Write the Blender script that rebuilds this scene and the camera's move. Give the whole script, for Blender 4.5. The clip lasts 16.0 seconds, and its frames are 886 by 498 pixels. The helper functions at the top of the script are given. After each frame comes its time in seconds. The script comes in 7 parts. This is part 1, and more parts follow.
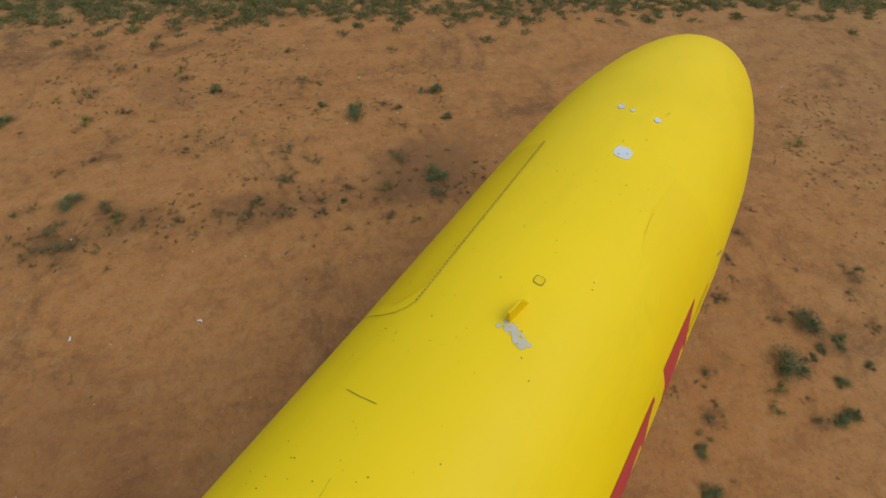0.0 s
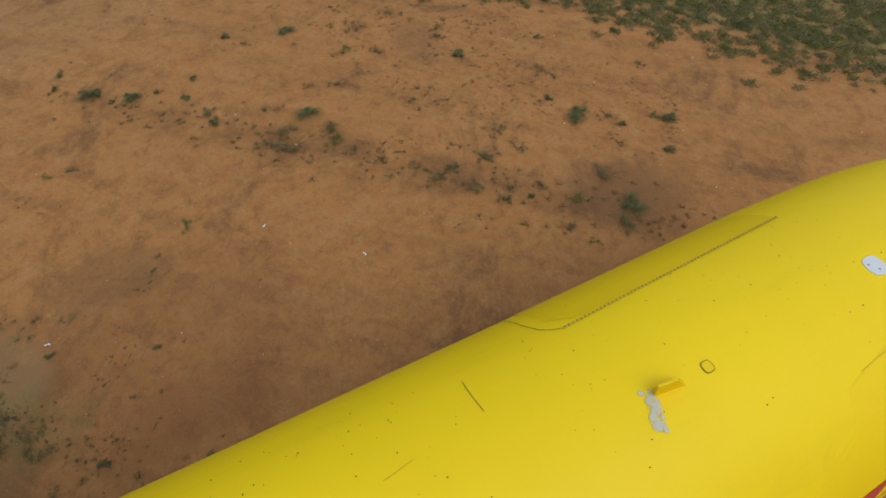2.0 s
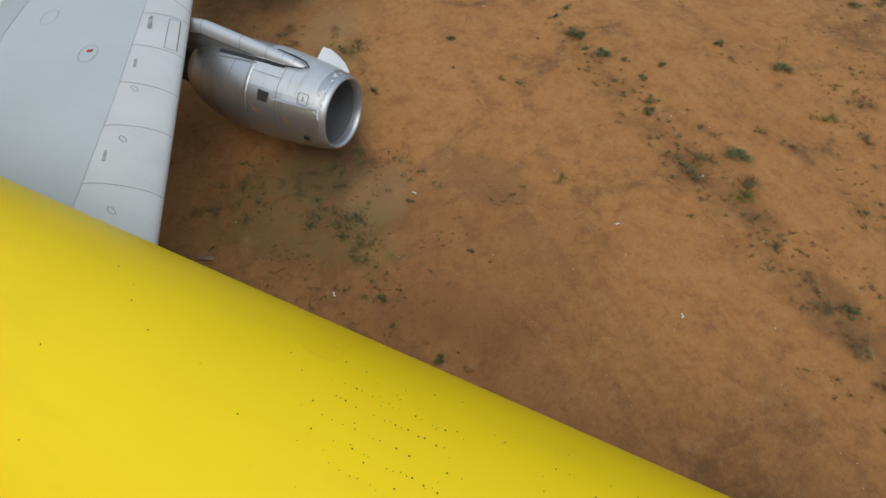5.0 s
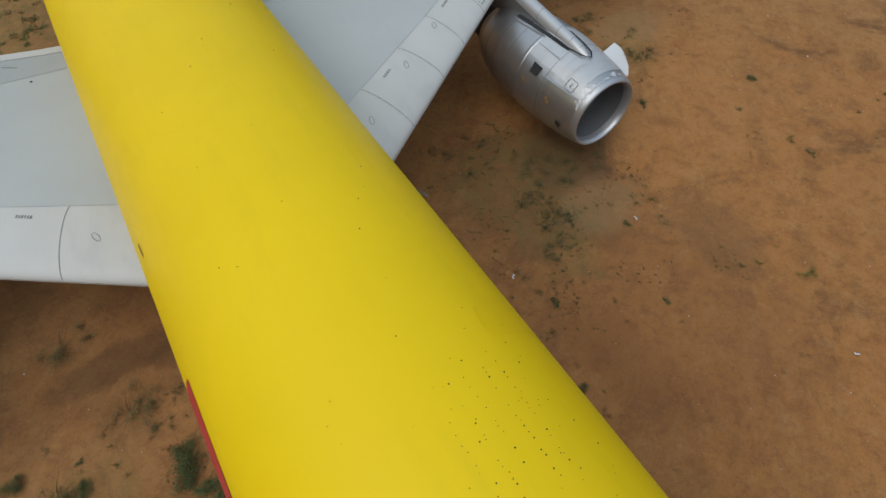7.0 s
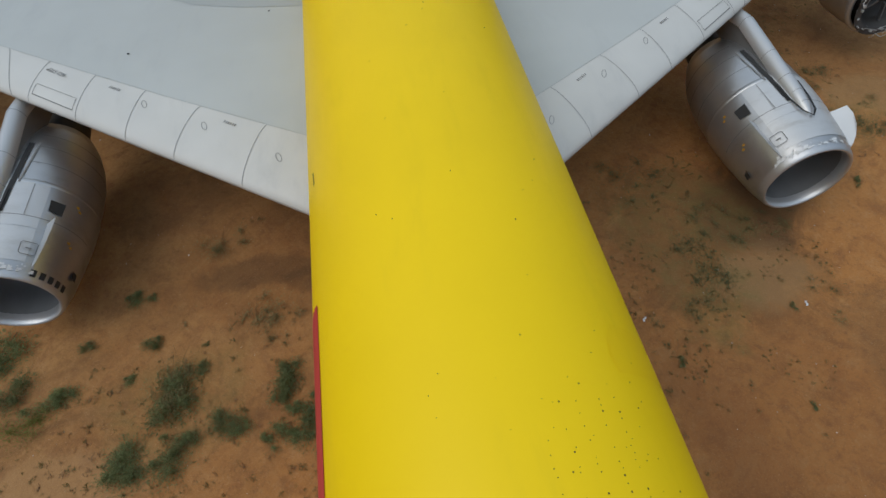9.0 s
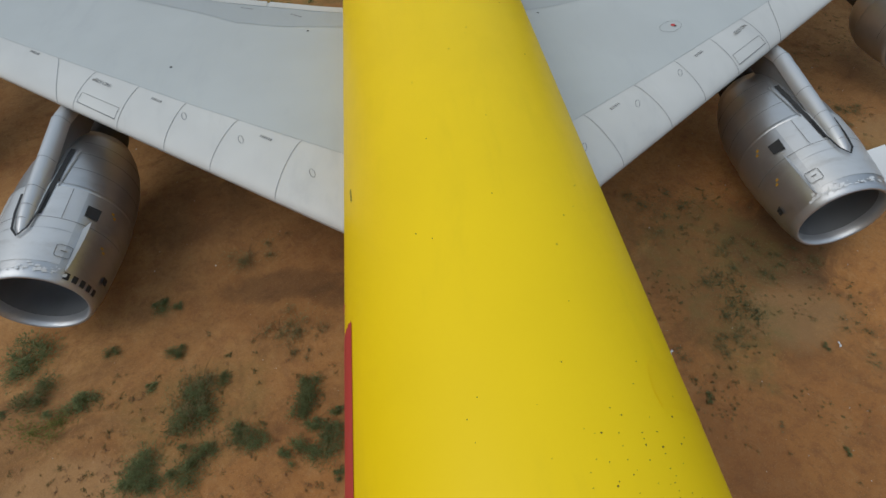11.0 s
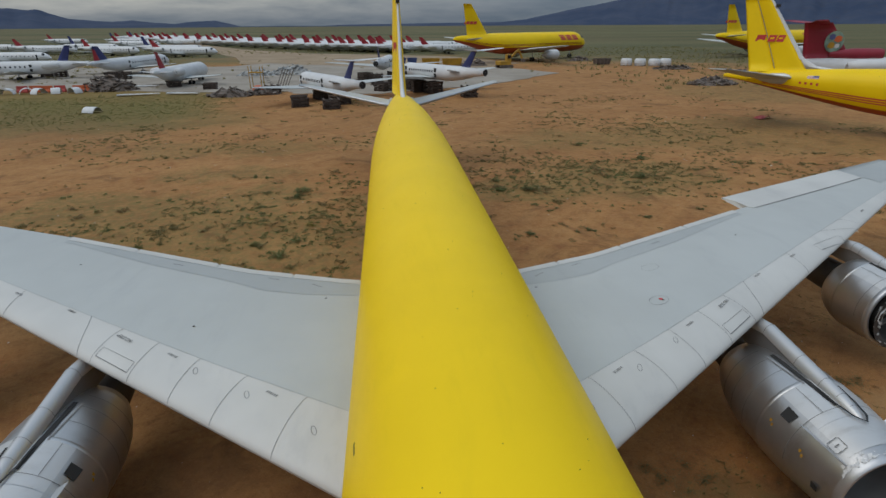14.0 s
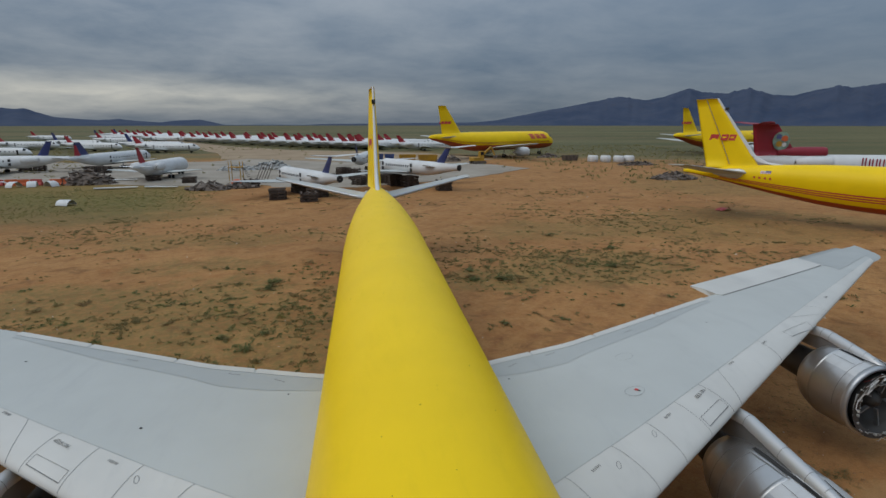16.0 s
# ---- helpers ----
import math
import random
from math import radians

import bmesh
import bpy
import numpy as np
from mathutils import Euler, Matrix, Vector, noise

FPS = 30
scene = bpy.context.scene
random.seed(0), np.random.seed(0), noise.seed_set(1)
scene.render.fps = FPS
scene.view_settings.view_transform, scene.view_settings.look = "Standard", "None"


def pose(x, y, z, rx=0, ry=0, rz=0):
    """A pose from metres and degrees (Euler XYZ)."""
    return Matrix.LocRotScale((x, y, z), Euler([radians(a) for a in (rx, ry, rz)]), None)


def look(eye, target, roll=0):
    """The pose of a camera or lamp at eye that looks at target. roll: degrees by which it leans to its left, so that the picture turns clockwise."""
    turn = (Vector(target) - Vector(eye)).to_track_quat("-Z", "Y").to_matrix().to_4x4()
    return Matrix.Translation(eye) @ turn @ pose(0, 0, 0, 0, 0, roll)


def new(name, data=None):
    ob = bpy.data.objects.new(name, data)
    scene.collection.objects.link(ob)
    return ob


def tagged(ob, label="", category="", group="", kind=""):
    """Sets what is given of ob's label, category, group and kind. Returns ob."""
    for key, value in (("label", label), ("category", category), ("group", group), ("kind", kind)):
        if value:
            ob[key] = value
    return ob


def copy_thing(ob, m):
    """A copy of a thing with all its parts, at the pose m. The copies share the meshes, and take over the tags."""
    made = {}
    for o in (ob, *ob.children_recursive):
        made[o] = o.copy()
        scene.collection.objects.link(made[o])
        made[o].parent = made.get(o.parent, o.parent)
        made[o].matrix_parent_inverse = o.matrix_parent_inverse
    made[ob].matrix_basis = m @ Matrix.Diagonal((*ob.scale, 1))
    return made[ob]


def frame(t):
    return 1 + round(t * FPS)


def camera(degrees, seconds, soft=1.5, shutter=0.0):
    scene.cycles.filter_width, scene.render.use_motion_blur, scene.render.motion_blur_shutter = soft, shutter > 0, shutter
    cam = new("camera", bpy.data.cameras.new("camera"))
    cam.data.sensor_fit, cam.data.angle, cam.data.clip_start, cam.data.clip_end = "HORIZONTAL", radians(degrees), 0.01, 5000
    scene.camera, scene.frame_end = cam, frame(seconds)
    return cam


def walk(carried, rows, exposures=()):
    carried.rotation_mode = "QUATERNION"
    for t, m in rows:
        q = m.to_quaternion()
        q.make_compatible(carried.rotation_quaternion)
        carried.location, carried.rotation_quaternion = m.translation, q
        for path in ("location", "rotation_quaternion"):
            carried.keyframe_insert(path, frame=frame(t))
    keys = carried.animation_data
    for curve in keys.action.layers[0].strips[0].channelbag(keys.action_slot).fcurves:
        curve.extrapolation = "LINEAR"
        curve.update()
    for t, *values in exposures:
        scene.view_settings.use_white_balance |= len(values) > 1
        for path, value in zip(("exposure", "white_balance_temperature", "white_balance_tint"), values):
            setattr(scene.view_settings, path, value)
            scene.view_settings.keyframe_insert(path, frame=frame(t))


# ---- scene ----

cam = camera(79.70, 16.0)
PATH = (
    (0.0, -0.956, 13.590, 10.742, 38.635, -1.298, -145.917),
    (0.5, -0.987, 13.579, 10.732, 38.435, -1.336, -140.839),
    (1.0, -0.942, 13.555, 10.707, 38.159, -1.471, -133.684),
    (1.5, -0.858, 13.493, 10.661, 37.746, -1.369, -125.690),
    (2.0, -0.755, 13.483, 10.627, 37.371, -1.403, -117.450),
    (2.5, -0.662, 13.480, 10.594, 36.938, -1.247, -108.669),
    (3.0, -0.550, 13.517, 10.564, 36.630, -1.107, -99.236),
    (3.5, -0.460, 13.588, 10.543, 36.355, -0.835, -90.510),
    (4.0, -0.402, 13.665, 10.536, 36.166, -0.566, -81.906),
    (6.5, -0.464, 13.941, 10.372, 35.389, 0.469, -40.669),
    (7.0, -0.497, 13.959, 10.327, 35.375, 0.841, -32.563),
    (7.5, -0.523, 13.966, 10.254, 35.556, 1.274, -24.797),
    (8.0, -0.566, 13.993, 10.221, 35.637, 1.535, -18.073),
    (8.5, -0.617, 14.019, 10.207, 35.613, 1.771, -12.640),
    (11.0, -0.935, 14.081, 10.187, 38.189, 1.024, -6.816),
    (11.5, -0.944, 14.058, 10.170, 43.456, 0.924, -6.644),
    (12.0, -0.962, 14.043, 10.177, 48.950, 0.792, -6.452),
    (12.5, -1.029, 13.998, 10.135, 53.967, 0.498, -6.345),
    (13.0, -1.041, 13.934, 10.081, 58.501, 0.534, -6.182),
    (13.5, -1.055, 13.884, 10.078, 62.808, 0.412, -6.059),
    (14.0, -1.044, 13.820, 10.064, 67.016, 0.310, -5.917),
    (14.5, -1.014, 13.770, 10.028, 71.300, 0.239, -5.856),
    (15.0, -0.953, 13.753, 10.061, 75.507, 0.168, -5.755),
    (15.5, -0.829, 13.801, 9.981, 76.602, 0.093, -6.051),
    (16.0, -0.800, 13.985, 9.981, 76.727, -0.001, -8.350),
)
walk(cam, [(t, pose(*p)) for t, *p in PATH], ((0.0, 0.15), (2.0, 0.2), (3.5, 0.44), (4.2, 0.42), (6.5, 0.12), (8.5, 0.08), (11.0, 0.05), (12.5, -0.03), (16.0, -0.03)))

# ---------------------------------------------------------------- sky and sun
SUN_EL, SUN_AZ = 55.0, 250.0
world = bpy.data.worlds.new("overcast_sky")
scene.world = world
world.use_nodes = True
wt = world.node_tree
wn, wl = wt.nodes, wt.links


def wmath(op, a, b=None, clamp=False):
    n = wn.new("ShaderNodeMath")
    n.operation, n.use_clamp = op, clamp
    for k, v in enumerate((a, b)):
        if v is None:
            continue
        if isinstance(v, (int, float)):
            n.inputs[k].default_value = v
        else:
            wl.new(v, n.inputs[k])
    return n.outputs[0]


def wmix(fac, a, b):
    n = wn.new("ShaderNodeMix")
    n.data_type = "RGBA"
    for sock, v in ((n.inputs["Factor"], fac), (n.inputs[6], a), (n.inputs[7], b)):
        if isinstance(v, (int, float)):
            sock.default_value = v
        elif isinstance(v, tuple):
            sock.default_value = (*v, 1)
        else:
            wl.new(v, sock)
    return n.outputs[2]


nishita = wn.new("ShaderNodeTexSky")
nishita.sky_type, nishita.sun_disc = "NISHITA", False
nishita.sun_elevation, nishita.sun_rotation = radians(SUN_EL), radians(SUN_AZ)
clear = wn.new("ShaderNodeVectorMath")
clear.operation = "SCALE"
wl.new(nishita.outputs[0], clear.inputs[0])
clear.inputs["Scale"].default_value = 0.08
coord = wn.new("ShaderNodeTexCoord")
axes = wn.new("ShaderNodeSeparateXYZ")
wl.new(coord.outputs["Generated"], axes.inputs[0])
up = wmath("MAXIMUM", axes.outputs[2], 0.0)


# the cloud is a flat layer overhead, so its forms draw together towards the horizon
layer = wn.new("ShaderNodeCombineXYZ")
thin = wmath("ADD", up, 0.16)
wl.new(wmath("DIVIDE", axes.outputs[0], thin), layer.inputs[0])
wl.new(wmath("DIVIDE", axes.outputs[1], thin), layer.inputs[1])


def cloud_noise(scale, detail, rough, dist):
    n = wn.new("ShaderNodeTexNoise")
    n.inputs["Scale"].default_value, n.inputs["Detail"].default_value = scale, detail
    n.inputs["Roughness"].default_value, n.inputs["Distortion"].default_value = rough, dist
    wl.new(layer.outputs[0], n.inputs["Vector"])
    return n.outputs[0]


big = cloud_noise(0.55, 6, 0.55, 0.3)
fine = cloud_noise(1.7, 7, 0.6, 0.25)
tone = wmath("ADD", wmath("MULTIPLY", big, 0.6), wmath("MULTIPLY", fine, 0.4))
tone = wmath("MULTIPLY", wmath("SUBTRACT", tone, 0.36), 2.9, True)
east = wmath("SUBTRACT", 1.0, wmath("MULTIPLY", wmath("ADD", axes.outputs[0], 0.35), 0.5), True)
cloud = wmix(wmath("MULTIPLY", tone, east), (0.103, 0.143, 0.196), (0.298, 0.326, 0.354))
# a paler break in the cloud low over the western hills
low = wmath("SUBTRACT", 1.0, wmath("ABSOLUTE", wmath("MULTIPLY", wmath("SUBTRACT", up, 0.045), 26.0)), True)
west = wmath("MULTIPLY", wmath("SUBTRACT", 0.22, axes.outputs[0]), 1.6, True)
cloud = wmix(wmath("MULTIPLY", wmath("MULTIPLY", low, west), wmath("MULTIPLY", fine, 1.5)), cloud, (0.60, 0.59, 0.53))
# overcast sky grows brighter towards the zenith
gain = wmath("ADD", 0.83, wmath("MULTIPLY", wmath("POWER", up, 0.95), 3.0))
lum = wn.new("ShaderNodeVectorMath")
lum.operation = "SCALE"
wl.new(cloud, lum.inputs[0])
wl.new(gain, lum.inputs["Scale"])
sky = wmix(0.94, clear.outputs[0], lum.outputs[0])
back = wn["Background"]
wl.new(sky, back.inputs[0])
back.inputs[1].default_value = 1.0

sun = new("sun", bpy.data.lights.new("sun", "SUN"))
sun.data.energy, sun.data.angle, sun.data.color = 1.0, radians(45), (1.0, 0.96, 0.9)
az = radians(SUN_AZ)
sun.matrix_world = look((0, 0, 0), (-math.sin(az) * math.cos(radians(SUN_EL)), -math.cos(az) * math.cos(radians(SUN_EL)), -math.sin(radians(SUN_EL))))

# ---------------------------------------------------------------- materials


class Nodes:
    def __init__(self, name):
        self.m = bpy.data.materials.new(name)
        self.m.use_nodes = True
        self.t = self.m.node_tree
        self.n, self.l = self.t.nodes, self.t.links
        self.b = self.n["Principled BSDF"]
        g = self.n.new("ShaderNodeNewGeometry")
        self.pos, self.island = g.outputs["Position"], g.outputs["Random Per Island"]
        o = self.n.new("ShaderNodeTexCoord")
        self.local = o.outputs["Object"]
        i = self.n.new("ShaderNodeObjectInfo")
        self.rand = i.outputs["Random"]

    def put(self, sock, v):
        if isinstance(v, (int, float)):
            sock.default_value = v
        elif isinstance(v, tuple):
            sock.default_value = (*v, 1) if len(v) == 3 and len(sock.default_value) == 4 else v
        else:
            self.l.new(v, sock)

    def math(self, op, a, b=0.0, clamp=False):
        n = self.n.new("ShaderNodeMath")
        n.operation, n.use_clamp = op, clamp
        self.put(n.inputs[0], a)
        self.put(n.inputs[1], b)
        return n.outputs[0]

    def mix(self, f, a, b):
        n = self.n.new("ShaderNodeMix")
        n.data_type = "RGBA"
        self.put(n.inputs["Factor"], f)
        self.put(n.inputs[6], a)
        self.put(n.inputs[7], b)
        return n.outputs[2]

    def noise(self, scale, detail=4, rough=0.55, dist=0.0, vec=None, stretch=None, turn=0.0):
        vec = vec or self.pos
        if stretch:
            if turn:
                r = self.n.new("ShaderNodeMapping")
                r.inputs["Rotation"].default_value = (0, 0, radians(turn))
                self.l.new(vec, r.inputs[0])
                vec = r.outputs[0]
            mp = self.n.new("ShaderNodeMapping")
            mp.inputs["Scale"].default_value = stretch
            self.l.new(vec, mp.inputs[0])
            vec = mp.outputs[0]
        n = self.n.new("ShaderNodeTexNoise")
        self.l.new(vec, n.inputs["Vector"])
        n.inputs["Scale"].default_value, n.inputs["Detail"].default_value = scale, detail
        n.inputs["Roughness"].default_value, n.inputs["Distortion"].default_value = rough, dist
        return n.outputs[0]

    def ramp(self, v, lo, hi):
        n = self.n.new("ShaderNodeMapRange")
        n.interpolation_type = "SMOOTHSTEP"
        self.put(n.inputs[0], v)
        n.inputs[1].default_value, n.inputs[2].default_value = lo, hi
        return n.outputs[0]

    def bump(self, h, strength, dist):
        n = self.n.new("ShaderNodeBump")
        n.inputs["Strength"].default_value, n.inputs["Distance"].default_value = strength, dist
        self.l.new(h, n.inputs["Height"])
        self.l.new(n.outputs[0], self.b.inputs["Normal"])

    def done(self, color, rough=0.5, metal=0.0, spec=0.5, coat=0.0):
        self.put(self.b.inputs["Base Color"], color)
        self.put(self.b.inputs["Roughness"], rough)
        self.put(self.b.inputs["Metallic"], metal)
        self.b.inputs["Specular IOR Level"].default_value = spec
        self.b.inputs["Coat Weight"].default_value = coat
        self.b.inputs["Coat Roughness"].default_value = 0.2
        return self.m


def paint(name, c, rough=0.4, vary=0.12, grime=(0.25, 0.2, 0.14), dirt=0.25, metal=0.0, spec=0.5, coat=0.0, streak=(1, 0.25, 1), scale=1.5):
    """Weathered paint: broad fading, streaks along the surface and fine dirt."""
    k = Nodes(name)
    fade = k.noise(scale * 0.3, 3, vec=k.local)
    lines = k.noise(scale, 6, 0.65, 0.3, vec=k.local, stretch=streak)
    spots = k.noise(scale * 14, 4, 0.7, vec=k.local)
    dark = tuple(v * (1 - vary) for v in c)
    col = k.mix(k.ramp(fade, 0.3, 0.7), dark, c)
    soil = k.math("MULTIPLY", k.ramp(lines, 0.5, 0.8), dirt)
    col = k.mix(soil, col, grime)
    col = k.mix(k.math("MULTIPLY", k.ramp(spots, 0.66, 0.8), dirt * 0.6), col, grime)
    k.bump(fade, 0.02, 0.05)
    return k.done(col, k.math("ADD", rough, k.math("MULTIPLY", lines, 0.15)), metal, spec, coat)


YELLOW = paint("yellow_paint", (0.915, 0.612, 0.003), 0.38, 0.05, (0.5, 0.38, 0.02), 0.16, spec=0.22)
YELLOW_DEEP = paint("deep_yellow_paint", (0.85, 0.555, 0.002), 0.38, 0.06, (0.45, 0.3, 0.03), 0.12, spec=0.22)
YELLOW_PATCH = paint("touched_up_yellow_paint", (0.9, 0.592, 0.003), 0.38, 0.05, (0.5, 0.38, 0.02), 0.16, spec=0.22)
RED = paint("red_paint", (0.58, 0.05, 0.045), 0.4, 0.12, (0.25, 0.1, 0.06), 0.2)
ORANGE_RED = paint("orange_red_paint", (0.42, 0.07, 0.012), 0.4, 0.15, (0.2, 0.1, 0.05), 0.25)
WHITE = paint("white_paint", (0.66, 0.66, 0.65), 0.4, 0.1, (0.36, 0.33, 0.28), 0.35)
WING_GREY = paint("wing_grey_paint", (0.475, 0.487, 0.462), 0.5, 0.06, (0.36, 0.37, 0.37), 0.3)
WING_PALE = paint("leading_edge_paint", (0.585, 0.572, 0.53), 0.45, 0.1, (0.38, 0.38, 0.37), 0.35)
WING_DARK = paint("spoiler_grey_paint", (0.405, 0.42, 0.405), 0.5, 0.08, (0.3, 0.3, 0.3), 0.3)
ALU = paint("bare_aluminium", (0.52, 0.53, 0.54), 0.34, 0.14, (0.2, 0.19, 0.17), 0.35, metal=0.75, streak=(0.3, 1, 1))
NACELLE = paint("nacelle_metal", (0.53, 0.525, 0.515), 0.3, 0.22, (0.25, 0.21, 0.17), 0.5, metal=0.86, streak=(0.5, 1, 0.5), scale=2.2)
COWL_PALE = paint("pale_cowl_panel", (0.60, 0.595, 0.58), 0.36, 0.14, (0.3, 0.27, 0.23), 0.45, metal=0.5, streak=(0.5, 1, 0.5), scale=2.2)
BARE = paint("flaked_primer", (0.66, 0.60, 0.44), 0.6, 0.2)
SOOT = paint("sooty_exhaust_metal", (0.09, 0.085, 0.08), 0.55, 0.3, (0.05, 0.04, 0.03), 0.5, metal=0.5)
PYLON = paint("pylon_grey_paint", (0.55, 0.55, 0.545), 0.36, 0.12, (0.25, 0.23, 0.2), 0.45, metal=0.55)
DARK = paint("dark_gap", (0.025, 0.024, 0.023), 0.7, 0.3, (0.05, 0.04, 0.03), 0.2)
SEAM = paint("seam_sealant", (0.235, 0.23, 0.22), 0.7, 0.3, (0.2, 0.18, 0.15), 0.4)
JOINT = paint("wing_joint_sealant", (0.30, 0.30, 0.29), 0.7, 0.3, (0.24, 0.22, 0.2), 0.4)
OLIVE_SEAM = paint("old_seam", (0.27, 0.2, 0.018), 0.7, 0.3, (0.1, 0.08, 0.02), 0.4)
CHIP = paint("dark_paint_chip", (0.085, 0.06, 0.012), 0.7, 0.3, (0.05, 0.04, 0.02), 0.4)
HINGE = paint("hinge_metal", (0.38, 0.28, 0.06), 0.6, 0.3, (0.12, 0.1, 0.03), 0.5)
DUCT = paint("inlet_duct_grey", (0.21, 0.214, 0.218), 0.4, 0.2, (0.1, 0.1, 0.1), 0.3, metal=0.3)
NAVY = paint("navy_paint", (0.03, 0.04, 0.15), 0.4, 0.2, (0.1, 0.1, 0.1), 0.2)
MAROON = paint("maroon_paint", (0.27, 0.01, 0.025), 0.4, 0.15, (0.2, 0.1, 0.06), 0.2)
TAIL_RED = paint("tail_red_paint", (0.36, 0.02, 0.03), 0.4, 0.2, (0.2, 0.1, 0.06), 0.2)
RUBBER = paint("tyre_rubber", (0.02, 0.02, 0.02), 0.8, 0.2, (0.15, 0.09, 0.05), 0.5)
GLASS = paint("dark_window_glass", (0.015, 0.018, 0.022), 0.12, 0.2, (0.05, 0.05, 0.05), 0.1)
TIMBER = paint("weathered_timber", (0.085, 0.06, 0.045), 0.85, 0.4, (0.04, 0.03, 0.02), 0.5, scale=4)
BOARD = paint("pale_board_wood", (0.34, 0.235, 0.14), 0.8, 0.3, (0.16, 0.1, 0.05), 0.5, scale=4)
SCRAP = paint("scrap_metal", (0.17, 0.135, 0.11), 0.7, 0.5, (0.14, 0.07, 0.035), 0.9, scale=5)
PALE_SCRAP = paint("pale_scrap_metal", (0.42, 0.42, 0.4), 0.5, 0.4, (0.2, 0.15, 0.1), 0.6, scale=4)
ORANGE = paint("orange_plastic", (0.62, 0.12, 0.03), 0.5, 0.2, (0.3, 0.15, 0.08), 0.3)
PLANT = paint("machine_yellow_paint", (0.5, 0.27, 0.02), 0.5, 0.3, (0.15, 0.08, 0.04), 0.5)
BLUE = paint("blue_container_paint", (0.05, 0.09, 0.25), 0.5, 0.3, (0.15, 0.1, 0.08), 0.4)
DIRTY_RED = paint("faded_red_plastic", (0.45, 0.06, 0.05), 0.6, 0.2, (0.3, 0.15, 0.08), 0.3)
FLAG_BLUE = paint("flag_blue_paint", (0.08, 0.1, 0.25), 0.5)
MURAL_GREEN = paint("mural_green_paint", (0.25, 0.38, 0.3), 0.5, 0.5, (0.55, 0.45, 0.2), 0.7, scale=3)


def plant_material(name, a, b):
    k = Nodes(name)
    col = k.mix(k.island, a, b)
    col = k.mix(k.math("MULTIPLY", k.rand, 0.35), col, (0.10, 0.085, 0.04))
    k.done(col, 0.75, spec=0.15)
    thin = k.n.new("ShaderNodeBsdfTranslucent")
    k.put(thin.inputs["Color"], col)
    both = k.n.new("ShaderNodeMixShader")
    both.inputs[0].default_value = 0.45
    k.l.new(k.b.outputs[0], both.inputs[1])
    k.l.new(thin.outputs[0], both.inputs[2])
    k.l.new(both.outputs[0], k.n["Material Output"].inputs[0])
    return k.m


LEAF = plant_material("shrub_leaf", (0.14, 0.17, 0.066), (0.26, 0.29, 0.125))
GREY_LEAF = plant_material("grey_shrub_leaf", (0.21, 0.175, 0.075), (0.34, 0.27, 0.13))
GRASS = plant_material("desert_grass", (0.235, 0.21, 0.09), (0.38, 0.32, 0.145))
CREEP = plant_material("creeping_weed", (0.165, 0.15, 0.06), (0.29, 0.25, 0.11))
MAT_LEAF = plant_material("low_mat_leaf", (0.105, 0.115, 0.048), (0.2, 0.195, 0.088))
FRESH = plant_material("fresh_grass", (0.19, 0.205, 0.048), (0.32, 0.315, 0.085))
LOW_GRASS = plant_material("low_meadow_grass", (0.15, 0.16, 0.045), (0.24, 0.235, 0.075))
DRY = plant_material("dry_twig", (0.2, 0.125, 0.07), (0.33, 0.22, 0.13))


def stone_material():
    k = Nodes("pale_stone")
    return k.done(k.mix(k.island, (0.3, 0.22, 0.15), (0.65, 0.6, 0.52)), 0.8)


STONE = stone_material()


def blob(k, cx, cy, rx, ry, wob, amp=0.9):
    """1 inside an uneven oval on the ground, 0 outside."""
    s = k.n.new("ShaderNodeSeparateXYZ")
    k.l.new(k.pos, s.inputs[0])
    dx = k.math("DIVIDE", k.math("SUBTRACT", s.outputs[0], cx), rx)
    dy = k.math("DIVIDE", k.math("SUBTRACT", s.outputs[1], cy), ry)
    d = k.math("SQRT", k.math("ADD", k.math("MULTIPLY", dx, dx), k.math("MULTIPLY", dy, dy)))
    d = k.math("ADD", d, k.math("MULTIPLY", k.math("SUBTRACT", wob, 0.5), amp * 2))
    return k.math("SUBTRACT", 1.0, k.ramp(d, 0.6, 1.15))


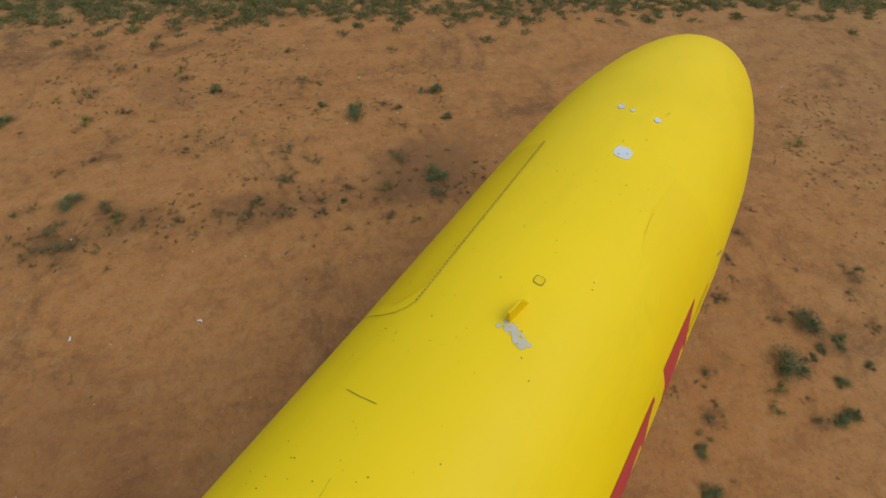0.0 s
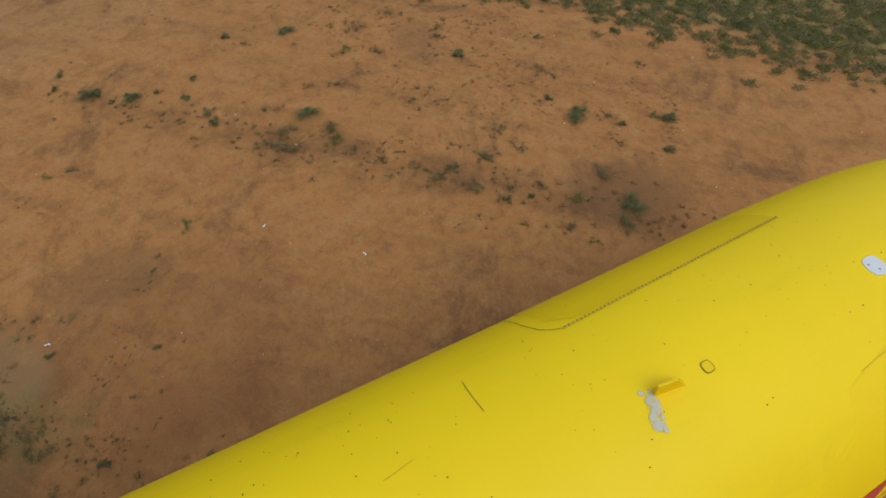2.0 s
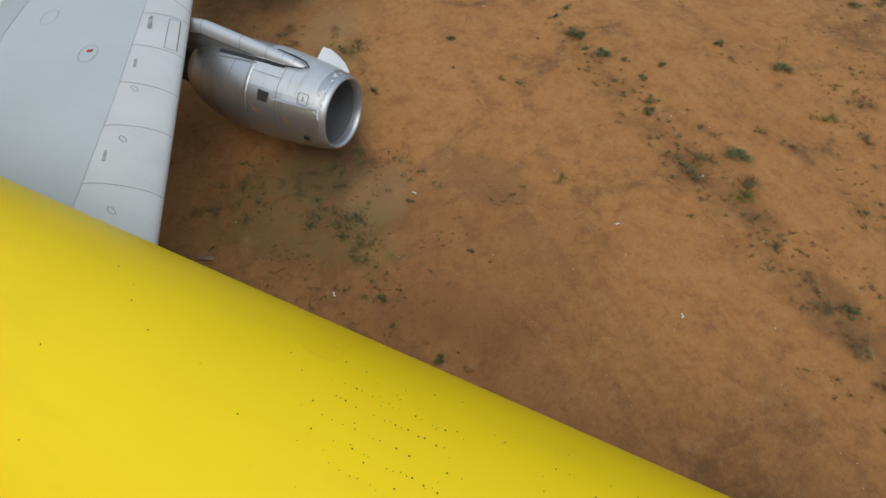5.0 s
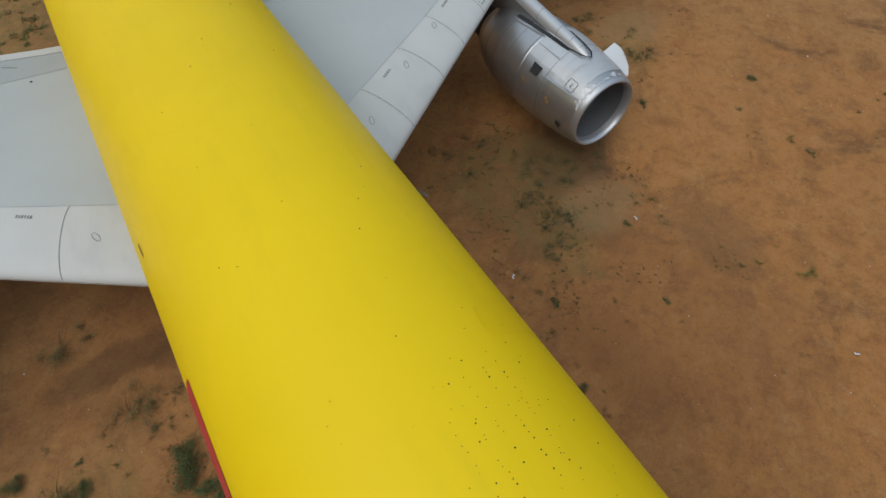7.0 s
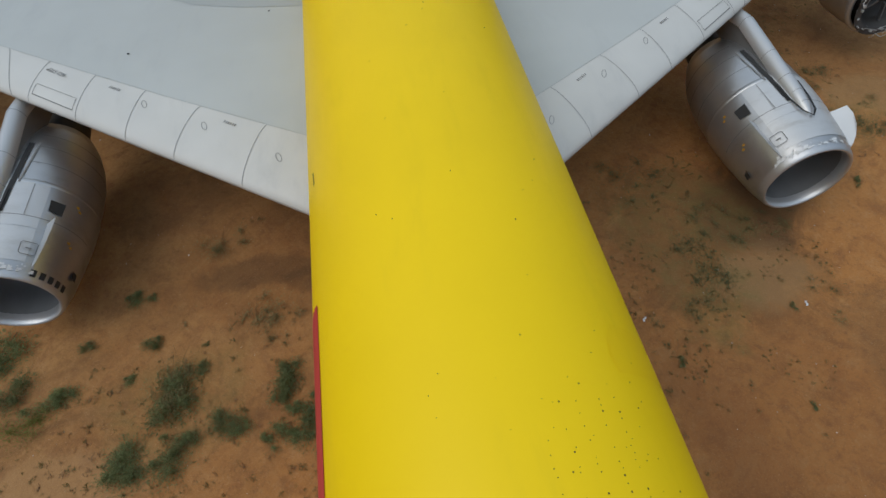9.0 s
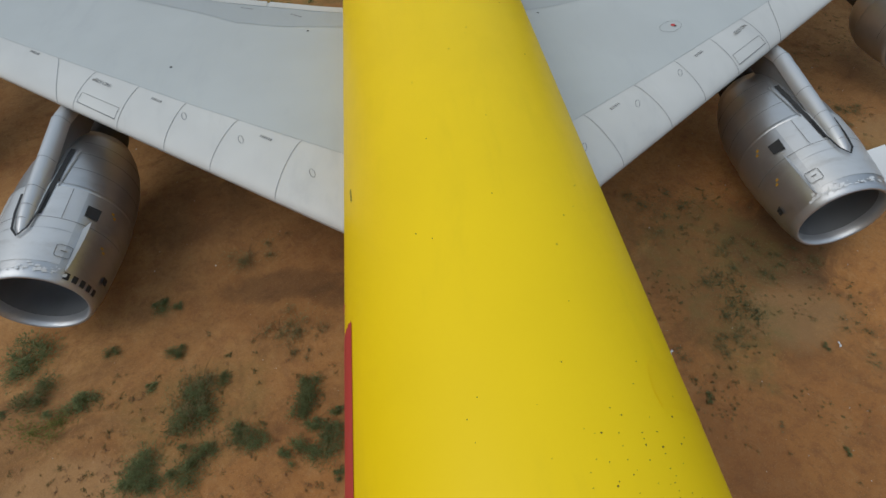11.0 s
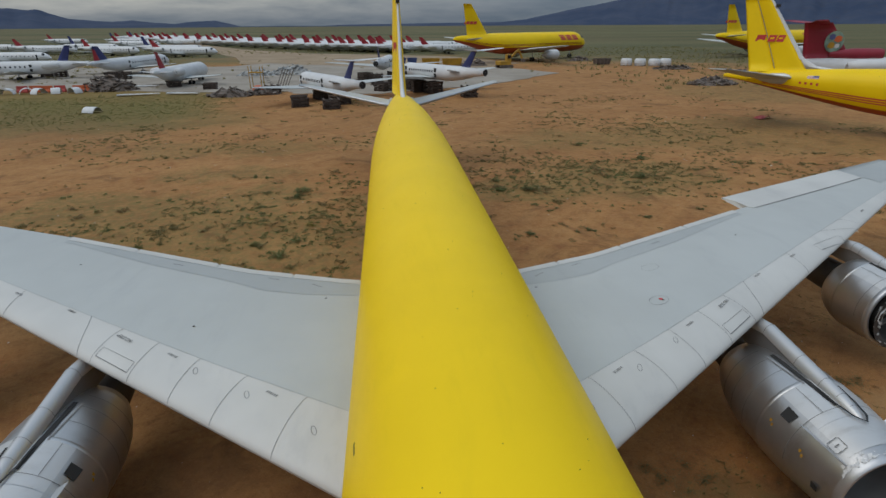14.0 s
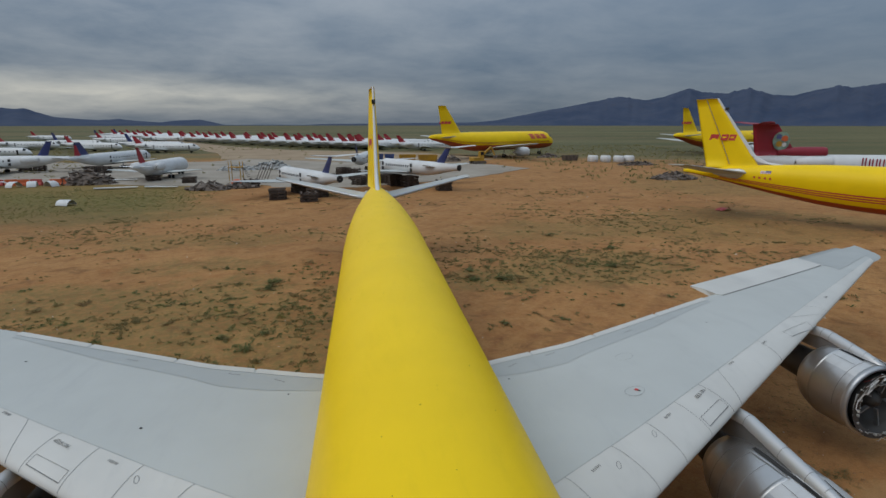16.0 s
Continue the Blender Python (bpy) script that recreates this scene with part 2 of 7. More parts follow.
def ground_material():
    k = Nodes("desert_soil")
    n1 = k.noise(0.11, 5, 0.6, 0.6)
    n2 = k.noise(0.55, 7, 0.62, 0.5)
    n3 = k.noise(3.2, 6, 0.65, 0.2)
    n4 = k.noise(22.0, 4, 0.7)
    n5 = k.noise(90.0, 2, 0.6)
    tracks = k.noise(0.9, 5, 0.55, 0.2, stretch=(2.6, 0.22, 1), turn=-28)
    tracks2 = k.noise(2.0, 4, 0.6, 0.1, stretch=(1.8, 0.3, 1), turn=-34)
    pale, mid, red, damp_and_shade = (0.425, 0.225, 0.085), (0.33, 0.163, 0.058), (0.29, 0.118, 0.038), (0.14, 0.067, 0.027)
    col = k.mix(k.ramp(n1, 0.3, 0.7), mid, pale)
    col = k.mix(k.math("MULTIPLY", k.ramp(n2, 0.42, 0.72), 0.75), col, red)
    col = k.mix(k.math("MULTIPLY", k.ramp(tracks, 0.48, 0.68), 0.32), col, pale)
    col = k.mix(k.math("MULTIPLY", k.ramp(tracks2, 0.56, 0.8), 0.18), col, damp_and_shade)
    near = k.noise(0.07, 4, 0.6)
    col = k.mix(k.math("MULTIPLY", blob(k, 7, 6, 18, 22, near, 0.5), 0.72), col, (0.405, 0.166, 0.047))
    along = k.noise(1.0, 6, 0.6, 0.35, stretch=(1.5, 0.14, 1), turn=42)
    broad = k.noise(0.35, 5, 0.6, 0.4, stretch=(1.6, 0.3, 1), turn=42)
    col = k.mix(k.math("MULTIPLY", k.ramp(along, 0.50, 0.68), 0.2), col, (0.185, 0.088, 0.036))
    col = k.mix(k.math("MULTIPLY", k.ramp(along, 0.48, 0.32), 0.22), col, (0.47, 0.225, 0.082))
    col = k.mix(k.math("MULTIPLY", k.ramp(broad, 0.52, 0.68), 0.28), col, (0.20, 0.087, 0.034))
    patches = k.noise(0.33, 8, 0.68, 0.8)
    col = k.mix(k.math("MULTIPLY", k.ramp(patches, 0.53, 0.68), 0.7), col, damp_and_shade)
    col = k.mix(k.math("MULTIPLY", k.ramp(n3, 0.5, 0.78), 0.3), col, damp_and_shade)
    col = k.mix(k.math("MULTIPLY", k.ramp(n3, 0.5, 0.28), 0.2), col, pale)
    mott = k.noise(1.25, 9, 0.72, 0.35)
    grit = k.noise(7.0, 6, 0.7, 0.2)
    col = k.mix(k.math("MULTIPLY", k.ramp(mott, 0.51, 0.63), 0.42), col, (0.205, 0.088, 0.036))
    col = k.mix(k.math("MULTIPLY", k.ramp(mott, 0.47, 0.36), 0.3), col, (0.44, 0.235, 0.095))
    col = k.mix(k.math("MULTIPLY", k.ramp(grit, 0.54, 0.68), 0.3), col, (0.17, 0.085, 0.038))
    # crumbs, hoof-sized scuffs and old wheel ruts
    scuff = k.noise(3.6, 8, 0.74, 0.6)
    crumb = k.noise(13.0, 7, 0.72, 0.3)
    rut = k.noise(1.1, 7, 0.68, 0.9, stretch=(1.9, 0.45, 1), turn=42)
    col = k.mix(k.math("MULTIPLY", k.ramp(scuff, 0.53, 0.62), 0.34), col, (0.185, 0.085, 0.036))
    col = k.mix(k.math("MULTIPLY", k.ramp(scuff, 0.46, 0.37), 0.3), col, (0.43, 0.235, 0.1))
    col = k.mix(k.math("MULTIPLY", k.ramp(crumb, 0.55, 0.64), 0.36), col, (0.16, 0.08, 0.036))
    col = k.mix(k.math("MULTIPLY", k.ramp(crumb, 0.42, 0.34), 0.28), col, (0.47, 0.28, 0.13))
    col = k.mix(k.math("MULTIPLY", k.ramp(rut, 0.55, 0.66), 0.2), col, (0.19, 0.09, 0.04))
    # soil colour: painted shade under hull, wings and engines; damp and pale patches
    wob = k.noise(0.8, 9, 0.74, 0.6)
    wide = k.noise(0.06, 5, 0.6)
    for cx, cy, rx, ry, amt, c in ((6.5, 20.5, 2.6, 3.0, 0.6, damp_and_shade), (-4.0, 22.5, 4.5, 2.6, 0.3, damp_and_shade), (3.5, 11.0, 2.0, 9.0, 0.08, damp_and_shade), (13.5, 26.5, 3.4, 3.2, 0.35, damp_and_shade), (-6.0, 18.5, 4.0, 2.5, 0.2, damp_and_shade), (-3.9, 21.5, 1.6, 0.5, 0.5, (0.085, 0.045, 0.022)), (-2.9, 21.1, 0.6, 0.35, 0.45, (0.085, 0.045, 0.022)), (-6.4, 24.2, 2.0, 1.3, 0.4, (0.085, 0.045, 0.022)), (8.0, 21.0, 1.6, 1.4, 0.6, (0.085, 0.05, 0.025)), (5.5, 3.8, 1.5, 1.8, 0.35, damp_and_shade), (6.6, 16.0, 3.0, 3.4, 0.3, (0.19, 0.078, 0.03)), (7.3, 19.2, 1.3, 0.9, 0.4, (0.34, 0.215, 0.1)), (13.4, 24.5, 1.5, 1.0, 0.4, (0.36, 0.225, 0.1)), (9.1, 16.9, 1.0, 1.7, 0.4, (0.15, 0.08, 0.036)), (6.0, 4.2, 1.4, 1.6, 0.4, (0.17, 0.085, 0.04)), (4.9, 15.9, 0.9, 1.6, 0.35, (0.2, 0.078, 0.03)), (15.0, 6.0, 1.6, 0.9, 0.35, (0.2, 0.1, 0.045)), (-7.6, 17.2, 1.8, 1.0, 0.4, (0.40, 0.23, 0.105))):
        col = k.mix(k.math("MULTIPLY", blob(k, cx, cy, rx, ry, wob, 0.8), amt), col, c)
    sl = k.n.new("ShaderNodeSeparateXYZ")
    k.l.new(k.pos, sl.inputs[0])
    across = k.math("ADD", k.math("SUBTRACT", k.math("MULTIPLY", sl.outputs[1], 0.67), k.math("MULTIPLY", sl.outputs[0], 0.74)), 0.9)
    across = k.math("ADD", across, k.math("MULTIPLY", k.math("SUBTRACT", wob, 0.5), 2.6))
    line = k.math("SUBTRACT", 1.0, k.ramp(k.math("ABSOLUTE", across), 0.1, 1.1))
    line = k.math("MULTIPLY", line, blob(k, 10.5, 9.5, 9, 9, wob, 0.3))
    col = k.mix(k.math("MULTIPLY", k.math("MULTIPLY", line, 0.55), k.ramp(patches, 0.34, 0.58)), col, damp_and_shade)
    # ground cover, thin and low, that tints the soil
    tuft = k.ramp(k.noise(2.4, 6, 0.7), 0.42, 0.62)
    olive, green = (0.145, 0.12, 0.048), (0.145, 0.138, 0.038)
    cover = 0.0
    for cx, cy, rx, ry, amt in ((-54, 85, 34, 16, 1.0), (-30, 80, 14, 9, 0.7), (-18, 45, 7, 4, 0.7), (-6, 38, 6, 5, 0.65), (8, 47, 5, 3, 0.7), (16, 49, 8, 5, 0.55), (34, 62, 24, 8, 0.5), (70, 95, 30, 22, 0.55), (-70, 185, 42, 18, 0.8)):
        cover = k.math("MAXIMUM", cover, k.math("MULTIPLY", blob(k, cx, cy, rx, ry, wide, 0.9), amt))
    mid_n = k.noise(0.22, 7, 0.66, 0.5)
    off = k.math("ADD", k.math("SUBTRACT", k.math("MULTIPLY", sl.outputs[1], 0.779), k.math("MULTIPLY", sl.outputs[0], 0.628)), 13.3)
    off = k.math("ADD", off, k.math("MULTIPLY", k.math("SUBTRACT", mid_n, 0.5), 3.0))
    verge = k.math("SUBTRACT", 1.0, k.ramp(k.math("ABSOLUTE", off), 2.0, 3.3))
    cover = k.math("MAXIMUM", cover, k.math("MULTIPLY", verge, blob(k, 10, -6, 24, 24, wob, 0.1)))
    for cx, cy, rx, ry, amt in ((-9, 42, 9, 8, 0.7), (-19, 46, 6, 3, 0.7), (8, 47, 5, 2.5, 0.7), (16, 49, 6, 4, 0.65), (-12, 53, 6, 2.5, 0.6), (24, 63, 14, 5, 0.6), (38, 68, 12, 5, 0.6), (-14, 62, 14, 3, 0.5), (6.2, 21.2, 2.0, 1.8, 0.4), (6.0, 19.0, 1.3, 1.4, 0.4), (12.0, 23.4, 1.4, 1.2, 0.35), (-5.2, 18.6, 1.6, 1.2, 0.3)):
        cover = k.math("MAXIMUM", cover, k.math("MULTIPLY", blob(k, cx, cy, rx, ry, mid_n, 1.6), amt))
    # a meadow between the yard and the apron
    north = k.math("ADD", k.math("ADD", sl.outputs[1], k.math("MULTIPLY", sl.outputs[0], 0.42)), k.math("MULTIPLY", k.math("SUBTRACT", mid_n, 0.5), 22.0))
    meadow = k.math("MULTIPLY", k.ramp(north, 46, 66), k.ramp(k.math("ADD", sl.outputs[0], k.math("MULTIPLY", k.math("SUBTRACT", mid_n, 0.5), 24.0)), -19, -32))
    meadow = k.math("MULTIPLY", meadow, k.ramp(sl.outputs[1], 128, 104))
    cover = k.math("MULTIPLY", cover, k.math("ADD", 0.35, k.math("MULTIPLY", tuft, 0.65)))
    s = k.n.new("ShaderNodeSeparateXYZ")
    k.l.new(k.pos, s.inputs[0])
    # the plain beyond the yard is all low scrub
    side = k.math("ADD", s.outputs[1], k.math("MULTIPLY", k.math("ABSOLUTE", k.math("ADD", s.outputs[0], 20.0)), 0.55))
    plain = k.ramp(k.math("ADD", side, k.math("MULTIPLY", k.math("SUBTRACT", wide, 0.5), 140.0)), 180, 240)
    plain = k.math("MULTIPLY", plain, k.math("ADD", 0.72, k.math("MULTIPLY", k.noise(0.02, 6, 0.6, vec=k.pos, stretch=(0.3, 1, 1)), 0.4)), True)
    col = k.mix(cover, col, k.mix(n2, green, olive))
    col = k.mix(k.math("MULTIPLY", meadow, k.math("ADD", 0.55, k.math("MULTIPLY", tuft, 0.35))), col, k.mix(k.ramp(north, 50, 78), (0.15, 0.102, 0.044), (0.125, 0.122, 0.036)))
    col = k.mix(plain, col, k.mix(k.math("MULTIPLY", k.ramp(k.noise(0.0032, 7, 0.62, 0.5, stretch=(0.3, 1, 1)), 0.5, 0.66), 0.7), k.mix(k.ramp(k.noise(0.009, 6, 0.65, stretch=(0.35, 1, 1)), 0.35, 0.65), (0.066, 0.08, 0.036), (0.128, 0.128, 0.062)), (0.17, 0.125, 0.072)))
    col = k.mix(k.math("MULTIPLY", k.ramp(n4, 0.52, 0.76), 0.3), col, damp_and_shade)
    col = k.mix(k.math("MULTIPLY", k.ramp(n5, 0.68, 0.78), 0.35), col, (0.55, 0.42, 0.3))
    pebble = k.noise(38.0, 5, 0.7, 0.4)
    col = k.mix(k.math("MULTIPLY", k.ramp(pebble, 0.58, 0.68), 0.34), col, (0.5, 0.33, 0.19))
    col = k.mix(k.math("MULTIPLY", k.ramp(pebble, 0.41, 0.32), 0.34), col, (0.13, 0.066, 0.032))
    h = k.math("ADD", k.math("MULTIPLY", n3, 0.6), k.math("ADD", k.math("MULTIPLY", n4, 0.2), k.math("MULTIPLY", tracks2, 0.5)))
    k.bump(h, 0.42, 0.09)
    return k.done(col, 0.9, spec=0.15)


SOIL = ground_material()


def pavement_material(name, dark, light):
    k = Nodes(name)
    a = k.noise(0.12, 6, 0.6, 0.5)
    b = k.noise(1.5, 6, 0.6)
    col = k.mix(k.ramp(a, 0.3, 0.7), dark, light)
    col = k.mix(k.math("MULTIPLY", k.ramp(b, 0.5, 0.75), 0.4), col, (0.2, 0.14, 0.09))
    return k.done(col, 0.85, spec=0.2)


PAVED = pavement_material("dusty_concrete", (0.26, 0.225, 0.18), (0.36, 0.32, 0.265))
ROAD = pavement_material("graded_dirt_road", (0.27, 0.195, 0.12), (0.36, 0.27, 0.175))


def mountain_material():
    k = Nodes("hazy_far_rock")
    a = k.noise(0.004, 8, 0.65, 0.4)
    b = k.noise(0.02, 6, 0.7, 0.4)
    # distance haze is painted into these bluish rock colours
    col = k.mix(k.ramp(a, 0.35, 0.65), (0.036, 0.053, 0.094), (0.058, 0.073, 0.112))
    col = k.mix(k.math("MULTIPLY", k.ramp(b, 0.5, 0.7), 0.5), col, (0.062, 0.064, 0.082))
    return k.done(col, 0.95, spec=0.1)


HAZY_ROCK = mountain_material()

# ---------------------------------------------------------------- building helpers


def data(name, verts, faces, mat, smooth=False):
    me = bpy.data.meshes.new(name)
    me.from_pydata([tuple(v) for v in verts], [], faces)
    me.materials.append(mat)
    if smooth:
        me.polygons.foreach_set("use_smooth", [True] * len(me.polygons))
    me.update()
    return me


def part(name, me, parent=None, label="", m=None, kind=""):
    ob = new(name, me)
    if parent is not None:
        ob.parent = parent
    if m is not None:
        ob.matrix_local = m
    return tagged(ob, label, kind=kind)


def thing(name, label, category, group="", m=None):
    ob = tagged(new(name), label, category, group)
    ob.empty_display_size = 0.3
    if m is not None:
        ob.matrix_world = m
    return ob


def box_geo(sx, sy, sz, cx=0, cy=0, cz=0, bev=0.0):
    """A box; with bev its upright edges and its top are chamfered."""
    x, y, z = sx / 2, sy / 2, sz / 2
    if bev <= 0:
        v = [(cx + i * x, cy + j * y, cz + k * z) for k in (-1, 1) for i, j in ((-1, -1), (1, -1), (1, 1), (-1, 1))]
        return v, [(3, 2, 1, 0), (4, 5, 6, 7), (0, 1, 5, 4), (1, 2, 6, 5), (2, 3, 7, 6), (3, 0, 4, 7)]
    ring = [(-x + bev, -y), (x - bev, -y), (x, -y + bev), (x, y - bev), (x - bev, y), (-x + bev, y), (-x, y - bev), (-x, -y + bev)]
    v = [(cx + a, cy + b, cz - z) for a, b in ring] + [(cx + a, cy + b, cz + z - bev) for a, b in ring]
    v += [(cx + a * (1 - bev / x), cy + b * (1 - bev / y), cz + z) for a, b in ring]
    f = [tuple(range(7, -1, -1)), tuple(range(16, 24))]
    for r in (0, 8):
        f += [(r + i, r + (i + 1) % 8, r + 8 + (i + 1) % 8, r + 8 + i) for i in range(8)]
    return v, f


def join(geos):
    v, f = [], []
    for gv, gf in geos:
        o = len(v)
        v += list(gv)
        f += [tuple(i + o for i in q) for q in gf]
    return v, f


def moved(geo, m):
    return [tuple(m @ Vector(p)) for p in geo[0]], geo[1]


def spline(st, n):
    """Smooth stations between the given ones (monotone cubic on each column, the first column as the parameter)."""
    st = np.array(st, float)
    y = st[:, 0]
    d = np.diff(st, axis=0) / np.diff(y)[:, None]
    slope = np.zeros_like(st)
    slope[0], slope[-1] = d[0], d[-1]
    both = d[:-1] * d[1:] > 0
    slope[1:-1] = np.where(both, 2 * d[:-1] * d[1:] / np.where(both, d[:-1] + d[1:], 1), 0)
    out = []
    for i in range(len(y) - 1):
        h = y[i + 1] - y[i]
        steps = max(1, int(math.ceil(h / n)))
        for j in range(steps):
            u = j / steps
            h00, h10, h01, h11 = 2 * u**3 - 3 * u**2 + 1, u**3 - 2 * u**2 + u, -2 * u**3 + 3 * u**2, u**3 - u**2
            out.append(h00 * st[i] + h10 * h * slope[i] + h01 * st[i + 1] + h11 * h * slope[i + 1])
    out.append(st[-1])
    return np.array(out)


def ring_point(s, th, lift=0.0):
    """Point of a body station (y, zc, rx, up, low) at th degrees from the crown, + towards +x."""
    y, zc, rx, upr, lowr = s
    a = radians(th)
    c = math.cos(a)
    return ((rx + lift) * math.sin(a), y, zc + ((upr if c > 0 else lowr) + lift) * c)


def body_geo(st, th0=-180.0, th1=180.0, n=48, lift=0.0, cap=False):
    v, f = [], []
    full = th1 - th0 > 359
    cols = n if full else n + 1
    for s in st:
        v += [ring_point(s, th0 + (th1 - th0) * i / n, lift) for i in range(cols)]
    for r in range(len(st) - 1):
        for i in range(n):
            a, b = r * cols + i, r * cols + (i + 1) % cols
            f.append((a, b, b + cols, a + cols))
    if cap and full:
        f.append(tuple(range(cols)))
        f.append(tuple(reversed(range((len(st) - 1) * cols, len(st) * cols))))
    return v, f


def lathe_geo(prof, n=40, a0=0.0, a1=360.0):
    """Surface of revolution about +y from (y, r) pairs; angle from the top."""
    v, f = [], []
    full = a1 - a0 > 359
    cols = n if full else n + 1
    for y, r in prof:
        for i in range(cols):
            a = radians(a0 + (a1 - a0) * i / n)
            v.append((r * math.sin(a), y, r * math.cos(a)))
    for k in range(len(prof) - 1):
        for i in range(n):
            a, b = k * cols + i, k * cols + (i + 1) % cols
            f.append((a, b, b + cols, a + cols))
    return v, f


def ribbon(points, normals, width):
    """A flat band that follows points on a surface."""
    v, f = [], []
    pts = [Vector(p) for p in points]
    for i, p in enumerate(pts):
        d = (pts[min(i + 1, len(pts) - 1)] - pts[max(i - 1, 0)]).normalized()
        s = d.cross(Vector(normals[i])).normalized() * width / 2
        v += [tuple(p + s), tuple(p - s)]
    for i in range(len(pts) - 1):
        f.append((2 * i, 2 * i + 1, 2 * i + 3, 2 * i + 2))
    return v, f


def slab_geo(outline, t):
    """A plate of thickness t from an outline in x, y (counter-clockwise), top at z = 0."""
    n = len(outline)
    v = [(x, y, 0) for x, y in outline] + [(x, y, -t) for x, y in outline]
    f = [tuple(range(n)), tuple(reversed(range(n, 2 * n)))]
    f += [(i, i + n, (i + 1) % n + n, (i + 1) % n) for i in range(n)]
    return v, f


def foil_geo(root, tip, t0, t1, n=10, steps=6, z_up=(0, 0, 1), cap=True):
    """An aerofoil solid between two chords. root, tip: (leading point, trailing point); t0, t1: half thickness; z_up: the thickness direction."""
    cs = [0.0, 0.012, 0.04, 0.09, 0.16, 0.27, 0.4, 0.55, 0.72, 0.88, 1.0]
    prof = [(c, (0.2969 * math.sqrt(c) - 0.126 * c - 0.3516 * c**2 + 0.2843 * c**3 - 0.1036 * c**4) / 0.1) for c in cs]
    loop = [(c, h) for c, h in prof] + [(c, -h) for c, h in reversed(prof[1:-1])]
    up_v = Vector(z_up)
    v, f = [], []
    for k in range(steps + 1):
        u = k / steps
        le = Vector(root[0]).lerp(Vector(tip[0]), u)
        te = Vector(root[1]).lerp(Vector(tip[1]), u)
        th = t0 + (t1 - t0) * u
        for c, h in loop:
            v.append(tuple(le.lerp(te, c) + up_v * (h * th)))
    m = len(loop)
    for k in range(steps):
        for i in range(m):
            a, b = k * m + i, k * m + (i + 1) % m
            f.append((a, b, b + m, a + m))
    if cap:
        f.append(tuple(range(m)))
        f.append(tuple(reversed(range(steps * m, (steps + 1) * m))))
    return v, f


def lettering(text, size, mat, name="lettering"):
    """Flat letters as a mesh in the x-y plane, centred."""
    cu = bpy.data.curves.new(name, "FONT")
    cu.body, cu.size, cu.align_x, cu.align_y, cu.extrude = text, size, "CENTER", "CENTER", 0.002
    ob = bpy.data.objects.new(name, cu)
    scene.collection.objects.link(ob)
    me = bpy.data.meshes.new_from_object(ob.evaluated_get(bpy.context.evaluated_depsgraph_get()))
    bpy.data.objects.remove(ob)
    me.materials.clear()
    me.materials.append(mat)
    return me

# ---------------------------------------------------------------- ground, pavement, mountains


def graded(lo, hi, step, far, grow=1.35):
    mids = list(np.arange(lo, hi + step / 2, step))
    out, d, left, right = [], step, [lo], [hi]
    while right[-1] < far:
        d *= grow
        left.append(left[-1] - d)
        right.append(right[-1] + d)
    return sorted(left[1:]) + mids + right[1:]


def height(x, y):
    fade = max(0.0, 1 - math.hypot(x, y - 25) / 130)
    return fade * (0.09 * noise.noise((x * 0.13, y * 0.13, 3.1)) + 0.05 * noise.noise((x * 0.6, y * 0.6, 7.7)) + 0.03 * noise.noise((x * 1.7, y * 1.7, 1.3))) - 0.03


gx, gy = graded(-36, 44, 0.5, 4600), graded(-24, 92, 0.5, 4600)
gv = [(x, y, height(x, y)) for y in gy for x in gx]
gf = [(r * len(gx) + c, r * len(gx) + c + 1, (r + 1) * len(gx) + c + 1, (r + 1) * len(gx) + c) for r in range(len(gy) - 1) for c in range(len(gx) - 1)]
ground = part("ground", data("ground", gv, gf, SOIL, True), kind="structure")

edge = [(-190, 135), (-62, 114), (-42, 110), (-30, 107), (-20, 108), (-14, 103), (-2, 101), (14, 109), (24, 119), (37, 133), (28, 151), (-8, 160), (-34, 178), (-41, 167), (-66, 164), (-190, 200)]
wobbly = []
for i, (a, b) in enumerate(edge):
    c, d = edge[(i + 1) % len(edge)]
    for u in (0, 0.2, 0.4, 0.6, 0.8):
        x, y = a + (c - a) * u, b + (d - b) * u
        wobbly.append((x + 1.2 * noise.noise((x * 0.3, y * 0.3, 0)), y + 1.6 * noise.noise((x * 0.3, y * 0.3, 5))))
v, f = slab_geo(wobbly, 0.12)
part("pavement", data("pavement", [(x, y, z + 0.04) for x, y, z in v], f, PAVED), kind="structure")

taxi = [(-219, 554), (-127, 393), (-63, 273), (-28, 230), (-2, 218), (22, 200), (36, 166), (21, 148), (-1, 142), (-26, 166), (-42, 176), (-50, 209), (-76, 257), (-125, 357)]
bent = []
for i, (a, b) in enumerate(taxi):
    c, d = taxi[(i + 1) % len(taxi)]
    for u in (0, 0.25, 0.5, 0.75):
        x, y = a + (c - a) * u, b + (d - b) * u
        bent.append((x + 2.0 * noise.noise((x * 0.11, y * 0.11, 2)), y + 3.0 * noise.noise((x * 0.11, y * 0.11, 6))))
v, f = slab_geo(bent, 0.1)
part("dirt_road", data("dirt_road", [(x, y, z + 0.03) for x, y, z in v], f, ROAD), kind="structure")

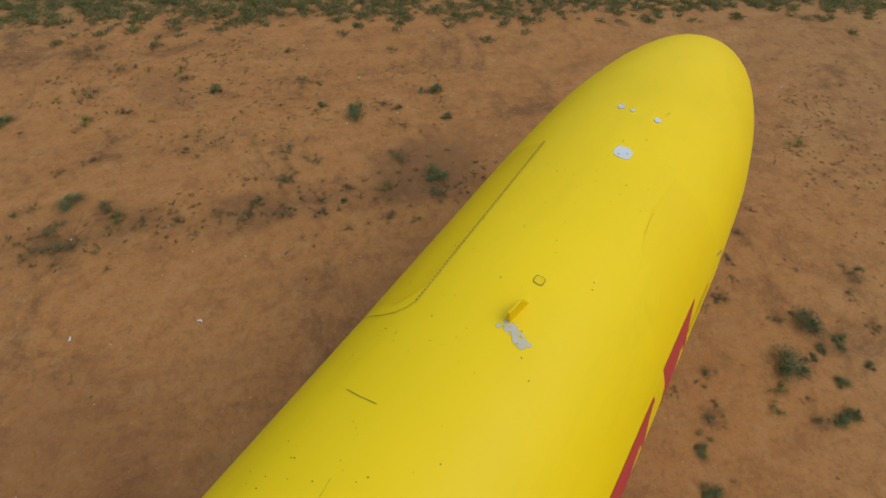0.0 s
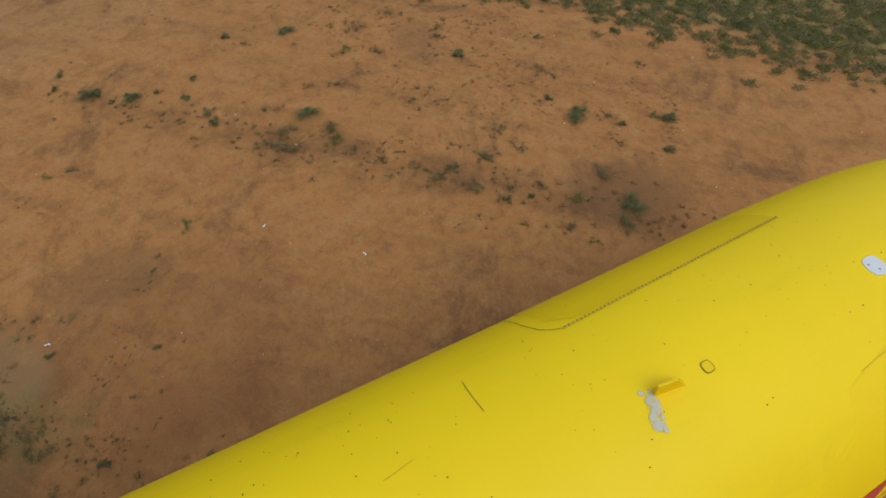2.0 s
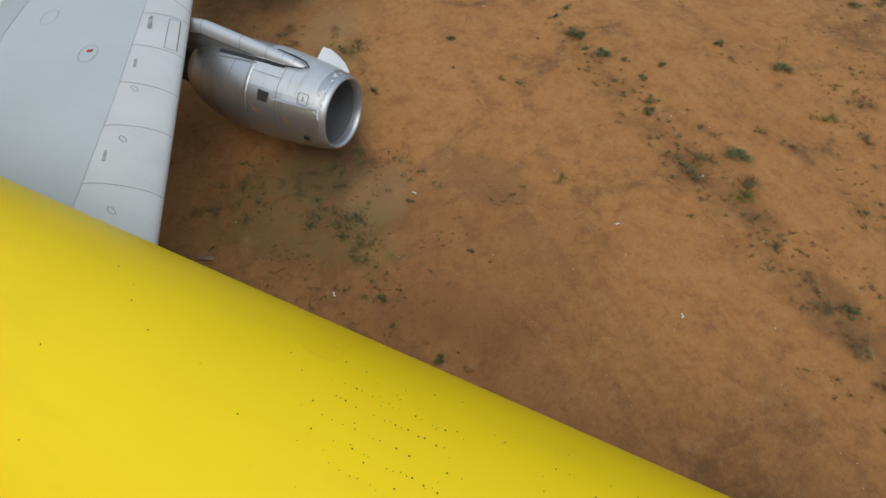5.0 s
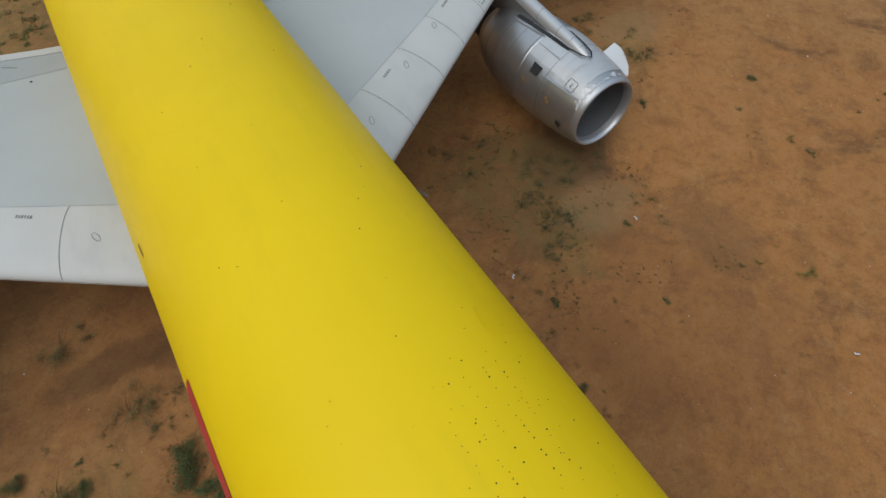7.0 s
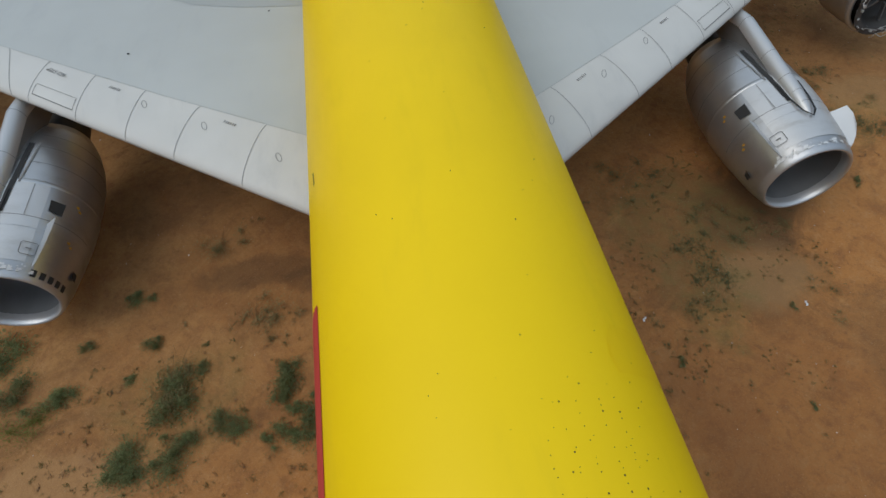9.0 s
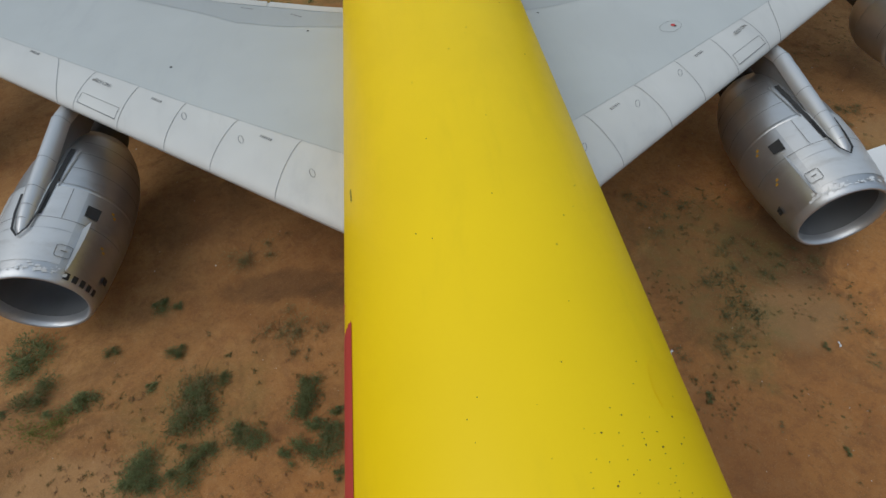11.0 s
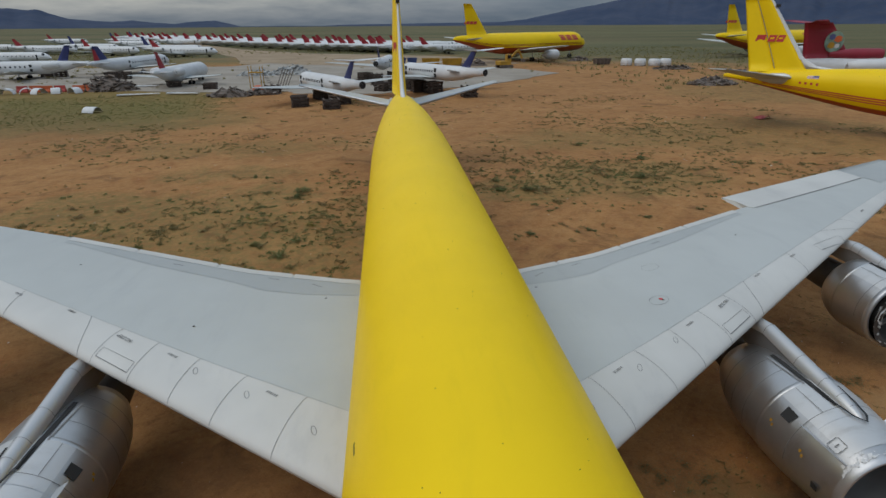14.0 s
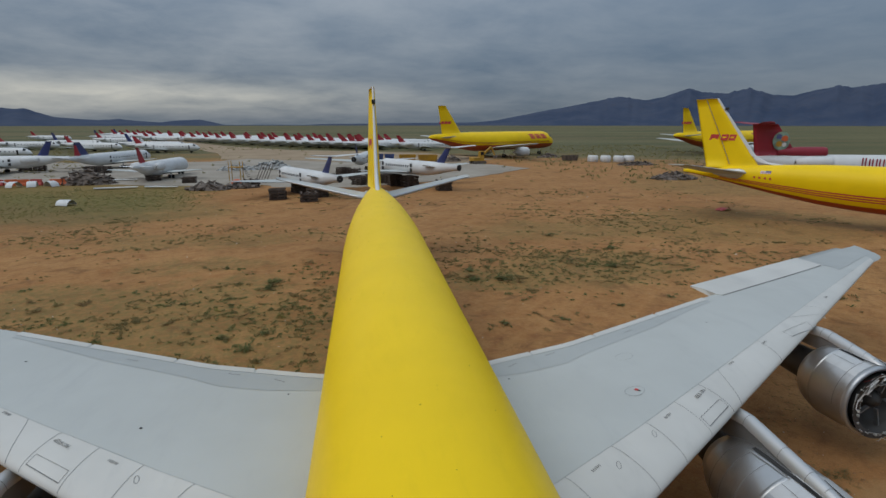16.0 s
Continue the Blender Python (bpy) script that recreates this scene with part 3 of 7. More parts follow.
# azimuth in degrees to the right of +y, and crest height in degrees
RIDGE = ((-180, 0.9), (-120, 0.6), (-70, 1.2), (-40, 1.5), (-30.5, 1.43), (-29.8, 1.31), (-28.9, 1.37), (-28, 1.02), (-26.9, 0.66), (-23.9, 0.43), (-22.3, 0.54), (-21, 0.39), (-19, 0.24), (-17.8, 0.4), (-15.6, 0.51), (-14.4, 0.25), (-13.4, 0), (-8.3, 0.03), (-6.1, 0), (-4.2, 0.09), (11.7, 0.26), (14, 0.49), (16.3, 0.94), (18.6, 1.39), (20.9, 1.77), (23.1, 2.19), (24.4, 2.45), (26, 2.75), (28.4, 2.35), (29.9, 2.59), (32.2, 3.37), (33.3, 3.03), (35.4, 2.83), (37.3, 3.28), (38.9, 2.65), (40.6, 2.51), (42.2, 2.93), (43.7, 3.24), (44.9, 3.06), (47, 3.33), (50, 3.6), (60, 3.4), (75, 2.6), (100, 1.4), (140, 0.7), (180, 0.9))
rows = ((0.80, 0.0), (0.86, 0.22), (0.91, 0.5), (0.96, 0.8), (1.0, 1.0), (1.06, 0.5))
azs = np.arange(-180, 180.01, 0.2)
crest = np.interp(azs, [a for a, _ in RIDGE], [h for _, h in RIDGE])
mv, mf = [], []
for a, h in zip(azs, crest):
    for d, part_h in rows:
        r = 3900 * d
        bump = 1 + 0.2 * noise.noise((a * 0.8, d * 14, 2)) * (part_h < 0.95) + 0.025 * noise.noise((a * 1.1, 9, 0)) + 0.03 * noise.noise((a * 3.1, 4, 0))
        z = max(-2.0, 3900 * math.tan(radians(h)) * part_h * bump + (2 if part_h > 0 else -4))
        rr = r + 60 * noise.noise((a * 1.2, d * 9, 5))
        mv.append((rr * math.sin(radians(a)), rr * math.cos(radians(a)), z))
for i in range(len(azs) - 1):
    for j in range(len(rows) - 1):
        p = i * len(rows) + j
        mf.append((p, p + len(rows), p + len(rows) + 1, p + 1))
part("mountain_backdrop", data("mountain_backdrop", mv, mf, HAZY_ROCK, True), kind="structure")

# ---------------------------------------------------------------- the four-engined freighter
# stations: y, centre height, half width, height above and below the centre
HULL = ((-0.75, 3.35, 0.02, 0.02, 0.02), (-0.55, 3.36, 0.36, 0.34, 0.36), (-0.1, 3.40, 0.72, 0.72, 0.72), (0.6, 3.5, 1.05, 1.08, 1.1), (1.6, 3.7, 1.36, 1.42, 1.45), (2.8, 3.92, 1.61, 1.68, 1.75), (4.2, 4.1, 1.77, 1.81, 1.98), (6.0, 4.21, 1.85, 1.86, 2.15), (7.5, 4.235, 1.865, 1.865, 2.3), (12.0, 4.235, 1.865, 1.865, 2.45), (34.0, 4.235, 1.865, 1.865, 2.6), (37.0, 4.235, 1.86, 1.865, 2.66), (40.0, 4.26, 1.8, 1.82, 2.62), (44.0, 4.36, 1.58, 1.68, 2.38), (48.0, 4.5, 1.26, 1.36, 1.85), (52.0, 4.62, 0.88, 1.0, 1.15), (56.0, 4.7, 0.36, 0.58, 0.42), (58.0, 4.72, 0.08, 0.2, 0.1))
HULL = tuple((6 - (6 - y) * 0.87, zc, rx * (0.95 if y < 3.5 else 0.975 if y < 5 else 1), u * (0.985 if y < 5 else 1), d) if y < 6 else (y, zc, rx, u, d) for y, zc, rx, u, d in HULL)
hull = spline(HULL, 0.5)
hull[:, 2] *= 1 - 0.075 * np.clip((7.5 - hull[:, 0]) / 6, 0, 1)
hull[:, 3] *= 1 + 0.05 * np.clip((6.5 - hull[:, 0]) / 6, 0, 1)
R0, ZC = 1.865, 4.235


def nose_lean(y):
    """The forward fuselage leans a few centimetres towards +x."""
    return 0.08 * min(1.0, max(0.0, (11 - y) / 10))


def nose_set(geo):
    return [(x + nose_lean(y), y, z) for x, y, z in geo[0]], geo[1]


def skin(y, th, lift=0.004):
    a = radians(th)
    return ((R0 + lift) * math.sin(a) + nose_lean(y), y, ZC + (R0 + lift) * math.cos(a))


def skin_normal(th):
    return (math.sin(radians(th)), 0, math.cos(radians(th)))


def skin_line(pts, width, lift=0.005):
    fine_pts = []
    for (y0, t0), (y1, t1) in zip(pts, pts[1:]):
        k = max(2, int(abs(t1 - t0) / 4) + int(abs(y1 - y0) / 0.6) + 1)
        fine_pts += [(y0 + (y1 - y0) * i / k, t0 + (t1 - t0) * i / k) for i in range(k)]
    fine_pts.append(pts[-1])
    return ribbon([skin(y, t, lift) for y, t in fine_pts], [skin_normal(t) for _, t in fine_pts], width)


def skin_patch(rows, lift=0.006, n=8):
    """A painted patch on the barrel: rows of (y, th_from, th_to)."""
    v, f = [], []
    for y, a, b in rows:
        v += [skin(y, a + (b - a) * i / n, lift) for i in range(n + 1)]
    for r in range(len(rows) - 1):
        for i in range(n):
            p = r * (n + 1) + i
            f.append((p, p + 1, p + n + 2, p + n + 1))
    return v, f


def disc_on_skin(y, th, r, lift=0.008, n=14, sq=0.0):
    c = Vector(skin(y, th, lift))
    e = Vector((math.cos(radians(th)), 0, -math.sin(radians(th))))
    pts = []
    for i in range(n):
        a = 2 * math.pi * i / n
        k = 1.0 / max(abs(math.cos(a)), abs(math.sin(a))) ** sq
        pts.append(tuple(c + e * (r * k * math.cos(a)) + Vector((0, r * k * math.sin(a), 0))))
    low = [tuple(Vector(p) - Vector(skin_normal(th)) * 0.02) for p in pts]
    return pts + low, [tuple(range(n)), *[(i, i + n, (i + 1) % n + n, (i + 1) % n) for i in range(n)]]


# wing plan: span x, leading y, trailing y
def lead(x):
    return 20.57 + 0.689 * (x - 2.23)


def trail(x):
    return float(np.interp(x, (1.0, 2.7, 5.4, 12.0, 22.6), (28.15, 28.42, 29.03, 31.65, 35.35)))


def wing_half(x):
    return float(np.interp(x, (1, 12, 22.6), (0.40, 0.24, 0.09)))


def foil(c):
    return (0.2969 * math.sqrt(c) - 0.126 * c - 0.3516 * c**2 + 0.2843 * c**3 - 0.1036 * c**4) / 0.1


def wing_z(x, c, side=1):
    base = 2.78 + 0.06 * (x - 1.9) + c * 0.16
    return base + side * wing_half(x) * max(0.0, foil(c)) * (1.0 if side > 0 else 1.15)


def wing_pt(x, c, side=1, lift=0.0):
    return (x, lead(x) + c * (trail(x) - lead(x)), wing_z(x, c, side) + lift)


def on_wing(x, y, lift=0.006):
    c = min(1.0, max(0.0, (y - lead(x)) / (trail(x) - lead(x))))
    return (x, y, wing_z(x, c) + lift)


def slat_c(x):
    """Chord fraction at the back of the leading-edge panels."""
    return float(np.interp(x, (1, 4.2, 8.5, 13, 22.6), (0.22, 0.215, 0.21, 0.21, 0.2)))


XS = [1.2 + i * (21.6 - 1.2) / 34 for i in range(35)]


def wing_skin(c0s, c1s, sides=(1,), lift=0.0, xs=XS, n=12):
    v, f = [], []
    m = n + 1
    for x in xs:
        a, b = c0s(x), c1s(x)
        for sd in sides:
            for i in range(m):
                u = i / n
                c = a + (b - a) * (u if a > 0 else u * u)
                v.append(wing_pt(x, c, sd, lift))
    w = m * len(sides)
    for r in range(len(xs) - 1):
        for s in range(len(sides)):
            for i in range(n):
                p = r * w + s * m + i
                f.append((p, p + 1, p + w + 1, p + w))
    return v, f


def mirrored(geo, s):
    if s > 0:
        return geo
    return [(-x, y, z) for x, y, z in geo[0]], [tuple(reversed(q)) for q in geo[1]]


def wing_line(pts, width=0.022, lift=0.008):
    out = []
    for (x0, y0), (x1, y1) in zip(pts, pts[1:]):
        k = 8
        out += [(x0 + (x1 - x0) * i / k, y0 + (y1 - y0) * i / k) for i in range(k)]
    out.append(pts[-1])
    return ribbon([on_wing(x, y, lift) for x, y in out], [(0, 0, 1)] * len(out), width)


def wing_oval(x, y, a, b, turn, width=0.02, n=22):
    pts = []
    for i in range(n + 1):
        t = 2 * math.pi * i / n
        u, w = a * math.cos(t), b * math.sin(t)
        pts.append((x + u * math.cos(turn) - w * math.sin(turn), y + u * math.sin(turn) + w * math.cos(turn)))
    return ribbon([on_wing(px, py, 0.008) for px, py in pts], [(0, 0, 1)] * len(pts), width)


def text_bars(x, y, turn, count, h=0.065):
    """A stencilled word too small to read, as short dark bars."""
    out = []
    for i in range(count):
        off = (i - (count - 1) / 2) * 0.05
        cx, cy = x + off * math.cos(turn), y + off * math.sin(turn)
        px, py = -math.sin(turn) * h / 2, math.cos(turn) * h / 2
        out.append(ribbon([on_wing(cx - px, cy - py, 0.008), on_wing(cx + px, cy + py, 0.008)], [(0, 0, 1)] * 2, 0.024 if i % 3 else 0.034))
    return join(out)


SWEEP = math.atan(0.689)


def build_wing(parent, s):
    w = part("wing", data("wing", *mirrored(join([wing_skin(slat_c, lambda x: 1.0), wing_skin(lambda x: 0.12, lambda x: 1.0, (-1,))]), s), WING_GREY, True), parent, "pale blue-grey painted wing box")
    part("leading_edge", data("leading_edge", *mirrored(join([wing_skin(lambda x: 0.0, slat_c, (1,), 0.003), wing_skin(lambda x: 0.0, lambda x: 0.14, (-1,), -0.003)]), s), WING_PALE, True), w, "lighter grey leading-edge panels with dark joints")
    # rounded tip
    tip = []
    for k in range(6):
        u = k / 5
        x = 21.6 + 1.25 * math.sin(u * math.pi / 2)
        shrink = 0.55 + 0.45 * math.cos(u * math.pi / 2)
        ly = lead(21.6) + 1.25 * 0.689 * u + 0.5 * u**3
        ty = trail(21.6) + 0.75 + 0.45 * u
        for sd in (1, -1):
            for i in range(9):
                c = (i / 8) ** 1.3
                y = ly + (ty - ly) * c
                tip.append((x, y, 2.78 + 0.06 * (x - 1.9) + 0.16 * c + sd * 0.10 * shrink * max(0, foil(c)) * (1 - u**2 * 0.9)))
    tf = [(k * 18 + o + i, k * 18 + o + i + 1, (k + 1) * 18 + o + i + 1, (k + 1) * 18 + o + i) for k in range(5) for o in (0, 9) for i in range(8)]
    part("wing_tip", data("wing_tip", *mirrored((tip, tf), s), WING_DARK, True), w, "darker grey rounded wing tip")

    # darker hinged panels along the back of the inner wing, and their strip of edge metal
    def panel(xa, xb, ya, yb, lift, mat, name, n=10):
        xs = [xa + (xb - xa) * i / n for i in range(n + 1)]
        pv, pf = [], []
        for x in xs:
            for j in range(4):
                y = ya(x) + (yb(x) - ya(x)) * j / 3
                pv.append(on_wing(x, y, lift))
        for i in range(n):
            for j in range(3):
                p = i * 4 + j
                pf.append((p, p + 1, p + 5, p + 4))
        part(name, data(name, *mirrored((pv, pf), s), mat, True), w)

    front = lambda x: float(np.interp(x, (1.9, 3.7, 4.8, 5.7, 8.3, 11.6), (27.2, 27.25, 27.5, 28.05, 29.2, 31.0)))
    panel(1.95, 11.7, front, lambda x: trail(x) - 0.28, 0.007, WING_DARK, "spoiler_panel", 24)
    for xa, xb in ((2.0, 4.05), (4.12, 6.4), (6.47, 9.2), (9.27, 11.75)):
        panel(xa, xb, lambda x: trail(x) - 0.27, lambda x: trail(x) + 0.05, 0.012, WING_PALE, "edge_panel", 6)
    # outer aileron standing back from the inner wing, with a slanted inboard end
    ail_v, xin, x_end = [], (12.05 if s > 0 else 16.0), 18.8
    for i in range(13):
        x = xin + (x_end - xin) * i / 12
        back_y = 33.05 + (x - 12.2) * 0.318
        fwd = trail(x) - 0.35
        if i == 0:
            back_y = fwd + 0.55
        zf, zb = wing_z(x, 0.93) + 0.015, wing_z(x, 1.0) - 0.02
        ail_v += [(x, fwd, zf), (x, (fwd + back_y) / 2, (zf + zb) / 2 + 0.02), (x, back_y, zb + 0.02), (x, back_y, zb - 0.02), (x, fwd, zf - 0.2)]
    xo, yt = xin + 0.4, 33.05 + (xin - 12.05) * 0.318
    ail_v[0:5] = [(xo, trail(xo) - 0.1, wing_z(xo, 0.96) + 0.015), (xo - 0.07, yt - 0.6, wing_z(xo, 1) + 0.02), (xin + 0.15, yt, wing_z(xin, 1)), (xin + 0.15, yt, wing_z(xin, 1) - 0.04), (xo, trail(xo) - 0.1, wing_z(xo, 1) - 0.2)]
    ail_f = [(i * 5 + j, i * 5 + (j + 1) % 5, (i + 1) * 5 + (j + 1) % 5, (i + 1) * 5 + j) for i in range(12) for j in range(5)] + [(0, 1, 2, 3, 4)]
    part("aileron", data("aileron", *mirrored((ail_v, ail_f), s), WING_PALE), w, "pale aileron standing behind the wing")
    part("aileron_gap", data("aileron_gap", *mirrored(wing_line([(xin + 0.5, trail(xin + 0.5) - 0.32), (16.6, trail(16.6) - 0.36), (18.7, trail(18.7) - 0.33)], 0.05, 0.02), s), SEAM), w)
    outer_v = []
    for i in range(9):
        x = 18.84 + (21.75 - 18.84) * i / 8
        fwd, back_y = lead(x) + 0.42 * (trail(x) - lead(x)), 33.05 + (x - 12.2) * 0.318
        for j in range(5):
            y = fwd + (back_y - fwd) * j / 4
            outer_v.append((x, y, on_wing(x, min(y, trail(x)), 0.014)[2] - 0.03 * max(0.0, y - trail(x))))
        outer_v.append((x, back_y - 0.02, wing_z(x, 1.0) - 0.05))
        outer_v.append((x, trail(x) - 0.3, wing_z(x, 0.95, -1) - 0.02))
    outer_f = [(i * 7 + j, i * 7 + j + 1, (i + 1) * 7 + j + 1, (i + 1) * 7 + j) for i in range(8) for j in range(6)]
    part("outer_panel", data("outer_panel", *mirrored((outer_v, outer_f), s), WING_DARK, True), w, "darker grey outer wing panel")
    # joints of the leading edge, chordwise and along its back
    bows = ((2.88, 22.6, 3.4, 21.32), (4.2, 23.56, 4.72, 22.2), (5.35, 24.22, 5.72, 22.85), (6.45, 24.95, 6.8, 23.6), (7.5, 25.6, 7.88, 24.62), (8.5, 26.25, 8.28, 24.75), (10.8, 27.7, 10.9, 26.55), (13.0, 28.9, 14.6, 29.15), (14.3, 29.9, 15.0, 29.45))
    for xr, yr, xl, yl in bows:
        pts = []
        for i in range(27):
            u = 1 - (1 - i / 26) ** 2
            x = xr + (xl - xr) * (u ** 0.75)
            y0, y1 = lead(xr) + slat_c(xr) * (trail(xr) - lead(xr)), lead(xl) + 0.004
            pts.append((x, y0 + (y1 - y0) * u))
        part("panel_joint", data("panel_joint", *mirrored(ribbon([on_wing(x, y, 0.009) for x, y in pts], [(0, 0, 1)] * len(pts), 0.013), s), JOINT), w)
    part("panel_joint", data("panel_joint", *mirrored(wing_line([(x, lead(x) + slat_c(x) * (trail(x) - lead(x))) for x in (1.9, 5, 8, 12, 16, 20)], 0.012), s), WING_DARK), w)
    # hatch in front of each engine mount
    for hx, hy, sz in ((7.35, 24.25, 1.0), (12.9, 28.0, 1.5)):
        a = [(hx - 0.5 * sz, hy - 0.35), (hx + 0.42 * sz, hy + 0.3), (hx + 0.33 * sz, hy + 0.52), (hx - 0.58 * sz, hy - 0.1), (hx - 0.5 * sz, hy - 0.35)]
        part("mount_hatch", data("mount_hatch", *mirrored(wing_line(a, 0.011, 0.011), s), SEAM), w)
        part("hatch_gap", data("hatch_gap", *mirrored(wing_line(a[0:2], 0.024, 0.012), s), SEAM), w)
    # filler caps and service panels
    for x, y, a, b, t in ((2.66, 21.75, 0.11, 0.045, 1.25), (4.1, 22.83, 0.11, 0.045, 1.25), (5.34, 23.67, 0.11, 0.045, 1.25), (5.78, 25.4, 0.3, 0.2, 0.5), (6.5, 27.4, 0.3, 0.2, 0.5)):
        if s < 0 and a > 0.2:
            continue
        part("filler_panel", data("filler_panel", *mirrored(wing_oval(x, y, a, b, t, 0.014 if a < 0.2 else 0.009), s), JOINT), w)
    if s > 0:
        part("fuel_cap", data("fuel_cap", *wing_oval(5.86, 25.45, 0.03, 0.03, 0, 0.06, 8), RED), w)
    for x, y, cnt in ((6.0, 24.25, 6), (3.6, 22.8, 6), (9.1, 26.3, 6), (10.9, 27.3, 6), (4.6, 28.35, 7), (7.6, 29.3, 7), (3.3, 27.9, 7), (15.8, 30.3, 5)):
        part("stencil", data("stencil", *mirrored(text_bars(x, y, SWEEP if y < 28 or x > 12 else 0.35, cnt), s), SEAM), w, kind="stuff")
    for x, y in ((10.25, 29.1), (2.95, 27.0), (5.9, 25.4)):
        part("drain_spot", data("drain_spot", *mirrored(wing_oval(x, y, 0.016, 0.016, 0, 0.032, 8), s), DARK), w)
    me = lettering("NO STEP", 0.14, SEAM, "no_step_lettering")
    px, py = 7.3, 25.0
    pz = on_wing(px, py)[2] + 0.012
    part("no_step_lettering", me, w, "dark stencilled NO STEP", pose(s * px, py, pz, 0, 0, 180 + s * 38))
    return w


def build_engine(parent, x, y0, zc, inlet):
    """A fan engine on its pylon; y0 is the lip of its inlet (or of the bare fan case)."""
    sd = 1 if x > 0 else -1
    e = part("engine", data("engine", *lathe_geo([(1.05, 1.10), (1.5, 1.15), (1.9, 1.168), (2.15, 1.165)], 64), NACELLE, True), parent, "grey metal fan cowl with soot and stains", pose(x, y0, zc))
    part("upper_panel", data("upper_panel", *lathe_geo([(1.07, 1.107), (1.3, 1.135), (1.5, 1.154), (1.9, 1.172), (2.12, 1.17)], 22, -44, 44), COWL_PALE, True), e, "paler top panel of the cowl")
    if inlet:
        part("upper_inlet_panel", data("upper_inlet_panel", *lathe_geo([(0.34, 1.013), (0.45, 1.034), (0.75, 1.072), (1.05, 1.109)], 22, -44, 44), COWL_PALE, True), e)
        part("inlet_cowl", data("inlet_cowl", *lathe_geo([(0.16, 0.965), (0.45, 1.03), (1.05, 1.105)], 48), NACELLE, True), e)
        part("inlet_lip", data("inlet_lip", *lathe_geo([(0.17, 0.968), (0.08, 0.945), (0.02, 0.915), (0.0, 0.885), (0.03, 0.855), (0.12, 0.83), (0.25, 0.82)], 48), ALU, True), e, "polished metal inlet lip")
        part("inlet_duct", data("inlet_duct", *lathe_geo([(0.24, 0.82), (0.7, 0.84), (1.3, 0.86), (1.32, 0.3), (1.32, 0.0)], 40), DUCT, True), e)
        part("spinner", data("spinner", *lathe_geo([(0.95, 0.01), (1.05, 0.1), (1.2, 0.2), (1.33, 0.26)], 24), DUCT, True), e)
        # chipped paint round the front joint
        chips = []
        rnd = random.Random(int(abs(x) * 10) + sd)
        for i in range(58):
            a = rnd.choice((-sd * 22, sd * 14, -sd * 48)) + rnd.gauss(0, 11)
            yy, wd, ln = 0.14 + abs(rnd.gauss(0, 0.06)), rnd.uniform(0.008, 0.05), rnd.uniform(0.012, 0.06)
            r = 0.972 + (yy - 0.16) * 0.22 + 0.006
            q = []
            for da, dy in ((-wd, -ln), (wd * 0.7, -ln * 0.6), (wd, ln * 0.7), (-wd * 0.6, ln)):
                aa, rr = radians(a) + da, 0.976 + max(0.0, yy + dy * 0.6 - 0.16) * 0.222 + 0.009
                q.append((rr * math.sin(aa), yy + dy * 0.6, rr * math.cos(aa)))
            chips.append((q, [(0, 1, 2, 3)]))
        part("chipped_paint", data("chipped_paint", *join(chips), WHITE), e, "flaked white primer", kind="stuff")
        if sd < 0:
            tear = [(lathe_geo([(0.10, 0.962), (0.14, 0.975), (0.24, 0.99)], 3, 52 + i * 9.5, 58 + i * 9.5)) for i in range(5)]
            part("torn_lip", data("torn_lip", *join(tear), DARK), e, "dark torn gaps in the lip")
        # strake on each shoulder
        for a in (-52, 52):
            m = pose(0, 0, 0, 0, a, 0)
            g = ([(-0.02, 0.25, 1.0), (0.02, 0.25, 1.0), (0.02, 1.25, 1.1), (-0.02, 1.25, 1.1), (0, 0.3, 1.08), (0, 0.45, 1.22), (0, 0.68, 1.36), (0, 0.95, 1.45), (0, 1.2, 1.46)], [(0, 4, 5, 6, 7, 8, 3), (1, 2, 8, 7, 6, 5, 4), (0, 1, 4), (3, 8, 2)])
            part("strake", data("strake", *moved(g, m), WHITE if a * sd > 0 else PYLON), e)
        hatch = [(0.51, -0.13), (0.48, -0.10), (0.48, 0.10), (0.51, 0.13), (0.71, 0.13), (0.74, 0.10), (0.74, -0.10), (0.71, -0.13), (0.51, -0.13)]
        am = -43 * sd
        rr = 1.064
        hp = [((rr + (yy - 0.48) * 0.13) * math.sin(radians(am) + u / rr), yy, (rr + (yy - 0.48) * 0.13) * math.cos(radians(am) + u / rr)) for yy, u in hatch]
        part("access_hatch", data("access_hatch", *ribbon(hp, [(math.sin(radians(am)), 0, math.cos(radians(am)))] * 9, 0.014), SEAM), e)
        latch = [((rr + 0.02) * math.sin(radians(am) + u / rr), 0.61, (rr + 0.02) * math.cos(radians(am) + u / rr)) for u in (-0.05, 0.05)]
        part("hatch_latch", data("hatch_latch", *ribbon(latch, [(math.sin(radians(am)), 0, math.cos(radians(am)))] * 2, 0.022), SEAM), e)
        for yy, aa, k in ((1.66, -54 * sd, 0.17), (0.5, -98 * sd, 0.1)):
            r2 = 1.165 if yy > 1 else 1.06
            r2 += 0.012
            q = [(r2 * math.sin(radians(aa) + du / r2), yy + dy, r2 * math.cos(radians(aa) + du / r2)) for dy, du in ((-k * 0.8, -k * 0.75), (-k, k * 0.7), (k * 0.85, k * 0.8), (k * 0.8, -k * 0.8))]
            part("open_port", data("open_port", q, [(0, 1, 2, 3)], DARK), e, "dark open port in the cowl")
        bars = []
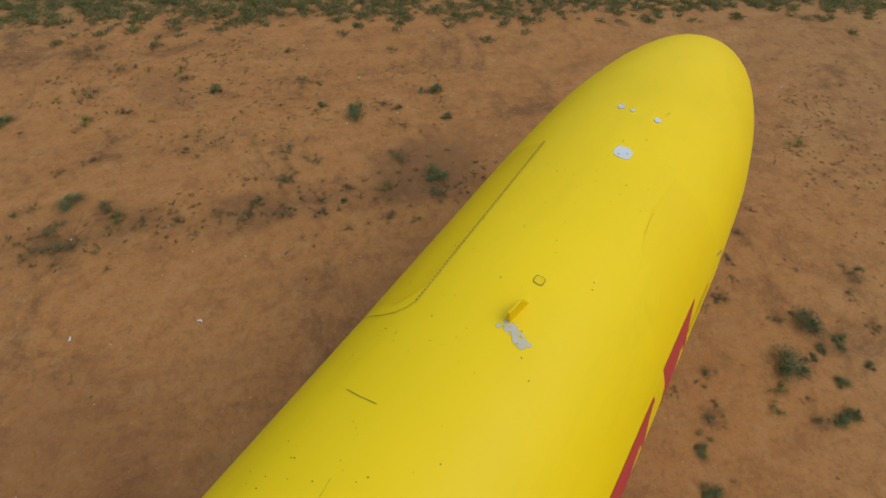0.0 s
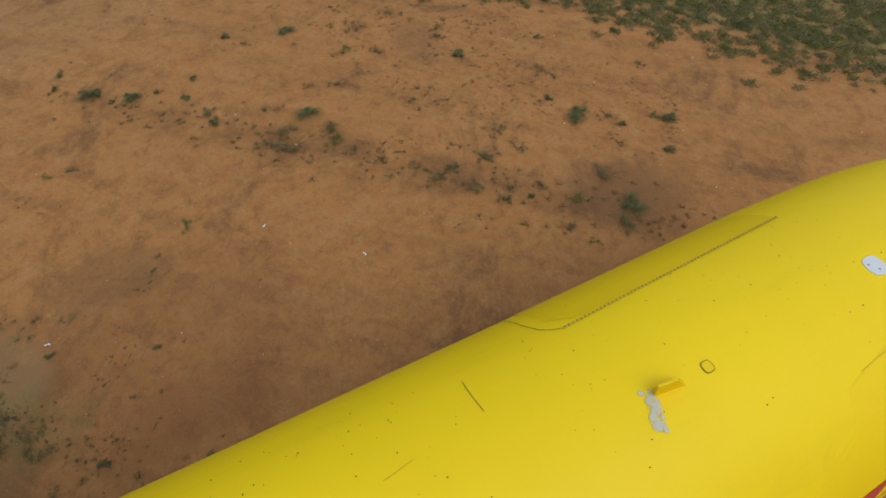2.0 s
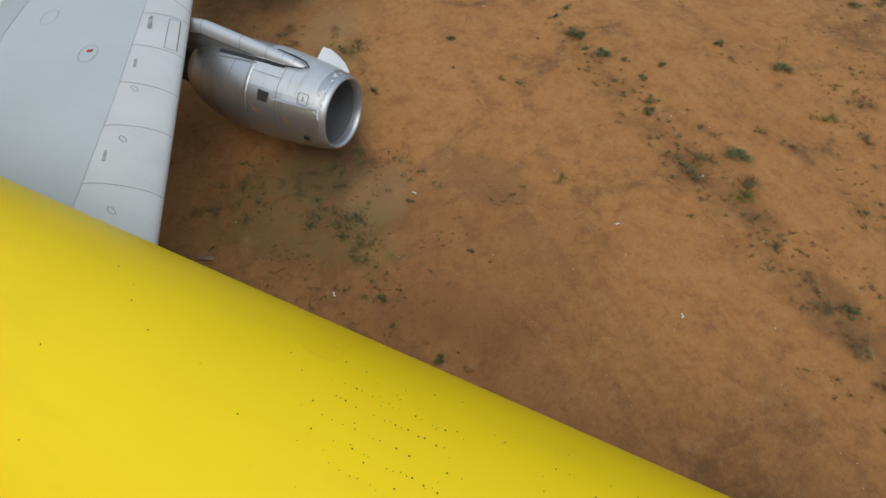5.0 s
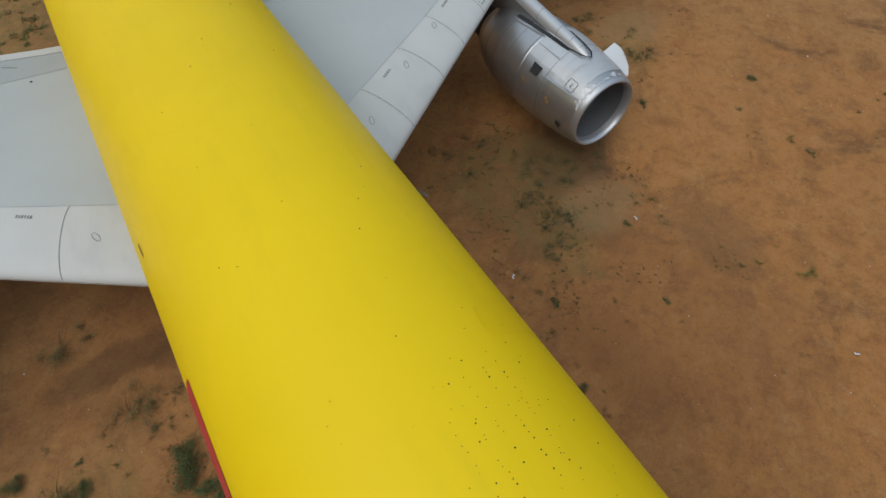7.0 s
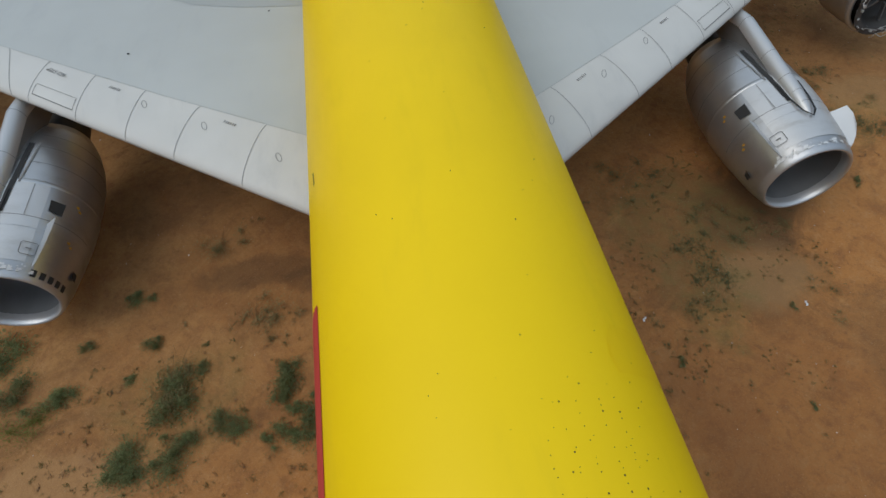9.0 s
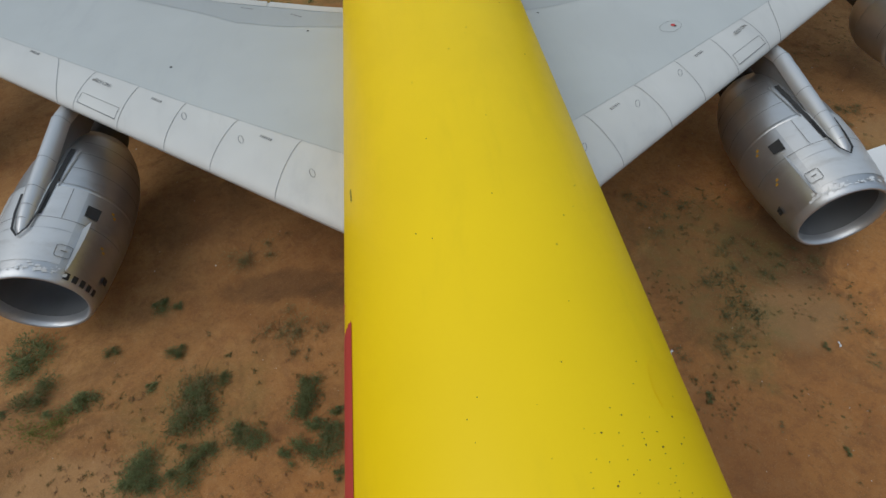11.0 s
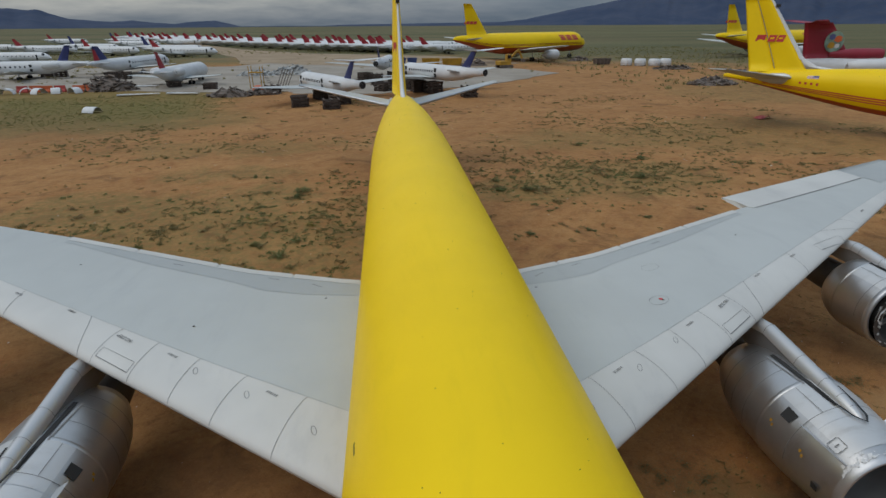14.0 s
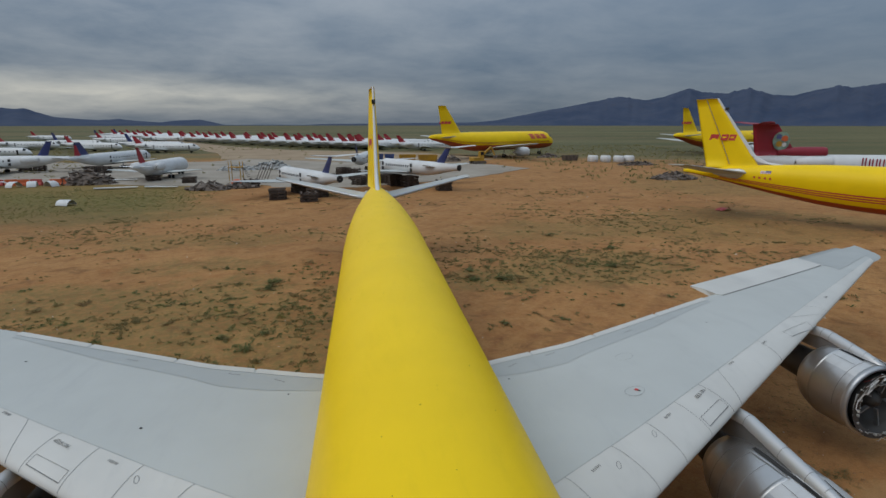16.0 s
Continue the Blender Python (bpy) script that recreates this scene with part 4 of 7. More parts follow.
        for yy, aa in ((1.9, -72), (1.82, -75), (0.98, -73), (0.9, -76)):
            q = [(1.172 * math.sin(radians(aa * sd) + du), yy + dy, 1.172 * math.cos(radians(aa * sd) + du)) for dy, du in ((-0.03, -0.02), (-0.03, 0.035), (0.03, 0.03), (0.02, -0.03))]
            bars.append((q, [(0, 1, 2, 3)]))
        part("stencil", data("stencil", *join(bars), PLANT), e, "small yellow stencil marks", kind="stuff")
    else:
        part("fan_case", data("fan_case", *lathe_geo([(0.66, 1.06), (0.66, 0.88), (1.3, 0.84), (1.9, 0.84)], 40), SOOT, True), e)
        part("front_flange", data("front_flange", *lathe_geo([(1.06, 1.10), (0.98, 1.13), (0.9, 1.13), (0.86, 1.07), (0.9, 1.0)], 48), ALU, True), e, "bare flange where the inlet was removed")
        rnd = random.Random(int(abs(x) * 7) + sd)
        for k in range(20):
            a0, pts, turn = rnd.uniform(0, 360), [], rnd.choice((-1, 1))
            r1, y1 = rnd.uniform(0.88, 1.04), rnd.uniform(0.5, 0.8)
            for j in range(12):
                a = radians(a0 + turn * j * rnd.uniform(3, 8))
                r = r1 + 0.04 * math.sin(j * 1.7 + k)
                pts.append((r * math.sin(a), y1 + 0.07 * math.sin(j * 0.9 + k * 2), r * math.cos(a)))
            cu, wd = [], rnd.uniform(0.016, 0.034)
            for n_, p in enumerate(pts[:-1]):
                cu.append(ribbon([p, pts[n_ + 1]], [(0, 1, 0.2)] * 2, wd))
                cu.append(ribbon([p, pts[n_ + 1]], [(0.7, 0.1, 0.7)] * 2, wd))
            part("loose_pipe", data("loose_pipe", *join(cu), DIRTY_RED if k in (3, 11) else WHITE if k % 3 == 0 else PALE_SCRAP), e)
        for a in range(0, 360, 15):
            q = box_geo(rnd.uniform(0.03, 0.08), 0.1, rnd.uniform(0.03, 0.07), 0, 0.66 + rnd.uniform(-0.05, 0.03), rnd.uniform(0.9, 1.02), 0.008)
            part("bracket", data("bracket", *moved(q, pose(0, 0, 0, 0, a + rnd.uniform(-5, 5), 0)), PALE_SCRAP if a % 45 else ALU), e)
        part("fan_frame", data("fan_frame", *lathe_geo([(0.95, 0.86), (1.0, 0.84), (1.25, 0.8), (1.3, 0.3)], 36), SOOT, True), e, "sooty round fan frame")
        for a in range(20, 380, 72):
            part("strut", data("strut", *moved(box_geo(0.045, 0.12, 0.56, 0, 0.98, 0.56), pose(0, 0, 0, 0, a, 0)), DUCT), e)
        part("spinner", data("spinner", *lathe_geo([(0.86, 0.01), (0.92, 0.16), (1.1, 0.28), (1.5, 0.32)], 24), SOOT, True), e)
    part("cowl_band", data("cowl_band", *lathe_geo([(2.12, 1.163), (2.14, 1.174), (2.2, 1.174), (2.23, 1.155)], 48), NACELLE, True), e)
    aft = [(2.2, 1.155), (2.7, 1.15), (3.2, 1.11), (3.65, 1.02), (4.05, 0.88), (4.4, 0.7), (4.42, 0.6)] if inlet else [(2.2, 1.155), (2.45, 1.12), (2.7, 1.03), (2.9, 0.9), (3.0, 0.78), (3.0, 0.5)]
    part("rear_cowl", data("rear_cowl", *lathe_geo(aft, 48), NACELLE, True), e)
    for yy, r2 in ((2.7, 1.154), (3.2, 1.114), (3.64, 1.026)) if inlet else ():
        part("cowl_joint", data("cowl_joint", *lathe_geo([(yy, r2), (yy + 0.018, r2 - 0.002)], 44, -sd * 20, -sd * 110) if sd < 0 else lathe_geo([(yy, r2), (yy + 0.018, r2 - 0.002)], 44, -110, -20), SEAM), e)
    # flat dark strip paints the shade in the groove between pylon and inboard cowl
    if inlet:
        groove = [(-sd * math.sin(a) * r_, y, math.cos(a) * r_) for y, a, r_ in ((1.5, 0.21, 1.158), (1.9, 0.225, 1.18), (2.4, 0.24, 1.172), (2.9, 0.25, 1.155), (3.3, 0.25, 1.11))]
        part("pylon_groove", data("pylon_groove", *ribbon(groove, [(-sd * 0.22, 0, 1)] * 5, 0.1), DARK), e, "dark strip painted as shade in the pylon groove")
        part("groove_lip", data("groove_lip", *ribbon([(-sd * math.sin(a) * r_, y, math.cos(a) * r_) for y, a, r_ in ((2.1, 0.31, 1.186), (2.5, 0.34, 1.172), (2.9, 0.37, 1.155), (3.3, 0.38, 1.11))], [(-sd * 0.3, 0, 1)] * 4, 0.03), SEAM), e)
    part("exhaust_cone", data("exhaust_cone", *lathe_geo([(4.3 if inlet else 2.95, 0.56), (5.0, 0.48), (5.5, 0.4), (5.52, 0.32), (6.1, 0.12), (6.3, 0.02)], 32), SOOT, True), e)
    for a in (-28, 31):
        part("cowl_joint", data("cowl_joint", *ribbon([(1.176 * math.sin(radians(a)), y, 1.176 * math.cos(radians(a))) for y in (1.3, 1.7, 2.1)], [(math.sin(radians(a)), 0, math.cos(radians(a)))] * 3, 0.014), SEAM), e)
    part("cowl_joint", data("cowl_joint", *lathe_geo([(1.3, 1.137), (1.315, 1.139)], 44, -100, 100), SEAM), e)
    # pylon: rounded fairing from the cowl's crown to the wing, tilting up to the rear
    wx = abs(x)
    y_wing = lead(wx) + 1.6 - y0
    z_wing = wing_z(wx, 0.12) - zc + 0.06
    pv, n = [], 14
    y_le = lead(wx) - y0
    z_le = wing_z(wx, 0.0) - zc
    st = ((0.9, 1.10, 0.03), (1.0, 1.16, 0.11), (1.2, 1.235, 0.155), (1.5, 1.30, 0.172), (1.95, 1.36, 0.18), (2.7, 1.45, 0.185), (y_le - 0.35, z_le - 0.06, 0.185), (y_le + 0.1, z_le - 0.12, 0.2), (y_le + 1.4, z_le - 0.3, 0.2))
    for y, top, hw in st:
        for i in range(n):
            a = math.pi * i / (n - 1)
            pv.append((hw * math.cos(a), y, top - 0.26 * (1 - math.sin(a)) * min(1, hw / 0.19)))
    pf = [(k * n + i, k * n + i + 1, (k + 1) * n + i + 1, (k + 1) * n + i) for k in range(len(st) - 1) for i in range(n - 1)]
    py = part("pylon", data("pylon", pv, pf, PYLON, True), e, "long rounded pylon fairing")
    wv = []
    for y, top, hw in st[2:]:
        wv += [(-hw * 0.8, y, 0.75), (-hw * 0.8, y, top - 0.2), (hw * 0.8, y, top - 0.2), (hw * 0.8, y, 0.75)]
    wf = [(k * 4 + i, k * 4 + i + 1, (k + 1) * 4 + i + 1, (k + 1) * 4 + i) for k in range(len(st) - 3) for i in (0, 2)]
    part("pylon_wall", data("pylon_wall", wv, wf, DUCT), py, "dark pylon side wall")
    # flat dark strip, painted shade at the front of the groove
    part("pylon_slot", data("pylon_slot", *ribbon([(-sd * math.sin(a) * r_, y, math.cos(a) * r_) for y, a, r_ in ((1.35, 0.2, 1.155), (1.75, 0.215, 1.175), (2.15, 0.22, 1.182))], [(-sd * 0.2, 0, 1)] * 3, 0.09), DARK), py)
    for y, top, hw in st[2:7]:
        ring = [(hw * 1.015 * math.cos(math.pi * i / 12), y, top + 0.005 - 0.26 * (1 - math.sin(math.pi * i / 12))) for i in range(13)]
        part("pylon_joint", data("pylon_joint", *ribbon(ring, [(0, 0.01, 1)] * 13, 0.014), SEAM), py)
    outline = [(0.245, 1.9), (0.22, 1.4), (0.14, 1.0), (0.0, 0.82), (-0.14, 1.0), (-0.22, 1.4), (-0.245, 1.9)]
    rp = [(u, y, math.sqrt(max(0.2, (1.07 + 0.06 * y) ** 2 - u * u)) + 0.02) for u, y in outline]
    part("pylon_seal", data("pylon_seal", *ribbon(rp, [(0, 0, 1)] * 7, 0.05), DARK), py)
    return e


def wheel_set(parent, x, y, zt, r, twin):
    leg = part("gear_leg", data("gear_leg", *join([moved(lathe_geo([(0, 0.11), (zt - r, 0.13)], 12), pose(0, 0, r, 90, 0, 0))]), ALU, True), parent, m=pose(x, y, 0))
    for dx in (-0.35, 0.35):
        for dy in ((-0.7, 0.7) if twin else (0,)):
            g = lathe_geo([(-0.15, r * 0.5), (-0.15, r * 0.9), (-0.09, r), (0.09, r), (0.15, r * 0.9), (0.15, r * 0.5), (-0.15, r * 0.5)], 22)
            part("tyre", data("tyre", *moved(g, pose(dx, dy, r, 0, 0, 90)), RUBBER, True), leg)
    return leg


freighter = thing("cargo_aircraft", "yellow four-engined cargo jet with grey wings on dirt", "aircraft", "parked freighters")
fus = part("fuselage", data("fuselage", *nose_set(body_geo(hull, -140, 140, 72)), YELLOW, True), freighter, "glossy yellow fuselage with specks and scratches")
part("belly", data("belly", *nose_set(body_geo(hull[24:], 140, 220, 20)), ORANGE_RED, True), fus, "red painted belly")
part("nose_belly", data("nose_belly", *nose_set(body_geo(hull[:25], 140, 220, 20)), YELLOW, True), fus)
for s in (-1, 1):
    for a in (112, 118, 124):
        part("stripe", data("stripe", *body_geo(hull[20:-8], s * a - 1.6, s * a + 1.6, 2, 0.012), RED, True), fus, "thin red stripe")
# cargo door on the +x side
door = part("cargo_door", data("cargo_door", *skin_patch([(y, 33.8 if y < 10.85 else 33.8 + (y - 10.85) * 26, 118) for y in np.arange(7.76, 11.22, 0.12)], 0.004, 14), YELLOW_DEEP, True), fus, "slightly deeper yellow cargo door")
part("door_seam", data("door_seam", *skin_line([(11.05, 32.0), (11.16, 33.8), (11.25, 37), (11.31, 44), (11.31, 52), (11.30, 60), (11.27, 72), (11.27, 115)], 0.009, 0.007), OLIVE_SEAM), door)
hinge = []
for i in range(62):
    y = 7.76 + i * 0.0535
    th = 35.1 - (y - 7.74) * 0.88
    m = Matrix.Translation(skin(y, th, 0.008)) @ pose(0, 0, 0, 0, th, 0)
    hinge.append(moved(box_geo(0.013, 0.024, 0.01), m))
part("piano_hinge", data("piano_hinge", *join(hinge), HINGE), door, "row of dark hinge knuckles", kind="stuff")
part("hinge_line", data("hinge_line", *skin_line([(7.74, 34.6), (9.4, 33.1), (11.07, 31.6)], 0.005), HINGE), door)
# aerial patches, blade aerial and bare spot on the crown
for y, th, r, sq in ((6.73, 11.8, 0.052, 0.0), (6.76, 6.3, 0.033, 0.0), (6.78, -5.3, 0.052, 0.0), (7.73, -0.8, 0.12, 0.35)):
    part("aerial_patch", data("aerial_patch", *disc_on_skin(y, th, r, 0.006, 16, sq), WHITE), fus, "white aerial patch")
for dy, dt in ((-0.03, -1.6), (0.035, 1.2)):
    part("patch_screw", data("patch_screw", *disc_on_skin(7.76 + dy, -0.8 + dt, 0.012, 0.009, 8), SEAM), fus)
part("service_plate", data("service_plate", *join([disc_on_skin(10.22, -1.8, 0.062, 0.006, 16, 0.5)]), OLIVE_SEAM), fus)
part("service_plate_face", data("service_plate_face", *disc_on_skin(10.22, -1.8, 0.052, 0.009, 16, 0.5), YELLOW_DEEP), fus)
blade = ([(-0.03, -0.14, 0), (0.03, -0.14, 0), (0.03, 0.2, 0), (-0.03, 0.2, 0), (-0.012, 0.02, 0.2), (0.012, 0.02, 0.2), (0.012, 0.22, 0.2), (-0.012, 0.22, 0.2)], [(0, 1, 5, 4), (1, 2, 6, 5), (2, 3, 7, 6), (3, 0, 4, 7), (4, 5, 6, 7)])
part("blade_aerial", data("blade_aerial", *moved(blade, Matrix.Translation(skin(10.66, -1.6, -0.01)) @ pose(0, 0, 0, 0, -1.6, -8)), YELLOW_DEEP), fus, "yellow blade aerial")
rnd = random.Random(4)
bare = []
for i in range(80):
    u = rnd.random()
    y, th, r = 10.9 + u * 0.1 + rnd.uniform(-0.06, 0.06), -0.2 - u * 9.3 + rnd.uniform(-1.6, 1.6), rnd.uniform(0.006, 0.03)
    n = 7
    pts = []
    for j in range(n):
        a, k = 2 * math.pi * j / n, r * rnd.uniform(0.6, 1.3)
        pts.append(skin(y + k * math.sin(a), th + math.degrees(k * math.cos(a) / R0), 0.005 + 0.00005 * i))
    bare.append((pts, [tuple(range(n))]))
part("bare_spot", data("bare_spot", *join(bare), BARE), fus, "patch of flaked paint", kind="stuff")
# specks, rivet rows and scratches
specks = []
for i in range(170):
    y, th = rnd.uniform(7, 15.8), rnd.uniform(-20, 45)
    if rnd.random() < 0.2:
        y, th = rnd.uniform(12.5, 16), rnd.uniform(4, 42)
    r = rnd.choice((0.003, 0.003, 0.004, 0.005, 0.007))
    specks.append(disc_on_skin(y, th, r, 0.004, 6))
for th0 in (6.0, 11.6, 16.5, 22.8, 28.0):
    for j in range(22):
        if rnd.random() < 0.5:
            specks.append(disc_on_skin(14.2 + j * 0.055 + rnd.uniform(-0.01, 0.01), th0 + rnd.uniform(-0.4, 0.4), rnd.choice((0.004, 0.005, 0.008)), 0.004, 6))
for i in range(60):
    specks.append(disc_on_skin(rnd.uniform(16, 45), rnd.uniform(-50, 50), rnd.uniform(0.004, 0.009), 0.004, 6))
part("specks", data("specks", *join(specks), CHIP), fus, "dark paint chips", kind="stuff")
for pts, w in (([(12.27, 30), (12.28, 24), (12.27, 17)], 0.008), ([(9.5, -74), (9.75, -73)], 0.02), ([(13.2, 3), (13.5, 1.5)], 0.003), ([(8.4, -23), (8.8, -24)], 0.003), ([(6.5, -8), (6.62, -7)], 0.006), ([(13.0, 14), (13.3, 12.5)], 0.003), ([(19.0, -62), (19.25, -63)], 0.05)):
    part("scratch", data("scratch", *skin_line(pts, w), OLIVE_SEAM), fus)
part("skin_joint", data("skin_joint", *nose_set(body_geo([s for s in hull if 7.6 < s[0] < 9.2], -72, -70.6, 2, 0.008)), YELLOW_DEEP), fus)
part("forward_hatch_seam", data("forward_hatch_seam", *skin_line([(7.6, -66), (7.35, -70), (7.35, -77), (7.6, -84)], 0.016), SEAM), fus)
# the big red side lettering, as plain slanted shapes
LETTERS = (((8.62, -62, -63), (9.0, -62, -82), (9.5, -62, -104), (9.8, -62, -112), (9.86, -74, -118)), ((10.15, -64, -66), (10.5, -64, -86), (11.0, -64.2, -112), (13.0, -64.4, -118), (13.1, -64.4, -118)), ((13.11, -64.4, -118), (15.0, -64.4, -118), (17.15, -64.2, -118), (17.2, -64.2, -118), (17.75, -78, -118)))
for rows_ in LETTERS:
    part("side_letter", data("side_letter", *skin_patch(rows_, 0.006, 14), RED, True), fus, "red slanted letter shape")
part("repaint_patch", data("repaint_patch", *skin_patch([(7.6, -61, -24), (8.4, -61, -22), (9.0, -61, -26), (9.6, -61, -38), (10.1, -61, -50), (10.4, -61, -60)], 0.003, 10), YELLOW_PATCH, True), fus, "patch of deeper yellow repaint")
part("repaint_patch", data("repaint_patch", *skin_patch([(15.6, 34, 62), (15.75, 33, 64), (15.95, 34, 63), (16.1, 38, 60)], 0.003, 8), YELLOW_PATCH, True), fus, "small darker yellow touch-up")
# wing roots
for s in (-1, 1):
    w = build_wing(freighter, s)
    fil = []
    for i in range(21):
        u = i / 20
        y = 19.6 + u * 10.4
        c = min(1, max(0, (y - lead(1.95)) / (trail(1.95) - lead(1.95))))
        zz = wing_z(1.95, c) if 20.3 < y < 28.6 else 2.9
        h = math.sin(math.pi * u) ** 0.5
        for j in range(5):
            q = j / 4
            fil.append((s * (1.80 + 0.16 * q**2 * h), y, zz + (1 - q) ** 2 * 0.5 * h - 0.02))
    part("wing_fillet", data("wing_fillet", fil, [(i * 5 + j, i * 5 + j + 1, i * 5 + j + 6, i * 5 + j + 5) for i in range(20) for j in range(4)], YELLOW, True), fus)
    build_engine(freighter, s * 8.28, 20.55, 1.52, True)
    build_engine(freighter, s * 13.98, 25.3, 1.98, False)
# tail
fin = part("fin", data("fin", *foil_geo(((0, 50.2, 5.3), (0, 53.35, 5.1)), ((0, 55.2, 12.65), (0, 56.4, 12.65)), 0.32, 0.12, 0, 10, (1, 0, 0)), YELLOW, True), freighter, "yellow fin with a white leading edge")
# rudder swung a little towards -x
swing = math.tan(radians(15))
rud = part("rudder", data("rudder", *foil_geo(((0, 53.2, 5.35), (-2.25 * swing, 55.45, 5.35)), ((0, 56.3, 12.6), (-1.0 * swing, 57.3, 12.6)), 0.2, 0.08, 0, 8, (1, 0, 0)), YELLOW, True), fin, "yellow rudder swung to one side")
for s in (-1, 1):
    q = [(-swing * (y - 54.6) + s * 0.17, y, z) for y, z in ((54.72, 8.22), (55.5, 8.22), (55.33, 8.86), (54.55, 8.86))]
    part("rudder_emblem", data("rudder_emblem", q, [(0, 1, 2, 3)], RED), rud, "red slanted emblem shape")
lev = []
for i in range(21):
    u = i / 20
    y, z, hw = float(np.interp(u, (0, 0.2, 0.35, 1), (47.2, 49.7, 50.9, 55.12))), float(np.interp(u, (0, 0.2, 0.35, 1), (5.72, 6.05, 6.75, 12.67))), 0.16 - 0.08 * u
    lev += [(-hw, y + 0.32 + 1.2 * max(0, 0.4 - u), z - 0.3 * max(0, 0.4 - u)), (-hw * 0.75, y + 0.08, z), (0, y - 0.06, z), (hw * 0.75, y + 0.08, z), (hw, y + 0.32 + 1.2 * max(0, 0.4 - u), z - 0.3 * max(0, 0.4 - u))]
part("fin_leading_edge", data("fin_leading_edge", lev, [(i * 5 + j, i * 5 + j + 1, i * 5 + j + 6, i * 5 + j + 5) for i in range(20) for j in range(4)], WHITE, True), fin, "white fin leading edge")
part("edge_band", data("edge_band", *box_geo(0.26, 0.36, 0.28, 0, 54.15, 11.55), DARK), fin, "dark band across the leading edge")
for s in (-1, 1):
    part("rudder_joint", data("rudder_joint", *ribbon([(s * 0.24, 53.2, 5.7), (s * 0.2, 54.6, 9.0), (s * 0.12, 56.25, 12.5)], [(s, 0, 0)] * 3, 0.06), SEAM), fin)
    for a, b in ((52.85, 53.45), (53.6, 54.25)):
        q = [(s * 0.25, a + 0.12, 8.22), (s * 0.25, b + 0.16, 8.22), (s * 0.24, b, 8.86), (s * 0.24, a - 0.04, 8.86)]
        hole = [(s * 0.256, a + 0.25, 8.48), (s * 0.256, b - 0.02, 8.48), (s * 0.246, b - 0.1, 8.62), (s * 0.246, a + 0.18, 8.62)]
        part("fin_emblem", data("fin_emblem", q, [(0, 1, 2, 3)], RED), fin, "red slanted emblem shape")
        part("emblem_gap", data("emblem_gap", hole, [(0, 1, 2, 3)], YELLOW), fin)
    st_ = part("stabilizer", data("stabilizer", *mirrored(foil_geo(((0.6, 51.2, 4.85), (0.6, 55.6, 4.75)), ((7.45, 55.6, 5.92), (7.45, 57.4, 5.9)), 0.2, 0.07, 0, 8), s), WING_GREY, True), freighter, "grey stabilizer with bare metal leading edge")
    part("stabilizer_edge", data("stabilizer_edge", *mirrored(foil_geo(((0.7, 51.2, 4.86), (0.7, 51.75, 4.86)), ((7.45, 55.56, 5.925), (7.45, 55.85, 5.925)), 0.13, 0.05, 0, 8), s), ALU, True), st_)
    fair = lathe_geo([(0, 0.02), (0.5, 0.35), (1.4, 0.55), (2.4, 0.5), (3.4, 0.3), (4.2, 0.02)], 16)
    part("tail_fairing", data("tail_fairing", *moved(fair, Matrix.Translation((s * 0.72, 50.7, 4.75)) @ Matrix.Diagonal((0.45, 1, 1, 1))), PYLON, True), st_)
part("flag_patch", data("flag_patch", *body_geo([s for s in hull if 48.9 < s[0] < 50.1], -72, -58, 3, 0.008), WHITE), fus, "small striped flag patch")
part("flag_canton", data("flag_canton", *body_geo([s for s in hull if 48.9 < s[0] < 49.6], -66, -57.6, 3, 0.012), FLAG_BLUE), fus)
for k in range(3):
    part("flag_stripe", data("flag_stripe", *body_geo([s for s in hull if 48.9 < s[0] < 50.1], -71 + k * 4.2, -69.4 + k * 4.2, 2, 0.010), RED), fus)
for k in range(6):
    y = 48.9 + k * 0.3
    a, b = (spline([s for s in hull if y - 0.8 < s[0] < y + 1.2], 0.1)[q] for q in (4, 6))
    part("registration_mark", data("registration_mark", *body_geo([a, b], -97, -89, 2, 0.012), RED), fus)
wheel_set(freighter, 0, 5.2, 2.6, 0.43, False)
for s in (-1, 1):
    wheel_set(freighter, s * 3.2, 27.2, 2.75, 0.56, True)

twin = copy_thing(freighter, pose(73.15, 26.85, 0, 0, 0, 40.2))
tagged(twin, "yellow cargo jet with red stripes and emblem on fin", "aircraft", "parked freighters")

# ---------------------------------------------------------------- other aircraft on the yard


